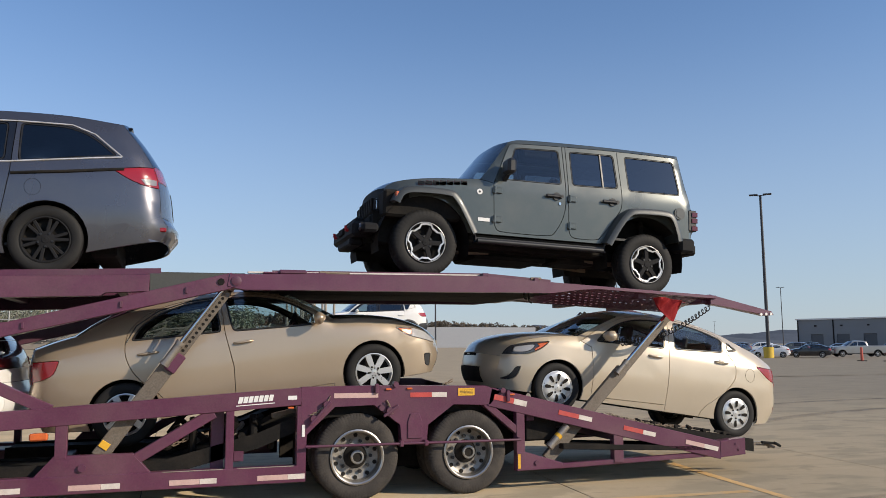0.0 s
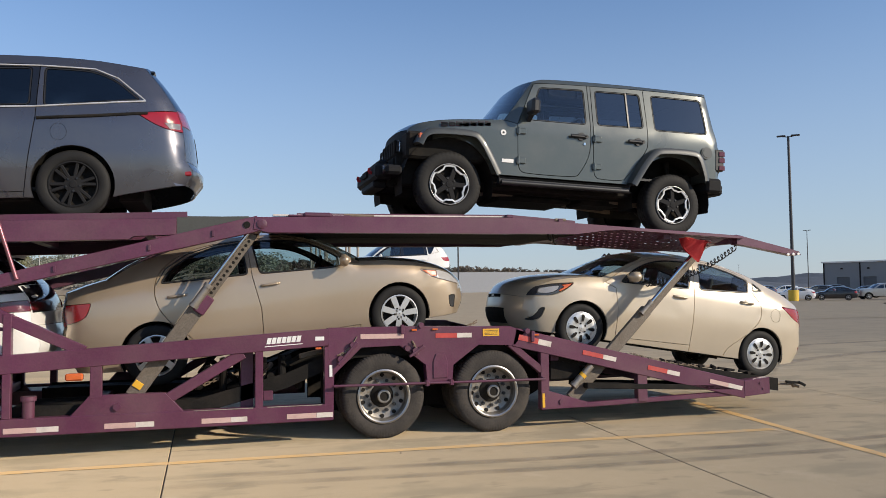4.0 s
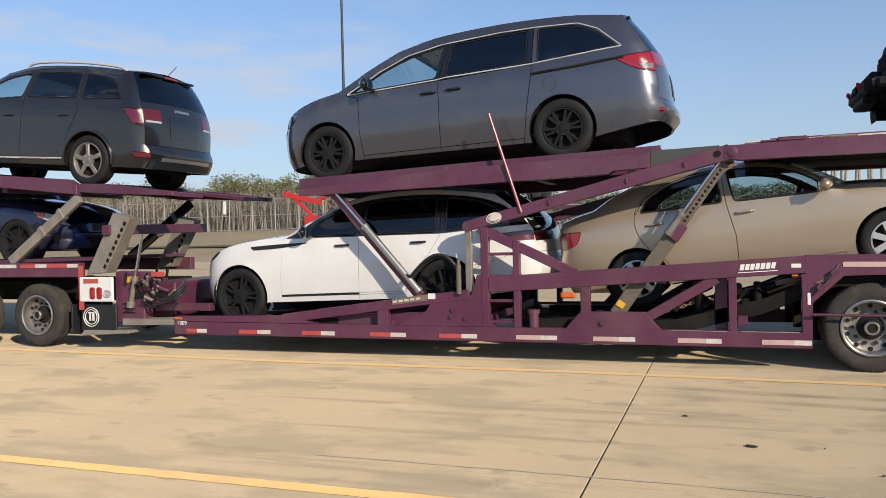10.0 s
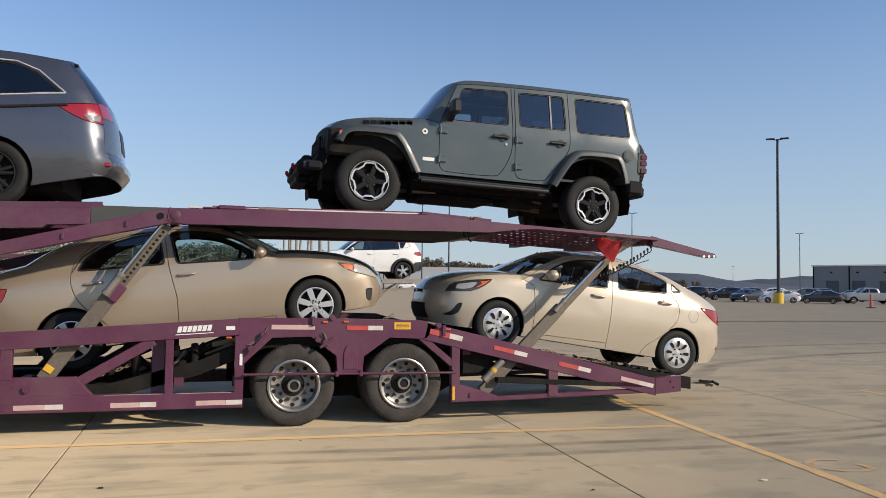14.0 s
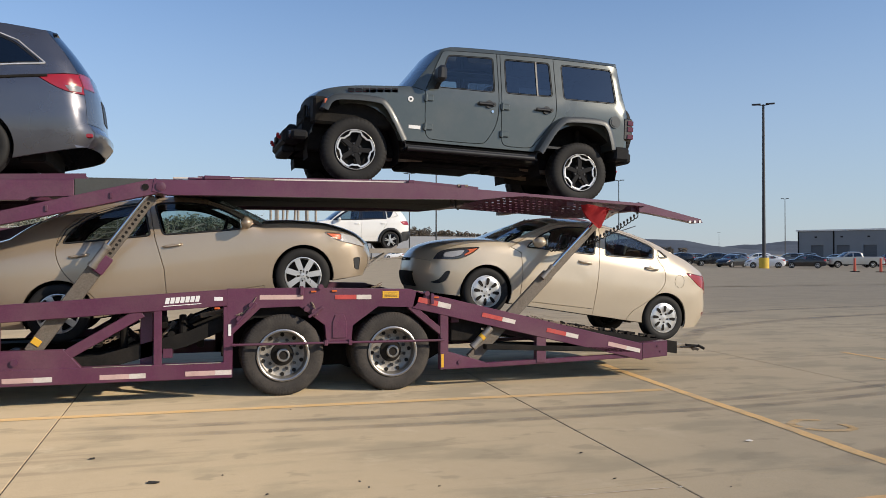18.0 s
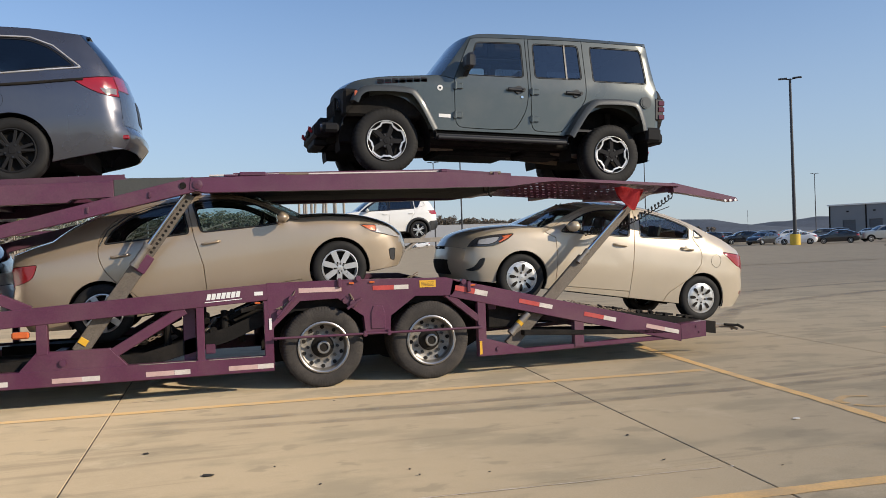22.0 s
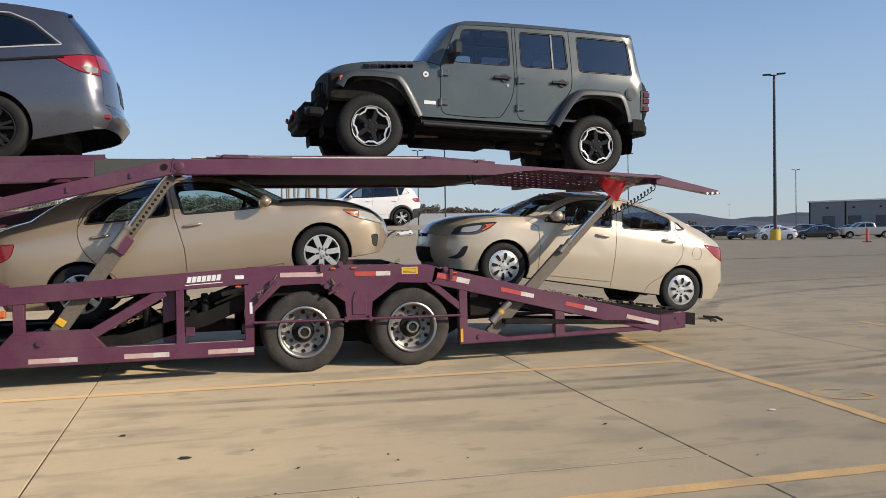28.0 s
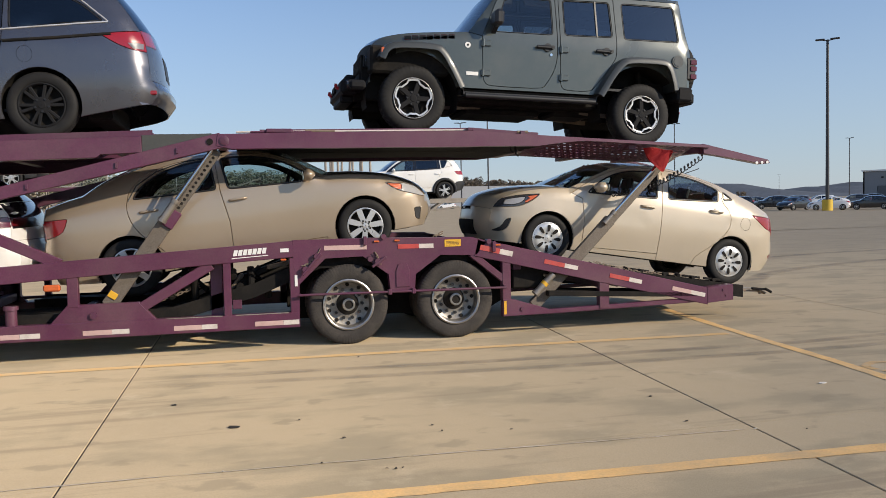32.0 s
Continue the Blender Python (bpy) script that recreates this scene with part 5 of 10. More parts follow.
# pans closing the rear deck from below
for y0, y1 in ((0.125, 1.0), (1.02, 2.1)):
    bm = bmesh.new()
    for a, b in (((-1.15, 2.195), (1.45, 2.205)), ((1.45, 2.205), (2.28, 2.185))):
        prism(bm, [(a[0], a[1]), (b[0], b[1]), (b[0], b[1] + 0.012), (a[0], a[1] + 0.012)], y0, y1)
    part("deck_pan", bm, M["matte_black"], trailer)
# white walkway strip on the upper deck
bm = bmesh.new()
prism(bm, [(-1.15, 2.350), (1.42, 2.378), (1.42, 2.392), (-1.15, 2.366)], 0.10, 0.19)
part("deck_edge_strip", bm, M["white_tape"], trailer, "pale worn edge strip of the upper deck")

bm = bmesh.new()
prism(bm, [(-2.75, 2.44), (-1.05, 2.455), (-1.05, 2.50), (-2.75, 2.49)], 1.80, 2.46, 0.006)
part("deck_bridge", bm, M["grey_green"], trailer, "grey-green bridge plate between the decks")

# axles and running gear
WT = {}


def truck_wheel_meshes():
    res = []

    def keep(name, bm, material):
        bmesh.ops.recalc_face_normals(bm, faces=bm.faces)
        me = bpy.data.meshes.new("truck_" + name)
        bm.to_mesh(me)
        bm.free()
        me.shade_smooth()
        me.set_sharp_from_angle(angle=radians(35))
        me.materials.append(material)
        res.append((name, me))

    keep("tyre", tyre_bm(0.446, 0.268, 0.25, 0.012, 80, 0.45), M["truck_rubber"])
    y = -0.135
    bm = bmesh.new()
    lathe(bm, [(0.280, y + 0.02), (0.286, y + 0.004), (0.272, y - 0.004), (0.258, y + 0.006), (0.250, y + 0.05)], 48)
    keep("rim", bm, M["alu"])
    bm = bmesh.new()
    lathe(bm, [(0.250, y + 0.05), (0.240, y + 0.11), (0.205, y + 0.125), (0.15, y + 0.13), (0.10, y + 0.12)], 48)
    keep("wheel_disc", bm, M["disc"])
    bm = bmesh.new()
    rod(bm, (0.219, y + 0.128, 0), (0.217, y + 0.108, 0), 0.022, 14)
    keep("hand_hole", bm, M["matte_black"])
    me = res.pop()[1]
    res.extend(("hand_hole", me, Matrix.Rotation(2 * math.pi * (k + 0.5) / 10, 4, "Y")) for k in range(10))
    bm = bmesh.new()
    rod(bm, (0.163, y + 0.13, 0), (0.163, y + 0.100, 0), 0.019, 6)
    keep("wheel_nut", bm, M["black"])
    me = res.pop()[1]
    res.extend(("wheel_nut", me, Matrix.Rotation(2 * math.pi * k / 10, 4, "Y")) for k in range(10))
    bm = bmesh.new()
    lathe(bm, [(0.128, y + 0.128), (0.120, y + 0.112), (0.080, y + 0.10), (0.066, y + 0.03), (0.055, y + 0.012), (0.003, y + 0.010)], 28)
    keep("hub", bm, M["matte_black"])
    bm = bmesh.new()
    lathe(bm, [(0.066, y + 0.045), (0.071, y + 0.006), (0.062, y - 0.002), (0.050, y - 0.002), (0.046, y + 0.014)], 24)
    keep("hub_cap", bm, M["alu"])
    return res


M["disc"] = mat("dull_wheel_disc", (0.30, 0.275, 0.24), 0.45, 0.55, 0.25, 8, 60, 0.05, 0, 0.5, (0.10, 0.08, 0.06), 0.6, 5)
TWM = truck_wheel_meshes()


def truck_wheel(owner, x, z, y, far):
    m = Matrix.Translation((x, y, z)) @ Matrix.Rotation(math.pi if far else 0, 4, "Z") @ Matrix.Rotation(x * 0.7, 4, "Y")
    w = share("wheel", TWM[0][1], owner, m, "dusty truck tyre on a ten-hole alloy rim")
    for nm, me, *at in TWM[1:]:
        share(nm, me, w, at[0] if at else Matrix.Identity(4))


for x in (0.0, 1.23):
    for far in (False, True):
        truck_wheel(trailer, x, 0.446, yy(0.165, far), far)
        share("inner_tyre", TWM[0][1], trailer, Matrix.Translation((x, yy(0.47, far), 0.446)))
    bm = bmesh.new()
    rod(bm, (x, 0.3, 0.45), (x, TW - 0.3, 0.45), 0.07, 14)
    box(bm, (x - 0.12, 0.65, 0.38), (x + 0.12, 0.85, 0.60), 0.02)
    box(bm, (x - 0.12, TW - 0.85, 0.38), (x + 0.12, TW - 0.65, 0.60), 0.02)
    part("axle", bm, M["matte_black"], trailer)
# added black panels behind the wheels: block light, stand in for the shade underneath
for far in (False, True):
    bm = bmesh.new()
    prism(bm, [(-0.58, 0.24), (1.80, 0.24), (2.10, 0.40), (2.10, 0.74), (1.62, 0.98), (-0.50, 0.98), (-0.58, 0.62)], yy(0.66, far), yy(0.70, far), 0.006)
    part("suspension_frame", bm, M["matte_black"], trailer)


# ---- the cars' kinds ----
def shrink(poly, d):
    """The polygon moved inwards by d."""
    n = len(poly)
    area = sum(poly[i][0] * poly[(i + 1) % n][1] - poly[(i + 1) % n][0] * poly[i][1] for i in range(n))
    sg = 1 if area > 0 else -1
    res = []
    for i in range(n):
        a, b, c = Vector(poly[i - 1]), Vector(poly[i]), Vector(poly[(i + 1) % n])
        u, v = (b - a).normalized(), (c - b).normalized()
        n1, n2 = Vector((-u.y, u.x)) * sg, Vector((-v.y, v.x)) * sg
        k = n1 + n2
        res.append(tuple(b + k * (d / max(0.4, k.dot(n1)))))
    return res


def rounded(poly, r=0.05, n=3):
    """The polygon with its corners rounded."""
    res = []
    m = len(poly)
    for i in range(m):
        a, b, c = Vector(poly[i - 1]), Vector(poly[i]), Vector(poly[(i + 1) % m])
        u, v = (a - b), (c - b)
        soft_turn = u.angle(v) > 2.2
        q = min(0.3 if soft_turn else r, u.length * 0.45, v.length * 0.45)
        p0, p1 = b + u.normalized() * q, b + v.normalized() * q
        for k in range(n + 1):
            t = k / n
            res.append(tuple(p0 * (1 - t) ** 2 + b * 2 * t * (1 - t) + p1 * t * t))
    return res


def eased(pts, n=2):
    """A bent line with its corners cut twice; its ends stay."""
    for _ in range(n):
        res = [pts[0]]
        for a, b in zip(pts[:-1], pts[1:]):
            res += [(a[0] * 0.75 + b[0] * 0.25, a[1] * 0.75 + b[1] * 0.25), (a[0] * 0.25 + b[0] * 0.75, a[1] * 0.25 + b[1] * 0.75)]
        pts = res + [pts[-1]]
    return pts


def make_car(sp, name, label, category, m, paint_mat, wheels, group="", lean=False):
    """Build one car from its spec."""
    fix = lambda q: paint_mat if q == "paint" else M[q]
    strips = [(nm, pts, fix(q)) for nm, pts, q in sp["strips"]]
    car = Car(name, label, category, m, sp["wb"], sp["R"], sp["arch"], sp["w"], sp["sill"], sp["belt"], None, strips, sp["nodes"], paint_mat, sp.get("tum", 0.28), sp.get("rr", 0.10), sp.get("rd", 0.05), sp.get("taper", (0.10, 0.10)), sp.get("crease"), 0.15 if lean else 0.085, group, sp.get("under", 0.19))
    car.nose, car.tail = sp.get("nose", 0.10), sp.get("tail", 0.05)
    seeds, wins = {}, []
    for nm, poly, q, par in sp["wins"]:
        poly = rounded(poly, 0.05)
        inner = shrink(poly, sp.get("rubber", 0.018))
        wins += [poly, inner]
        c = (sum(p[0] for p in inner) / len(inner), sum(p[1] for p in inner) / len(inner))
        seeds[nm] = (*c, fix(q), 0.010, par)
        o, i = Vector(poly[1]), Vector(inner[1])
        seeds["window_frame#" + nm] = (*((o + i) / 2), M["black"], 0.002, par)
    for nm, (x, z, q, par) in sp["seeds"].items():
        seeds[nm] = (x, z, fix(q), 0.0, par)
    order = sorted(seeds, key=lambda k: 1 if seeds[k][4] else 0)
    made = car.side([eased(q) if len(q) > 5 else q for q in sp["seams"]], {k: seeds[k] for k in order}, wins + [rounded(p, 0.02, 2) for p in sp.get("cuts", ())])
    car.shell(13 if lean else 19)
    car.underbody()
    if not lean:
        car.interior(*sp.get("interior", ()))
    car.wheels(wheels, sp.get("track"))
    for x, z, par in sp.get("handles", ()):
        for s in (-1, 1):
            car.cup(x, z, s, made.get((par, s), car.ob))
            car.handle(x, z + 0.008, s, fix(sp.get("handle_mat", "paint")), made.get((par, s), car.ob), sp.get("handle_tilt", 0.0))
    if "mirror" in sp:
        x, z, q, par = sp["mirror"][:4]
        for s in (-1, 1):
            car.mirror(x, z, s, fix(q), made.get((par, s), car.ob), *sp["mirror"][4:])
    for nm, k, u0, u1, j0, j1, q, *rest in sp.get("patches", ()):
        car.patch(nm, k, u0, u1, j0, j1, fix(q), None, rest[0] if rest else 0.006)
        if j0 * j1 > 0 and nm not in ("plate",):
            car.patch(nm, k, u0, u1, -j1, -j0, fix(q), None, rest[0] if rest else 0.006)
    return car


CREAMSEDAN = dict(
    wb=2.57, R=0.30, arch=0.335, w=1.70, sill=0.19, belt=0.93, tum=0.42, rd=0.05, rr=0.12, taper=(0.10, 0.08), nose=0.10, tail=0.05,
    crease=[(0.80, 0.06, 0.012), (0.40, 0.05, -0.010)],
    strips=[("front_bumper", [(-0.62, 0.19), (-0.72, 0.36), (-0.71, 0.58)], "paint"), ("hood", [(-0.71, 0.58), (-0.62, 0.72), (-0.40, 0.835), (-0.08, 0.915), (0.21, 0.955)], "paint"),
            ("windscreen", [(0.21, 0.955), (0.52, 1.14), (0.80, 1.295)], "glass_clear"), ("roof", [(0.80, 1.295), (1.02, 1.362), (1.40, 1.404), (1.75, 1.396), (2.05, 1.356)], "paint"),
            ("rear_window", [(2.05, 1.356), (2.34, 1.295), (2.62, 1.20)], "glass"), ("trunk_lid", [(2.62, 1.20), (2.88, 1.125), (3.13, 1.00)], "paint"),
            ("tailgate_panel", [(3.13, 1.00), (3.20, 0.85), (3.23, 0.66)], "paint"), ("rear_bumper", [(3.23, 0.66), (3.28, 0.45), (3.15, 0.24)], "paint")],
    nodes=[(0, -0.15, 2.4), (0.02, -0.17, 2.2), (0.05, -0.12, 2.4), (0.07, -0.05, 2.4), (0.06, 0.04, 2.4), (0.05, 0.06, 2.4), (0.04, 0.10, 2.4), (0, 0.13, 2.6), (0, 0.08, 2.6)],
    seams=[[(0.24, 0.90), (0.50, 1.098), (0.82, 1.275), (1.05, 1.338), (1.42, 1.378), (1.75, 1.370), (2.05, 1.325), (2.36, 1.250), (2.38, 1.06), (2.50, 0.93), (2.51, 0.72), (2.27, 0.47), (2.03, 0.30), (2.00, 0.10)],
           [(0.24, 0.90), (0.39, 0.85), (0.44, 0.60), (0.465, 0.10)], [(1.515, 1.377), (1.50, 0.96), (1.505, 0.10)], [(0.44, 0.25), (2.03, 0.295)],
           [(-1.2, 0.56), (-0.66, 0.59), (-0.40, 0.63), (-0.28, 0.53)], [(3.4, 0.66), (3.05, 0.64), (2.85, 0.50)]],
    wins=[("window", [(0.44, 0.926), (0.60, 1.090), (0.83, 1.235), (1.085, 1.310), (1.465, 1.342), (1.43, 0.977)], "glass", "front_door"), ("window#2", [(1.60, 1.345), (1.85, 1.335), (2.10, 1.290), (2.335, 1.222), (2.33, 1.055), (1.58, 0.992)], "glass", "rear_door"),
          ("window#3", [(2.395, 1.21), (2.47, 1.17), (2.565, 1.112), (2.40, 1.075)], "paint", None)],
    cuts=[[(2.82, 0.945), (3.4, 0.94), (3.4, 0.72), (3.18, 0.755), (3.05, 0.80)], [(-0.33, 0.783), (-0.18, 0.826), (-0.25, 0.757), (-0.345, 0.695), (-0.36, 0.715), (-0.29, 0.765)], [(-0.58, 0.712), (-0.40, 0.765), (-0.345, 0.772), (-0.38, 0.705), (-0.47, 0.660), (-0.60, 0.648)], [(-0.95, 0.60), (-0.64, 0.715), (-0.445, 0.783), (-0.165, 0.835), (-0.24, 0.755), (-0.33, 0.69), (-0.43, 0.643), (-0.62, 0.615), (-0.95, 0.575)], [(-0.69, 0.315), (-0.60, 0.365), (-0.55, 0.475), (-0.495, 0.49), (-0.525, 0.36), (-0.60, 0.31)], [(3.18, 0.455), (3.4, 0.47), (3.4, 0.40), (3.20, 0.405)]],
    seeds={"front_door": (0.9, 0.6, "paint", None), "rear_door": (1.8, 0.6, "paint", None), "fender": (0.2, 0.75, "paint", None), "quarter_panel": (2.7, 0.9, "paint", None), "sill": (1.0, 0.22, "paint", None),
           "tail_lamp": (3.08, 0.87, "red_lens", None), "headlamp": (-0.66, 0.665, "lamp_dark", None), "headlamp_reflector": (-0.51, 0.70, "clear_lens", None), "turn_signal": (-0.255, 0.778, "amber_lens", None), "fog_recess": (-0.55, 0.41, "black", None), "bumper_corner": (-0.50, 0.30, "paint", None), "rear_bumper_corner": (3.0, 0.5, "paint", None), "reflector": (3.22, 0.43, "red_lens", None)},
    handles=[(1.293, 0.853, "front_door"), (2.281, 0.918, "rear_door")], mirror=(0.58, 1.01, "paint", "front_door", (0.19, 0.20, 0.125)),
    patches=[("grille", 0, 0.84, 0.985, -0.34, 0.34, "matte_black"), ("lower_grille", 0, 0.12, 0.52, -0.55, 0.55, "matte_black"), ("badge", 0, 0.87, 0.95, -0.06, 0.06, "alu", 0.012), ("tail_lamp", 6, 0.12, 0.75, 0.72, 0.99, "red_lens"), ("plate", 6, 0.5, 0.98, -0.26, 0.26, "black")],
)

GOLDSEDAN = dict(
    wb=2.60, R=0.315, arch=0.35, w=1.76, sill=0.20, belt=0.95, tum=0.40, rd=0.05, rr=0.12, taper=(0.12, 0.10), crease=[(0.84, 0.03, 0.012), (0.48, 0.02, -0.008)],
    strips=[("front_bumper", [(-0.72, 0.20), (-0.83, 0.37), (-0.79, 0.56)], "paint"), ("hood", [(-0.79, 0.56), (-0.67, 0.685), (-0.48, 0.79), (-0.26, 0.868), (0.07, 0.935), (0.36, 0.965)], "paint"),
            ("windscreen", [(0.36, 0.965), (0.65, 1.175), (0.90, 1.315)], "glass_clear"), ("roof", [(0.90, 1.315), (1.13, 1.38), (1.45, 1.412), (1.85, 1.418), (2.27, 1.385)], "paint"),
            ("rear_window", [(2.27, 1.385), (2.68, 1.28), (2.97, 1.155)], "glass"), ("trunk_lid", [(2.97, 1.155), (3.15, 1.13), (3.36, 1.085)], "paint"),
            ("tailgate_panel", [(3.36, 1.085), (3.40, 0.93), (3.41, 0.74)], "paint"), ("rear_bumper", [(3.41, 0.74), (3.46, 0.55), (3.36, 0.26)], "paint")],
    nodes=[(0, -0.10, 2.6), (0.02, -0.14, 2.4), (0.06, -0.10, 2.4), (0.07, -0.04, 2.4), (0.07, 0.05, 2.4), (0.04, 0.06, 2.4), (0.03, 0.08, 2.4), (0, 0.10, 2.6), (0, 0.08, 2.6)],
    seams=[[(0.30, 0.99), (0.41, 0.925), (0.66, 1.155), (0.92, 1.300), (1.20, 1.370), (1.85, 1.388), (2.20, 1.330), (2.44, 1.19), (2.53, 1.02), (2.52, 0.80), (2.40, 0.60), (2.18, 0.395), (2.16, 0.10)],
           [(0.41, 0.925), (0.385, 0.82), (0.38, 0.71), (0.45, 0.30), (0.47, 0.10)], [(1.535, 1.386), (1.53, 0.97), (1.485, 0.62), (1.515, 0.10)], [(0.44, 0.27), (2.2, 0.30)], [(-1.2, 0.50), (-0.78, 0.53), (-0.58, 0.60), (-0.45, 0.57), (-0.33, 0.46)], [(3.7, 0.73), (3.25, 0.78), (3.10, 0.735), (2.90, 0.725), (2.77, 0.63)]],
    wins=[("window", [(0.47, 0.942), (0.66, 1.122), (0.90, 1.265), (1.20, 1.338), (1.485, 1.352), (1.45, 0.985), (0.70, 0.937)], "glass_clear", "front_door"), ("window#2", [(1.585, 1.355), (1.85, 1.352), (2.14, 1.292), (2.37, 1.165), (2.47, 1.035), (1.565, 0.995)], "glass", "rear_door")],
    cuts=[[(3.14, 0.945), (3.7, 0.985), (3.7, 0.74), (3.30, 0.775), (3.20, 0.815)], [(-1.0, 0.62), (-0.72, 0.655), (-0.54, 0.74), (-0.31, 0.772), (-0.43, 0.665), (-0.60, 0.605), (-0.75, 0.545), (-1.0, 0.50)], [(-0.51, 0.730), (-0.33, 0.762), (-0.43, 0.675), (-0.50, 0.66)], [(-0.71, 0.42), (-0.62, 0.425), (-0.62, 0.30), (-0.67, 0.275)]],
    seeds={"front_door": (1.0, 0.7, "paint", None), "rear_door": (1.9, 0.7, "paint", None), "fender": (0.25, 0.85, "paint", None), "quarter_panel": (2.85, 0.95, "paint", None), "sill": (1.0, 0.23, "paint", None), "tail_lamp": (3.30, 0.88, "red_lens", None),
           "headlamp": (-0.60, 0.66, "clear_lens", None), "turn_signal": (-0.43, 0.71, "amber_lens", None), "fog_recess": (-0.65, 0.38, "black", None), "bumper_corner": (-0.55, 0.35, "paint", None), "rear_bumper_corner": (3.1, 0.5, "paint", None)},
    handles=[(1.36, 0.852, "front_door"), (2.31, 0.880, "rear_door")], mirror=(0.57, 0.995, "paint", "front_door", (0.17, 0.20, 0.135)),
    patches=[("grille", 0, 0.70, 0.98, -0.5, 0.5, "black"), ("lower_grille", 0, 0.15, 0.55, -0.5, 0.5, "black"), ("tail_lamp", 6, 0.42, 0.95, 0.66, 0.99, "red_lens"), ("plate", 6, 0.5, 0.98, -0.26, 0.26, "white")],
)

VAN = dict(
    wb=3.0, R=0.335, arch=0.385, w=2.0, sill=0.20, belt=1.02, tum=0.30, rd=0.06, rr=0.14, taper=(0.16, 0.10), crease=[(0.93, -0.03, 0.012), (0.42, 0.02, -0.008)],
    strips=[("front_bumper", [(-0.62, 0.18), (-0.72, 0.38), (-0.72, 0.64)], "paint"), ("hood", [(-0.72, 0.64), (-0.60, 0.86), (-0.24, 1.0), (0.17, 1.09)], "paint"),
            ("windscreen", [(0.17, 1.09), (0.58, 1.325), (0.98, 1.52)], "glass_clear"), ("roof", [(0.98, 1.52), (1.5, 1.635), (2.3, 1.685), (3.1, 1.665), (3.70, 1.59)], "paint"),
            ("rear_window", [(3.70, 1.59), (3.86, 1.37), (4.0, 1.13)], "glass_dark"), ("tailgate", [(4.0, 1.13), (4.06, 0.90), (4.08, 0.58)], "paint"), ("rear_bumper", [(4.08, 0.58), (4.15, 0.46), (4.06, 0.33)], "paint")],
    nodes=[(0, -0.18, 2.4), (0.02, -0.26, 2.2), (0.06, -0.14, 2.4), (0.07, -0.05, 2.4), (0.07, 0.06, 2.6), (0.03, 0.10, 2.6), (0, 0.12, 2.8), (0, 0.10, 2.8)],
    seams=[[(0.30, 1.02), (0.70, 1.255), (1.10, 1.435), (1.55, 1.525), (2.3, 1.575), (2.72, 1.575)], [(0.30, 1.02), (0.47, 0.97), (0.47, 0.55), (0.50, 0.26), (0.52, 0.10)], [(1.66, 1.535), (1.53, 1.06), (1.52, 0.10)], [(2.71, 1.575), (2.67, 1.0), (2.60, 0.60), (2.53, 0.10)],
           [(0.46, 0.255), (2.60, 0.265)], [(-1.0, 0.64), (-0.58, 0.62), (-0.36, 0.50)], [(4.4, 0.56), (3.80, 0.50), (3.40, 0.36)], [(2.68, 1.005), (3.70, 1.05)], [(0.26, 1.008), (1.53, 1.060), (2.69, 1.116)]],
    wins=[("window", [(0.36, 1.035), (0.74, 1.245), (1.13, 1.41), (1.57, 1.495), (1.60, 1.48), (1.50, 1.085)], "glass_clear", "front_door"), ("window#2", [(1.70, 1.51), (2.64, 1.545), (2.62, 1.135), (1.60, 1.10)], "glass_dark", "rear_door"),
          ("window#3", [(2.75, 1.545), (3.20, 1.525), (3.42, 1.43), (3.66, 1.21), (2.74, 1.125)], "glass_dark", None)],
    cuts=[[(3.60, 1.072), (4.3, 1.14), (4.3, 0.90), (3.97, 0.885), (3.80, 0.945)], [(-0.95, 0.84), (-0.56, 0.90), (-0.40, 0.88), (-0.50, 0.74), (-0.95, 0.70)]],
    seeds={"front_door": (1.0, 0.7, "paint", None), "rear_door": (2.1, 0.7, "paint", None), "door_frame": (1.556, 1.20, "gloss_black", None), "door_frame#2": (1.622, 1.30, "gloss_black", None), "fender": (0.3, 0.85, "paint", None), "quarter_panel": (3.5, 0.8, "paint", None), "sill": (1.2, 0.22, "paint", None), "tail_lamp": (3.95, 1.03, "red_lens", None), "headlamp": (-0.55, 0.82, "lamp_dark", None), "bumper_corner": (-0.5, 0.35, "paint", None), "rear_bumper_corner": (3.8, 0.40, "paint", None)},
    handles=[(1.40, 0.915, "front_door"), (1.72, 0.925, "rear_door")], mirror=(0.66, 1.10, "gloss_black", "front_door", (0.16, 0.22, 0.17)), handle_mat="gloss_black",
    patches=[("grille", 0, 0.55, 0.95, -0.5, 0.5, "black"), ("headlamp", 1, 0.03, 0.35, 0.66, 0.97, "lamp_dark"), ("tail_lamp", 5, 0.02, 0.38, 0.62, 0.99, "red_lens"), ("plate", 5, 0.45, 0.85, -0.22, 0.22, "black")],
    interior=(((0.95, 0.4), (1.9, 0.45), (2.7, 0.45)), 0.45, 1.22),
)

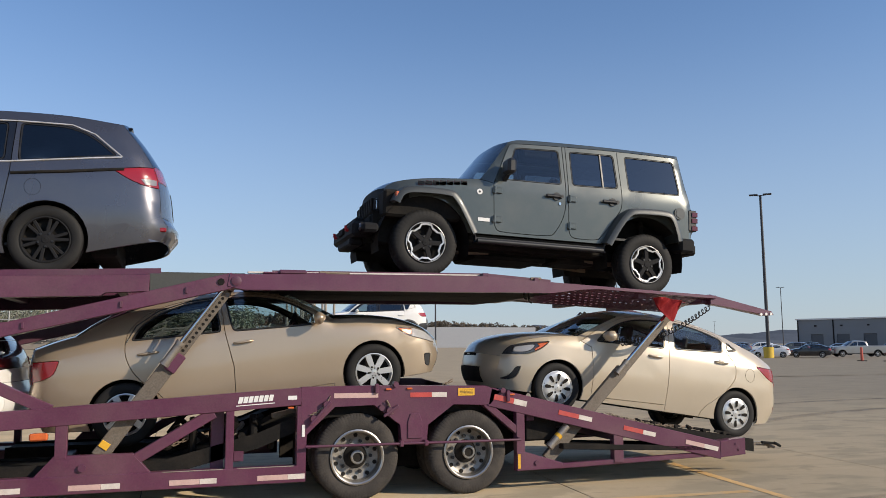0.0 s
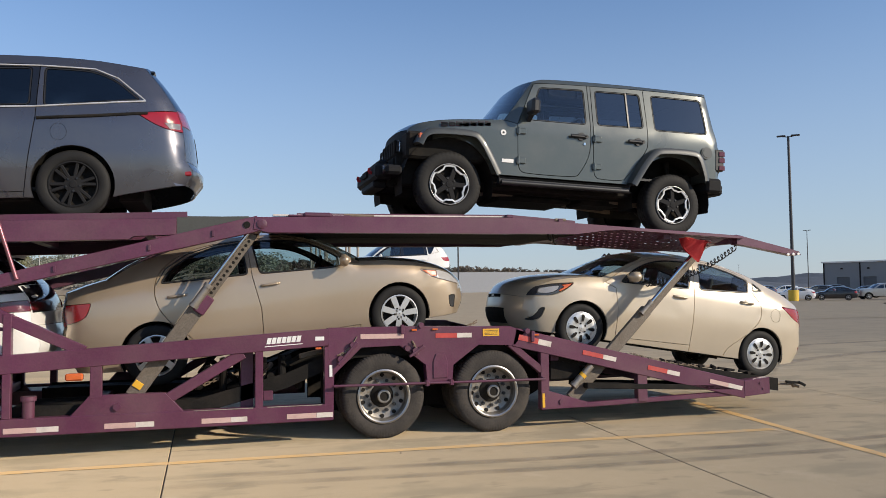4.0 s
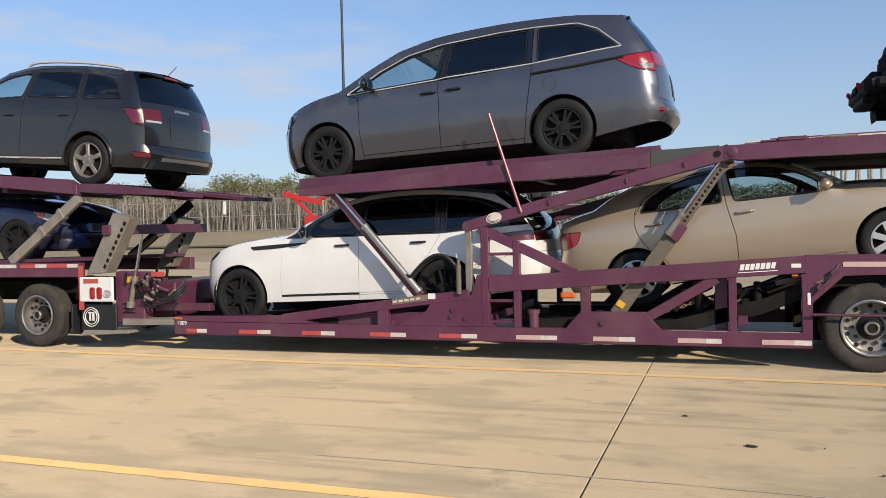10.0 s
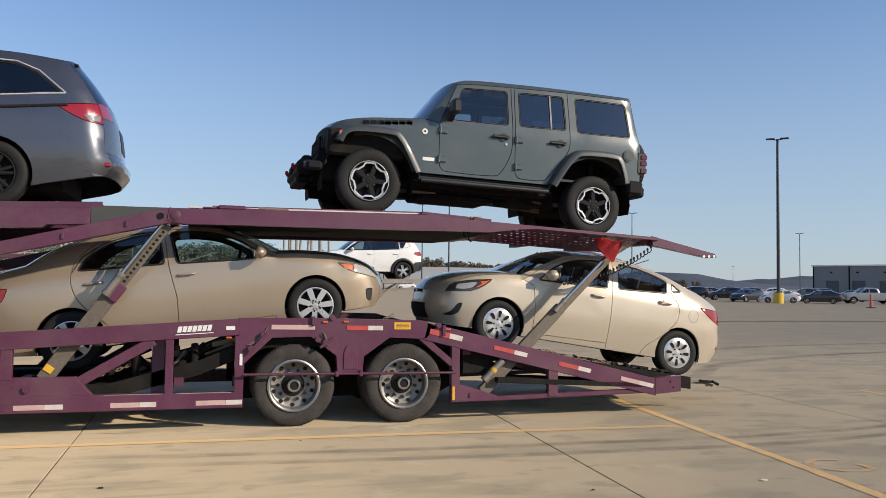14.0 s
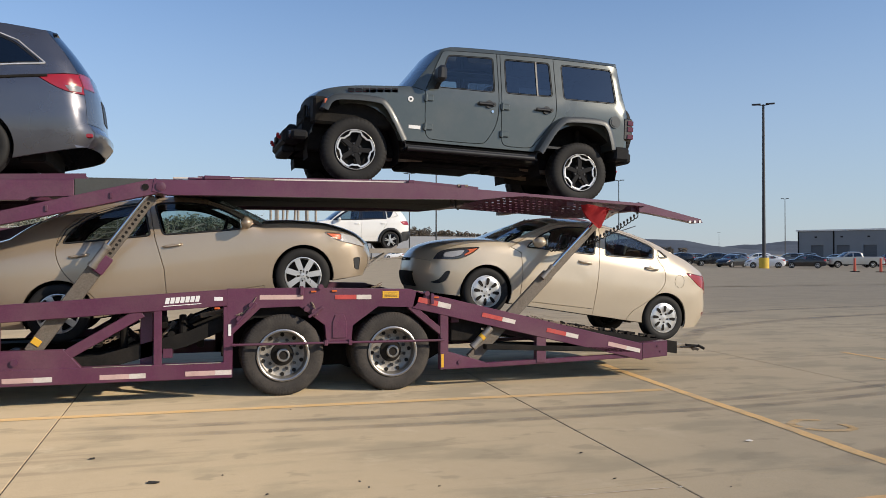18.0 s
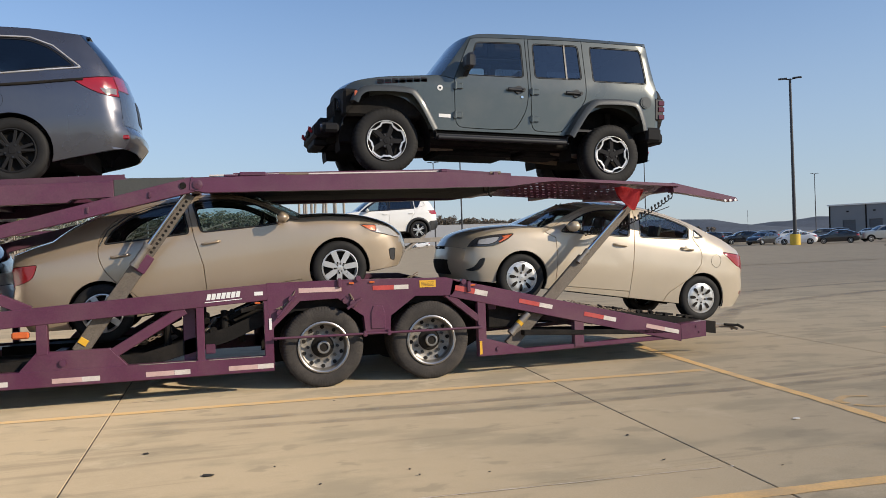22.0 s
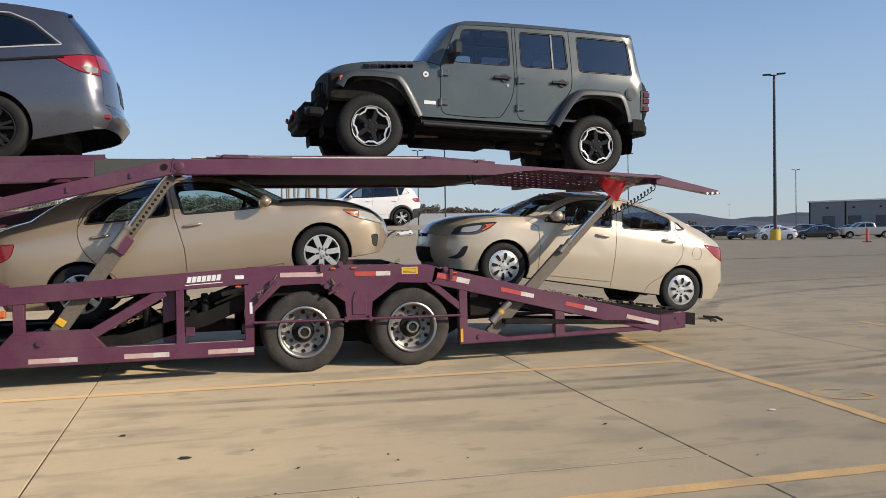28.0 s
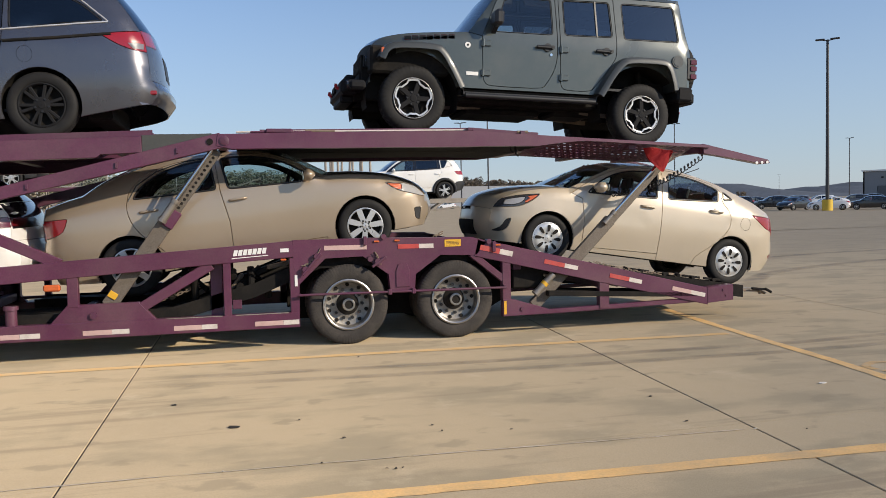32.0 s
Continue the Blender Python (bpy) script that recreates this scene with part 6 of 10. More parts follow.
LOWSUV = dict(
    wb=2.874, R=0.37, arch=0.415, w=1.93, sill=0.27, belt=1.09, tum=0.42, rd=0.05, rr=0.12, taper=(0.13, 0.10), under=0.25, crease=[(0.95, -0.03, 0.012), (0.50, 0.02, -0.010)],
    strips=[("front_bumper", [(-0.56, 0.30), (-0.64, 0.48), (-0.62, 0.70)], "paint"), ("grille", [(-0.62, 0.70), (-0.59, 0.80), (-0.51, 0.90)], "black"), ("hood", [(-0.51, 0.90), (-0.27, 1.005), (-0.05, 1.06), (0.25, 1.10), (0.72, 1.13)], "paint"),
            ("windscreen", [(0.72, 1.13), (1.10, 1.335), (1.48, 1.515)], "glass_dark"), ("roof", [(1.48, 1.515), (2.0, 1.605), (2.7, 1.61), (3.50, 1.50)], "black"),
            ("rear_window", [(3.50, 1.50), (3.70, 1.35), (3.87, 1.18)], "glass_dark"), ("tailgate", [(3.87, 1.18), (3.97, 1.02), (3.99, 0.78)], "paint"), ("rear_bumper", [(3.99, 0.78), (4.06, 0.58), (3.96, 0.35)], "paint")],
    nodes=[(0, -0.12, 2.6), (0.0, -0.18, 2.6), (0.02, -0.18, 2.6), (0.05, -0.10, 2.4), (0.06, -0.05, 2.4), (0.05, 0.05, 2.4), (0.03, 0.10, 2.6), (0, 0.12, 2.8), (0, 0.10, 2.8)],
    seams=[[(0.8, 1.13), (1.14, 1.325), (1.5, 1.465), (2, 1.555), (2.7, 1.555), (3.436, 1.46), (3.83, 1.225), (4.19, 1.019)], [(0.8, 1.13), (0.69, 1.085), (0.64, 0.6), (0.62, 0.1)], [(1.82, 1.545), (1.78, 1.095), (1.73, 0.1)], [(2.85, 1.545), (2.86, 1.042), (2.7, 0.812), (2.4, 0.5), (2.34, 0.1)], [(0.62, 0.37), (2.42, 0.37)], [(0.62, 0.345), (2.42, 0.345)], [(-1, 0.55), (-0.6, 0.55), (-0.4, 0.55)], [(4.39, 0.789), (3.89, 0.812), (3.259, 0.62)], [(0.69, 1.1), (1.6, 1.08), (2.86, 1.054), (4.29, 1.13)]],
    wins=[("window", [(0.98, 1.11), (1.2, 1.3), (1.52, 1.43), (1.78, 1.485), (1.76, 1.09)], "glass_dark", "door_frame"), ("window#2", [(1.85, 1.49), (2.1, 1.52), (2.8, 1.515), (2.8, 1.07), (1.83, 1.09)], "glass_dark", "door_frame#2"), ("window#3", [(2.92, 1.5), (3.377, 1.42), (3.648, 1.265), (3.672, 1.135), (2.92, 1.075)], "glass_dark", None)],
    cuts=[[(3.46, 1.002), (4.39, 1.065), (4.39, 0.927), (3.554, 0.915)], [(-0.75, 0.881), (-0.42, 0.962), (-0.3, 0.973), (-0.42, 0.881), (-0.75, 0.789)], [(0.2, 1.013), (0.7, 1.03), (1.06, 1.03), (0.7, 0.979), (0.24, 0.967)], [(2.95, 0.62), (2.95, 0.58), (3.318, 0.62), (3.342, 0.66)]],
    seeds={"front_door": (1.2, 0.7, "paint", None), "rear_door": (2.1, 0.7, "paint", None), "fender": (0.3, 0.869, "paint", None), "quarter_panel": (3.2, 0.869, "paint", None), "sill": (1.2, 0.3, "paint", None), "black_strip": (1.2, 0.357, "gloss_black", None), "door_frame": (0.9, 1.13, "gloss_black", None), "door_frame#2": (1.805, 1.345, "gloss_black", None), "tail_lamp": (3.79, 0.984, "dark_red_lens", None), "headlamp": (-0.46, 0.892, "black", None), "fender_vent": (0.5, 1.002, "black", None), "door_vent": (0.8, 1.013, "black", None), "bumper_corner": (-0.5, 0.4, "paint", None), "rear_bumper_corner": (3.89, 0.6, "paint", None), "roof_rail": (2.3, 1.585, "gloss_black", None), "rear_pillar": (3.766, 1.165, "gloss_black", None)},
    handles=[(1.54, 0.965, "front_door"), (2.57, 0.955, "rear_door")], mirror=(1.10, 1.165, "gloss_black", "front_door", (0.16, 0.22, 0.16)), handle_mat="black",
    patches=[("headlamp", 1, 0.35, 0.95, 0.66, 0.98, "clear_lens"), ("tail_lamp", 6, 0.38, 0.58, 0.62, 0.99, "dark_red_lens", 0.012), ("tailgate_band", 6, 0.02, 0.64, -0.97, 0.97, "gloss_black")],
    interior=(((1.35, 0.4), (2.3, 0.45)), 0.95, 1.18),
)


# ---- off-roader ----
TRAILCAR = dict(
    wb=2.947, R=0.415, arch=0.55, w=1.62, sill=0.565, belt=1.20, tum=0.20, rd=0.03, rr=0.05, taper=(0.22, 0.015), under=0.42, rubber=0.014, nose=0.0, tail=0.0,
    strips=[("grille", [(-0.47, 0.62), (-0.49, 0.88), (-0.46, 1.05)], "bumper_black"), ("hood", [(-0.46, 1.05), (-0.36, 1.125), (-0.02, 1.18), (0.68, 1.245)], "paint"), ("windscreen", [(0.68, 1.245), (0.87, 1.50), (1.07, 1.775)], "glass"),
            ("roof", [(1.07, 1.775), (1.3, 1.825), (2.3, 1.862), (3.52, 1.87)], "gloss_black"), ("tailgate", [(3.52, 1.87), (3.58, 1.45), (3.64, 1.12), (3.64, 0.58)], "paint")],
    nodes=[(0, -0.04, 3), (0.03, -0.06, 2.6), (0.04, -0.07, 2.6), (0.03, -0.06, 2.6), (0.02, 0.03, 2.6), (0, 0.03, 3)],
    seams=[[(0.62, 1.25), (0.84, 1.20)], [(0.84, 1.20), (0.855, 0.72), (0.88, 0.64), (0.95, 0.61), (1.58, 0.61), (1.66, 0.65), (1.80, 0.90), (1.805, 1.20), (1.79, 1.79)], [(0.84, 1.20), (1.06, 1.72), (1.10, 1.755), (1.79, 1.79), (2.57, 1.82), (3.8, 1.825)],
           [(1.835, 1.792), (1.845, 0.72), (1.87, 0.64), (1.92, 0.61), (2.24, 0.61), (2.30, 0.66), (2.57, 1.00), (2.60, 1.12), (2.575, 1.82)], [(2.60, 1.165), (3.8, 1.165)], [(0.30, 0.90), (0.60, 0.40)]],
    wins=[("window", [(1.00, 1.265), (1.145, 1.70), (1.74, 1.73), (1.75, 1.275)], "glass", "front_door"), ("window#2", [(1.89, 1.735), (2.52, 1.755), (2.545, 1.30), (1.90, 1.28)], "glass_mid", "rear_door"),
          ("window#4", [(2.68, 1.755), (3.42, 1.765), (3.47, 1.30), (2.70, 1.285)], "glass_mid", "hardtop")],
    seeds={"front_door": (1.3, 0.9, "paint", None), "rear_door": (2.1, 0.9, "paint", None), "fender": (0.6, 0.95, "paint", None), "hardtop": (3.0, 1.22, "paint", None), "quarter_panel": (3.3, 1.0, "paint", None)},
    interior=(((1.20, 0.4), (2.05, 0.45)), 0.80, 1.30),
)


def off_roader(m):
    W = wheel_meshes("w_offroad", 0.392, 0.232, 0.26, M["bumper_black"], "thick", 5, M["bumper_black"], 44)
    # bright five-sided frame on the black rim
    car = make_car(TRAILCAR, "off_road_suv", "grey-green four-door off-road SUV on the upper rear deck", "car", m, M["trailcar"], W)
    ob = car.ob
    FG = M["fender_grey"]

    def add(name, fn, material, parent=ob, label="", sm=35):
        bm = bmesh.new()
        fn(bm)
        return part(name, bm, material, parent, label, sm)

    def flare(pts, s):
        bm = bmesh.new()
        prof = [(0.56, 0.0), (0.86, 0.004), (0.925, -0.012), (0.945, -0.04), (0.945, -0.085), (0.925, -0.085), (0.922, -0.045), (0.56, -0.03)]
        prev = None
        n = len(pts)
        for i, (x, z) in enumerate(pts):
            a, b = Vector(pts[max(0, i - 1)]), Vector(pts[min(n - 1, i + 1)])
            d = (b - a).normalized()
            up = Vector((-d.y, d.x))
            ring = [bm.verts.new((x + up.x * h, s * y, z + up.y * h)) for y, h in prof]
            if prev:
                for k in range(len(ring)):
                    bm.faces.new((prev[k], prev[(k + 1) % len(ring)], ring[(k + 1) % len(ring)], ring[k]))
            else:
                bm.faces.new(ring)
            prev = ring
        bm.faces.new(prev[::-1])
        part("fender_flare", bm, FG, ob, "dark painted plastic fender flare", 40)

    def decal(name, x0, x1, z0, z1, s, material, out):
        """A thin film that follows the body's side."""
        bm = bmesh.new()
        g = [[bm.verts.new(car.on_side(x0 + (x1 - x0) * i / 2, z0 + (z1 - z0) * k / 3, s, out)) for i in range(3)] for k in range(4)]
        for k in range(3):
            for i in range(2):
                bm.faces.new((g[k][i], g[k][i + 1], g[k + 1][i + 1], g[k + 1][i]))
        bmesh.ops.solidify(bm, geom=bm.faces[:], thickness=0.001)
        part(name, bm, M[material], ob)

    for s in (-1, 1):
        flare([(p.x, p.z) for p in spline([(-0.43, 0, 0.86), (-0.36, 0, 0.985), (-0.20, 0, 1.05), (0.24, 0, 1.055), (0.38, 0, 0.98), (0.50, 0, 0.80), (0.62, 0, 0.58)], 4)], s)
        flare([(p.x, p.z) for p in spline([(2.30, 0, 0.58), (2.46, 0, 0.84), (2.60, 0, 1.0), (2.76, 0, 1.055), (3.18, 0, 1.06), (3.32, 0, 0.98), (3.40, 0, 0.78), (3.42, 0, 0.68)], 4)], s)
        add("rock_rail", lambda bm: (box(bm, (0.60, s * 0.74 - 0.06, 0.47), (2.32, s * 0.74 + 0.10 * s + 0.06 * 0, 0.545), 0.02), rod(bm, (0.62, s * 0.88, 0.475), (2.28, s * 0.88, 0.475), 0.032, 12)), M["black"])
        add("frame_rail", lambda bm: box(bm, (-0.65, s * 0.42 - 0.05, 0.40), (3.45, s * 0.42 + 0.05, 0.52), 0.01), M["matte_black"])
        for x in (0.0, 2.947):
            add("shock_absorber", lambda bm: (rod(bm, (x + 0.12, s * 0.52, 0.36), (x + 0.10, s * 0.50, 0.95), 0.035, 10), rod(bm, (x - 0.05, s * 0.45, 0.42), (x - 0.05, s * 0.45, 0.75), 0.065, 12)), M["matte_black"])
        add("control_arm", lambda bm: beam(bm, (0.02, s * 0.45, 0.36), (0.95, s * 0.38, 0.42), 0.05, 0.07), M["rust"])
        add("control_arm", lambda bm: beam(bm, (2.9, s * 0.45, 0.36), (2.1, s * 0.38, 0.42), 0.05, 0.07), M["rust"])
        dr = car.made.get(("front_door", s), ob)
        rd_ = car.made.get(("rear_door", s), ob)
        for x, z, par in ((0.87, 1.115, dr), (0.87, 0.76, dr), (1.87, 1.10, rd_), (1.87, 0.76, rd_)):
            p = car.on_side(x, z, s, 0.008)
            add("door_hinge", lambda bm: (box(bm, (p.x - 0.045, p.y - 0.016, p.z - 0.036), (p.x + 0.075, p.y + 0.016, p.z + 0.036), 0.008), rod(bm, (p.x - 0.02, p.y + s * 0.012, p.z - 0.045), (p.x - 0.02, p.y + s * 0.012, p.z + 0.045), 0.016, 8)), M["trailcar"], par)
        for x, par in ((1.64, dr), (2.42, rd_)):
            p = car.on_side(x, 1.115, s, 0.03)
            add("door_handle", lambda bm: (box(bm, (p.x - 0.12, p.y - 0.014, p.z - 0.02), (p.x + 0.10, p.y + 0.014, p.z + 0.02), 0.012), rod(bm, (p.x + 0.03, p.y - s * 0.035, p.z), (p.x + 0.03, p.y - s * 0.01, p.z), 0.05, 16), rod(bm, (p.x + 0.09, p.y - s * 0.03, p.z), (p.x + 0.09, p.y + s * 0.014, p.z), 0.024, 12)), M["black"], par)
        p = car.on_side(1.72, 1.03, s, 0.004)
        add("door_lock", lambda bm: rod(bm, p, p + Vector((0, s * 0.006, 0)), 0.017, 14), M["chrome"], dr)
        p = car.on_side(0.99, 1.30, s, 0.13)
        add("mirror", lambda bm: (box(bm, (p.x - 0.055, p.y - 0.11, p.z), (p.x + 0.06, p.y + 0.11, p.z + 0.19), 0.035), beam(bm, (p.x - 0.01, s * 0.76, p.z - 0.06), (p.x, p.y - s * 0.03, p.z + 0.03), 0.06, 0.05)), M["black"], dr, "square black mirror")
        p = car.on_side(0.66, 1.08, s, 0.003)
        add("round_badge", lambda bm: rod(bm, p, p + Vector((0, s * 0.005, 0)), 0.035, 20), M["white"])
        p = car.on_side(0.66, 1.08, s, 0.009)
        add("round_badge", lambda bm: rod(bm, p, p + Vector((0, s * 0.002, 0)), 0.013, 12), M["black"])
        p = car.on_side(0.72, 0.745, s, 0.004)
        add("fender_badge", lambda bm: box(bm, (p.x - 0.075, p.y - 0.003, p.z - 0.022), (p.x + 0.075, p.y + 0.003, p.z + 0.022), 0.002), M["white"])
        # dark lettering bars on the hood's side
        for k in range(7):
            x = -0.10 + 0.088 * k
            z = 1.130 + 0.095 * (x + 0.10)
            decal("hood_lettering", x - 0.004, x + 0.066, z - 0.034, z + 0.008, s, "black", 0.008)
            decal("hood_lettering_edge", x - 0.006, x + 0.068, z - 0.038, z + 0.011, s, "dark_red_lens", 0.006)
        add("turn_signal", lambda bm: box(bm, (-0.40, s * 0.90 - 0.03, 0.89), (-0.32, s * 0.90 + 0.04, 0.965), 0.01), M["amber_lens"])
        add("tail_lamp", lambda bm: box(bm, (3.58, s * 0.72 - 0.085, 0.84), (3.71, s * 0.72 + 0.085, 1.12), 0.012), M["black"])
        for z in (0.88, 0.98, 1.06):
            add("tail_lamp_lens", lambda bm: box(bm, (3.63, s * 0.81 - 0.006, z - 0.03), (3.715, s * 0.81 + 0.006, z + 0.03), 0.003), M["dark_red_lens"])
        p = car.on_side(3.44, 1.055, s, 0.0)
        if s < 0:
            add("fuel_cap", lambda bm: (rod(bm, p, p + Vector((0, s * 0.018, 0)), 0.078, 24), rod(bm, p, p + Vector((0, s * 0.024, 0)), 0.058, 20)), M["fender_grey"])
        add("headlamp", lambda bm: rod(bm, (-0.46, s * 0.42, 0.87), (-0.52, s * 0.42, 0.87), 0.085, 24), M["lamp_dark"])
        add("tow_hook", lambda bm: rod(bm, (3.62, s * 0.34, 0.49), (3.75, s * 0.34, 0.47), 0.022, 8), M["red_flag"])
        add("fog_lamp", lambda bm: rod(bm, (-0.74, s * 0.68, 0.55), (-0.765, s * 0.68, 0.55), 0.045, 18), M["lamp_dark"])
        # black inner wings over the wheels
        add("inner_wing", lambda bm: box(bm, (-0.50, s * 0.60 - 0.16, 0.70), (0.45, s * 0.60 + 0.16, 1.02), 0.03), M["matte_black"])
    for k in range(7):
        y = -0.30 + 0.10 * k
        add("grille_slot", lambda bm: box(bm, (-0.555, y - 0.032, 0.70), (-0.525, y + 0.032, 0.98), 0.012), M["matte_black"])
    add("front_bumper", lambda bm: (box(bm, (-0.82, -0.60, 0.46), (-0.60, 0.60, 0.64), 0.035), box(bm, (-0.74, -0.80, 0.49), (-0.55, 0.80, 0.60), 0.03), box(bm, (-0.80, -0.38, 0.38), (-0.64, 0.38, 0.47), 0.02)), M["bumper_black"], ob, "black steel front bumper")
    add("bumper_bar", lambda bm: box(bm, (-0.74, -0.34, 0.63), (-0.62, 0.34, 0.73), 0.025), M["bumper_black"])
    add("fairlead", lambda bm: box(bm, (-0.845, -0.13, 0.53), (-0.815, 0.13, 0.61), 0.008), M["matte_black"])
    for s in (-1, 1):
        add("front_tow_hook", lambda bm: (rod(bm, (-0.80, s * 0.36, 0.55), (-0.855, s * 0.36, 0.56), 0.020, 8), rod(bm, (-0.855, s * 0.36, 0.56), (-0.85, s * 0.36, 0.605), 0.018, 8)), M["red_flag"])
    add("rear_bumper", lambda bm: (box(bm, (3.56, -0.78, 0.53), (3.72, 0.78, 0.68), 0.03), box(bm, (3.44, -0.84, 0.55), (3.66, 0.84, 0.735), 0.03)), M["bumper_black"])
    add("skid_plate", lambda bm: (box(bm, (0.75, -0.40, 0.33), (1.75, 0.40, 0.40), 0.03), box(bm, (1.9, -0.42, 0.34), (2.45, 0.1, 0.46), 0.03)), M["matte_black"])
    add("exhaust", lambda bm: (rod(bm, (0.9, 0.2, 0.42), (2.6, 0.28, 0.42), 0.035, 10), rod(bm, (2.95, -0.45, 0.55), (2.95, 0.45, 0.55), 0.09, 12)), M["rust"])
    add("drive_shaft", lambda bm: (rod(bm, (0.05, -0.12, 0.44), (1.2, -0.05, 0.48), 0.035, 10), rod(bm, (1.7, 0, 0.48), (2.9, 0, 0.44), 0.04, 10)), M["matte_black"])
    for x in (0, 2.947):
        add("axle_housing", lambda bm: (rod(bm, (x, -0.72, 0.415), (x, 0.72, 0.415), 0.05, 12), bmesh.ops.create_uvsphere(bm, u_segments=14, v_segments=8, radius=0.15, matrix=Matrix.Translation((x, -0.1, 0.415)))), M["matte_black"])
    for s in (-1, 1):
        a_, b_ = car.on_side(2.335, 1.29, s, -0.004), car.on_side(2.325, 1.745, s, -0.004)
        add("window_divider", lambda bm: beam(bm, a_, b_, 0.022, 0.012, 0), M["black"], car.made.get(("rear_door", s), ob))
    sp = Matrix.Translation((3.84, 0, 1.05)) @ Matrix.Rotation(math.pi / 2, 4, "Z")
    hub = share("spare_wheel", W[0][1], ob, sp, "spare tyre on the tailgate")
    for nm, me, *at in W[1:]:
        share(nm, me, hub, at[0] if at else Matrix.Identity(4))
    add("wiper", lambda bm: beam(bm, (0.66, -0.5, 1.24), (0.80, 0.1, 1.40), 0.015, 0.02, 0), M["black"])
    # one bright machined band that zigzags between the spoke ends and the rim
    bm = bmesh.new()
    R0, N = 0.232, 100
    rings = [[], [], [], []]
    for k in range(N):
        th = 2 * math.pi * k / N
        u = (th * 5 / (2 * math.pi)) % 1.0
        f = 1.0 if u < 0.46 else 1 - (u - 0.46) / 0.12 if u < 0.58 else 0.0 if u < 0.88 else (u - 0.88) / 0.12
        ro = R0 * (0.835 + 0.135 * f)
        ri = ro - R0 * (0.090 + 0.02 * math.sin(math.pi * f))
        for ring, r, y in zip(rings, (ro, ri, ro, ri), (-0.134, -0.132, -0.112, -0.112)):
            ring.append(bm.verts.new((r * math.cos(th), y, r * math.sin(th))))
    for a, b in ((0, 1), (2, 0), (1, 3)):
        for k in range(N):
            w = (k + 1) % N
            bm.faces.new((rings[a][k], rings[a][w], rings[b][w], rings[b][k]))
    bmesh.ops.recalc_face_normals(bm, faces=bm.faces)
    me = bpy.data.meshes.new("wheel_face")
    bm.to_mesh(me)
    bm.free()
    me.materials.append(M["silver"])
    bm = bmesh.new()
    lathe(bm, [(R0 * 1.035, -0.118), (R0 * 1.035, -0.130), (R0 * 1.02, -0.136), (R0 * 0.998, -0.134), (R0 * 0.99, -0.118)], 48)
    bmesh.ops.recalc_face_normals(bm, faces=bm.faces)
    lip = bpy.data.meshes.new("rim_lip")
    bm.to_mesh(lip)
    bm.free()
    lip.shade_smooth()
    lip.materials.append(M["silver"])
    for o in list(ob.children):
        if o.name.startswith(("wheel.", "spare_wheel")) or o.name == "wheel":
            share("wheel_face", me, o, Matrix.Rotation(-0.05, 4, "Y"), "bright machined wheel face")
            share("rim_lip", lip, o, Matrix.Identity(4))
    # the body sits nose-down on its springs
    rake = Matrix.Rotation(radians(-1.1), 4, "Y")
    for o in list(ob.children):
        if not (o.name.startswith("wheel.") or o.name == "wheel"):
            o.matrix_basis = rake @ o.matrix_basis
    return car


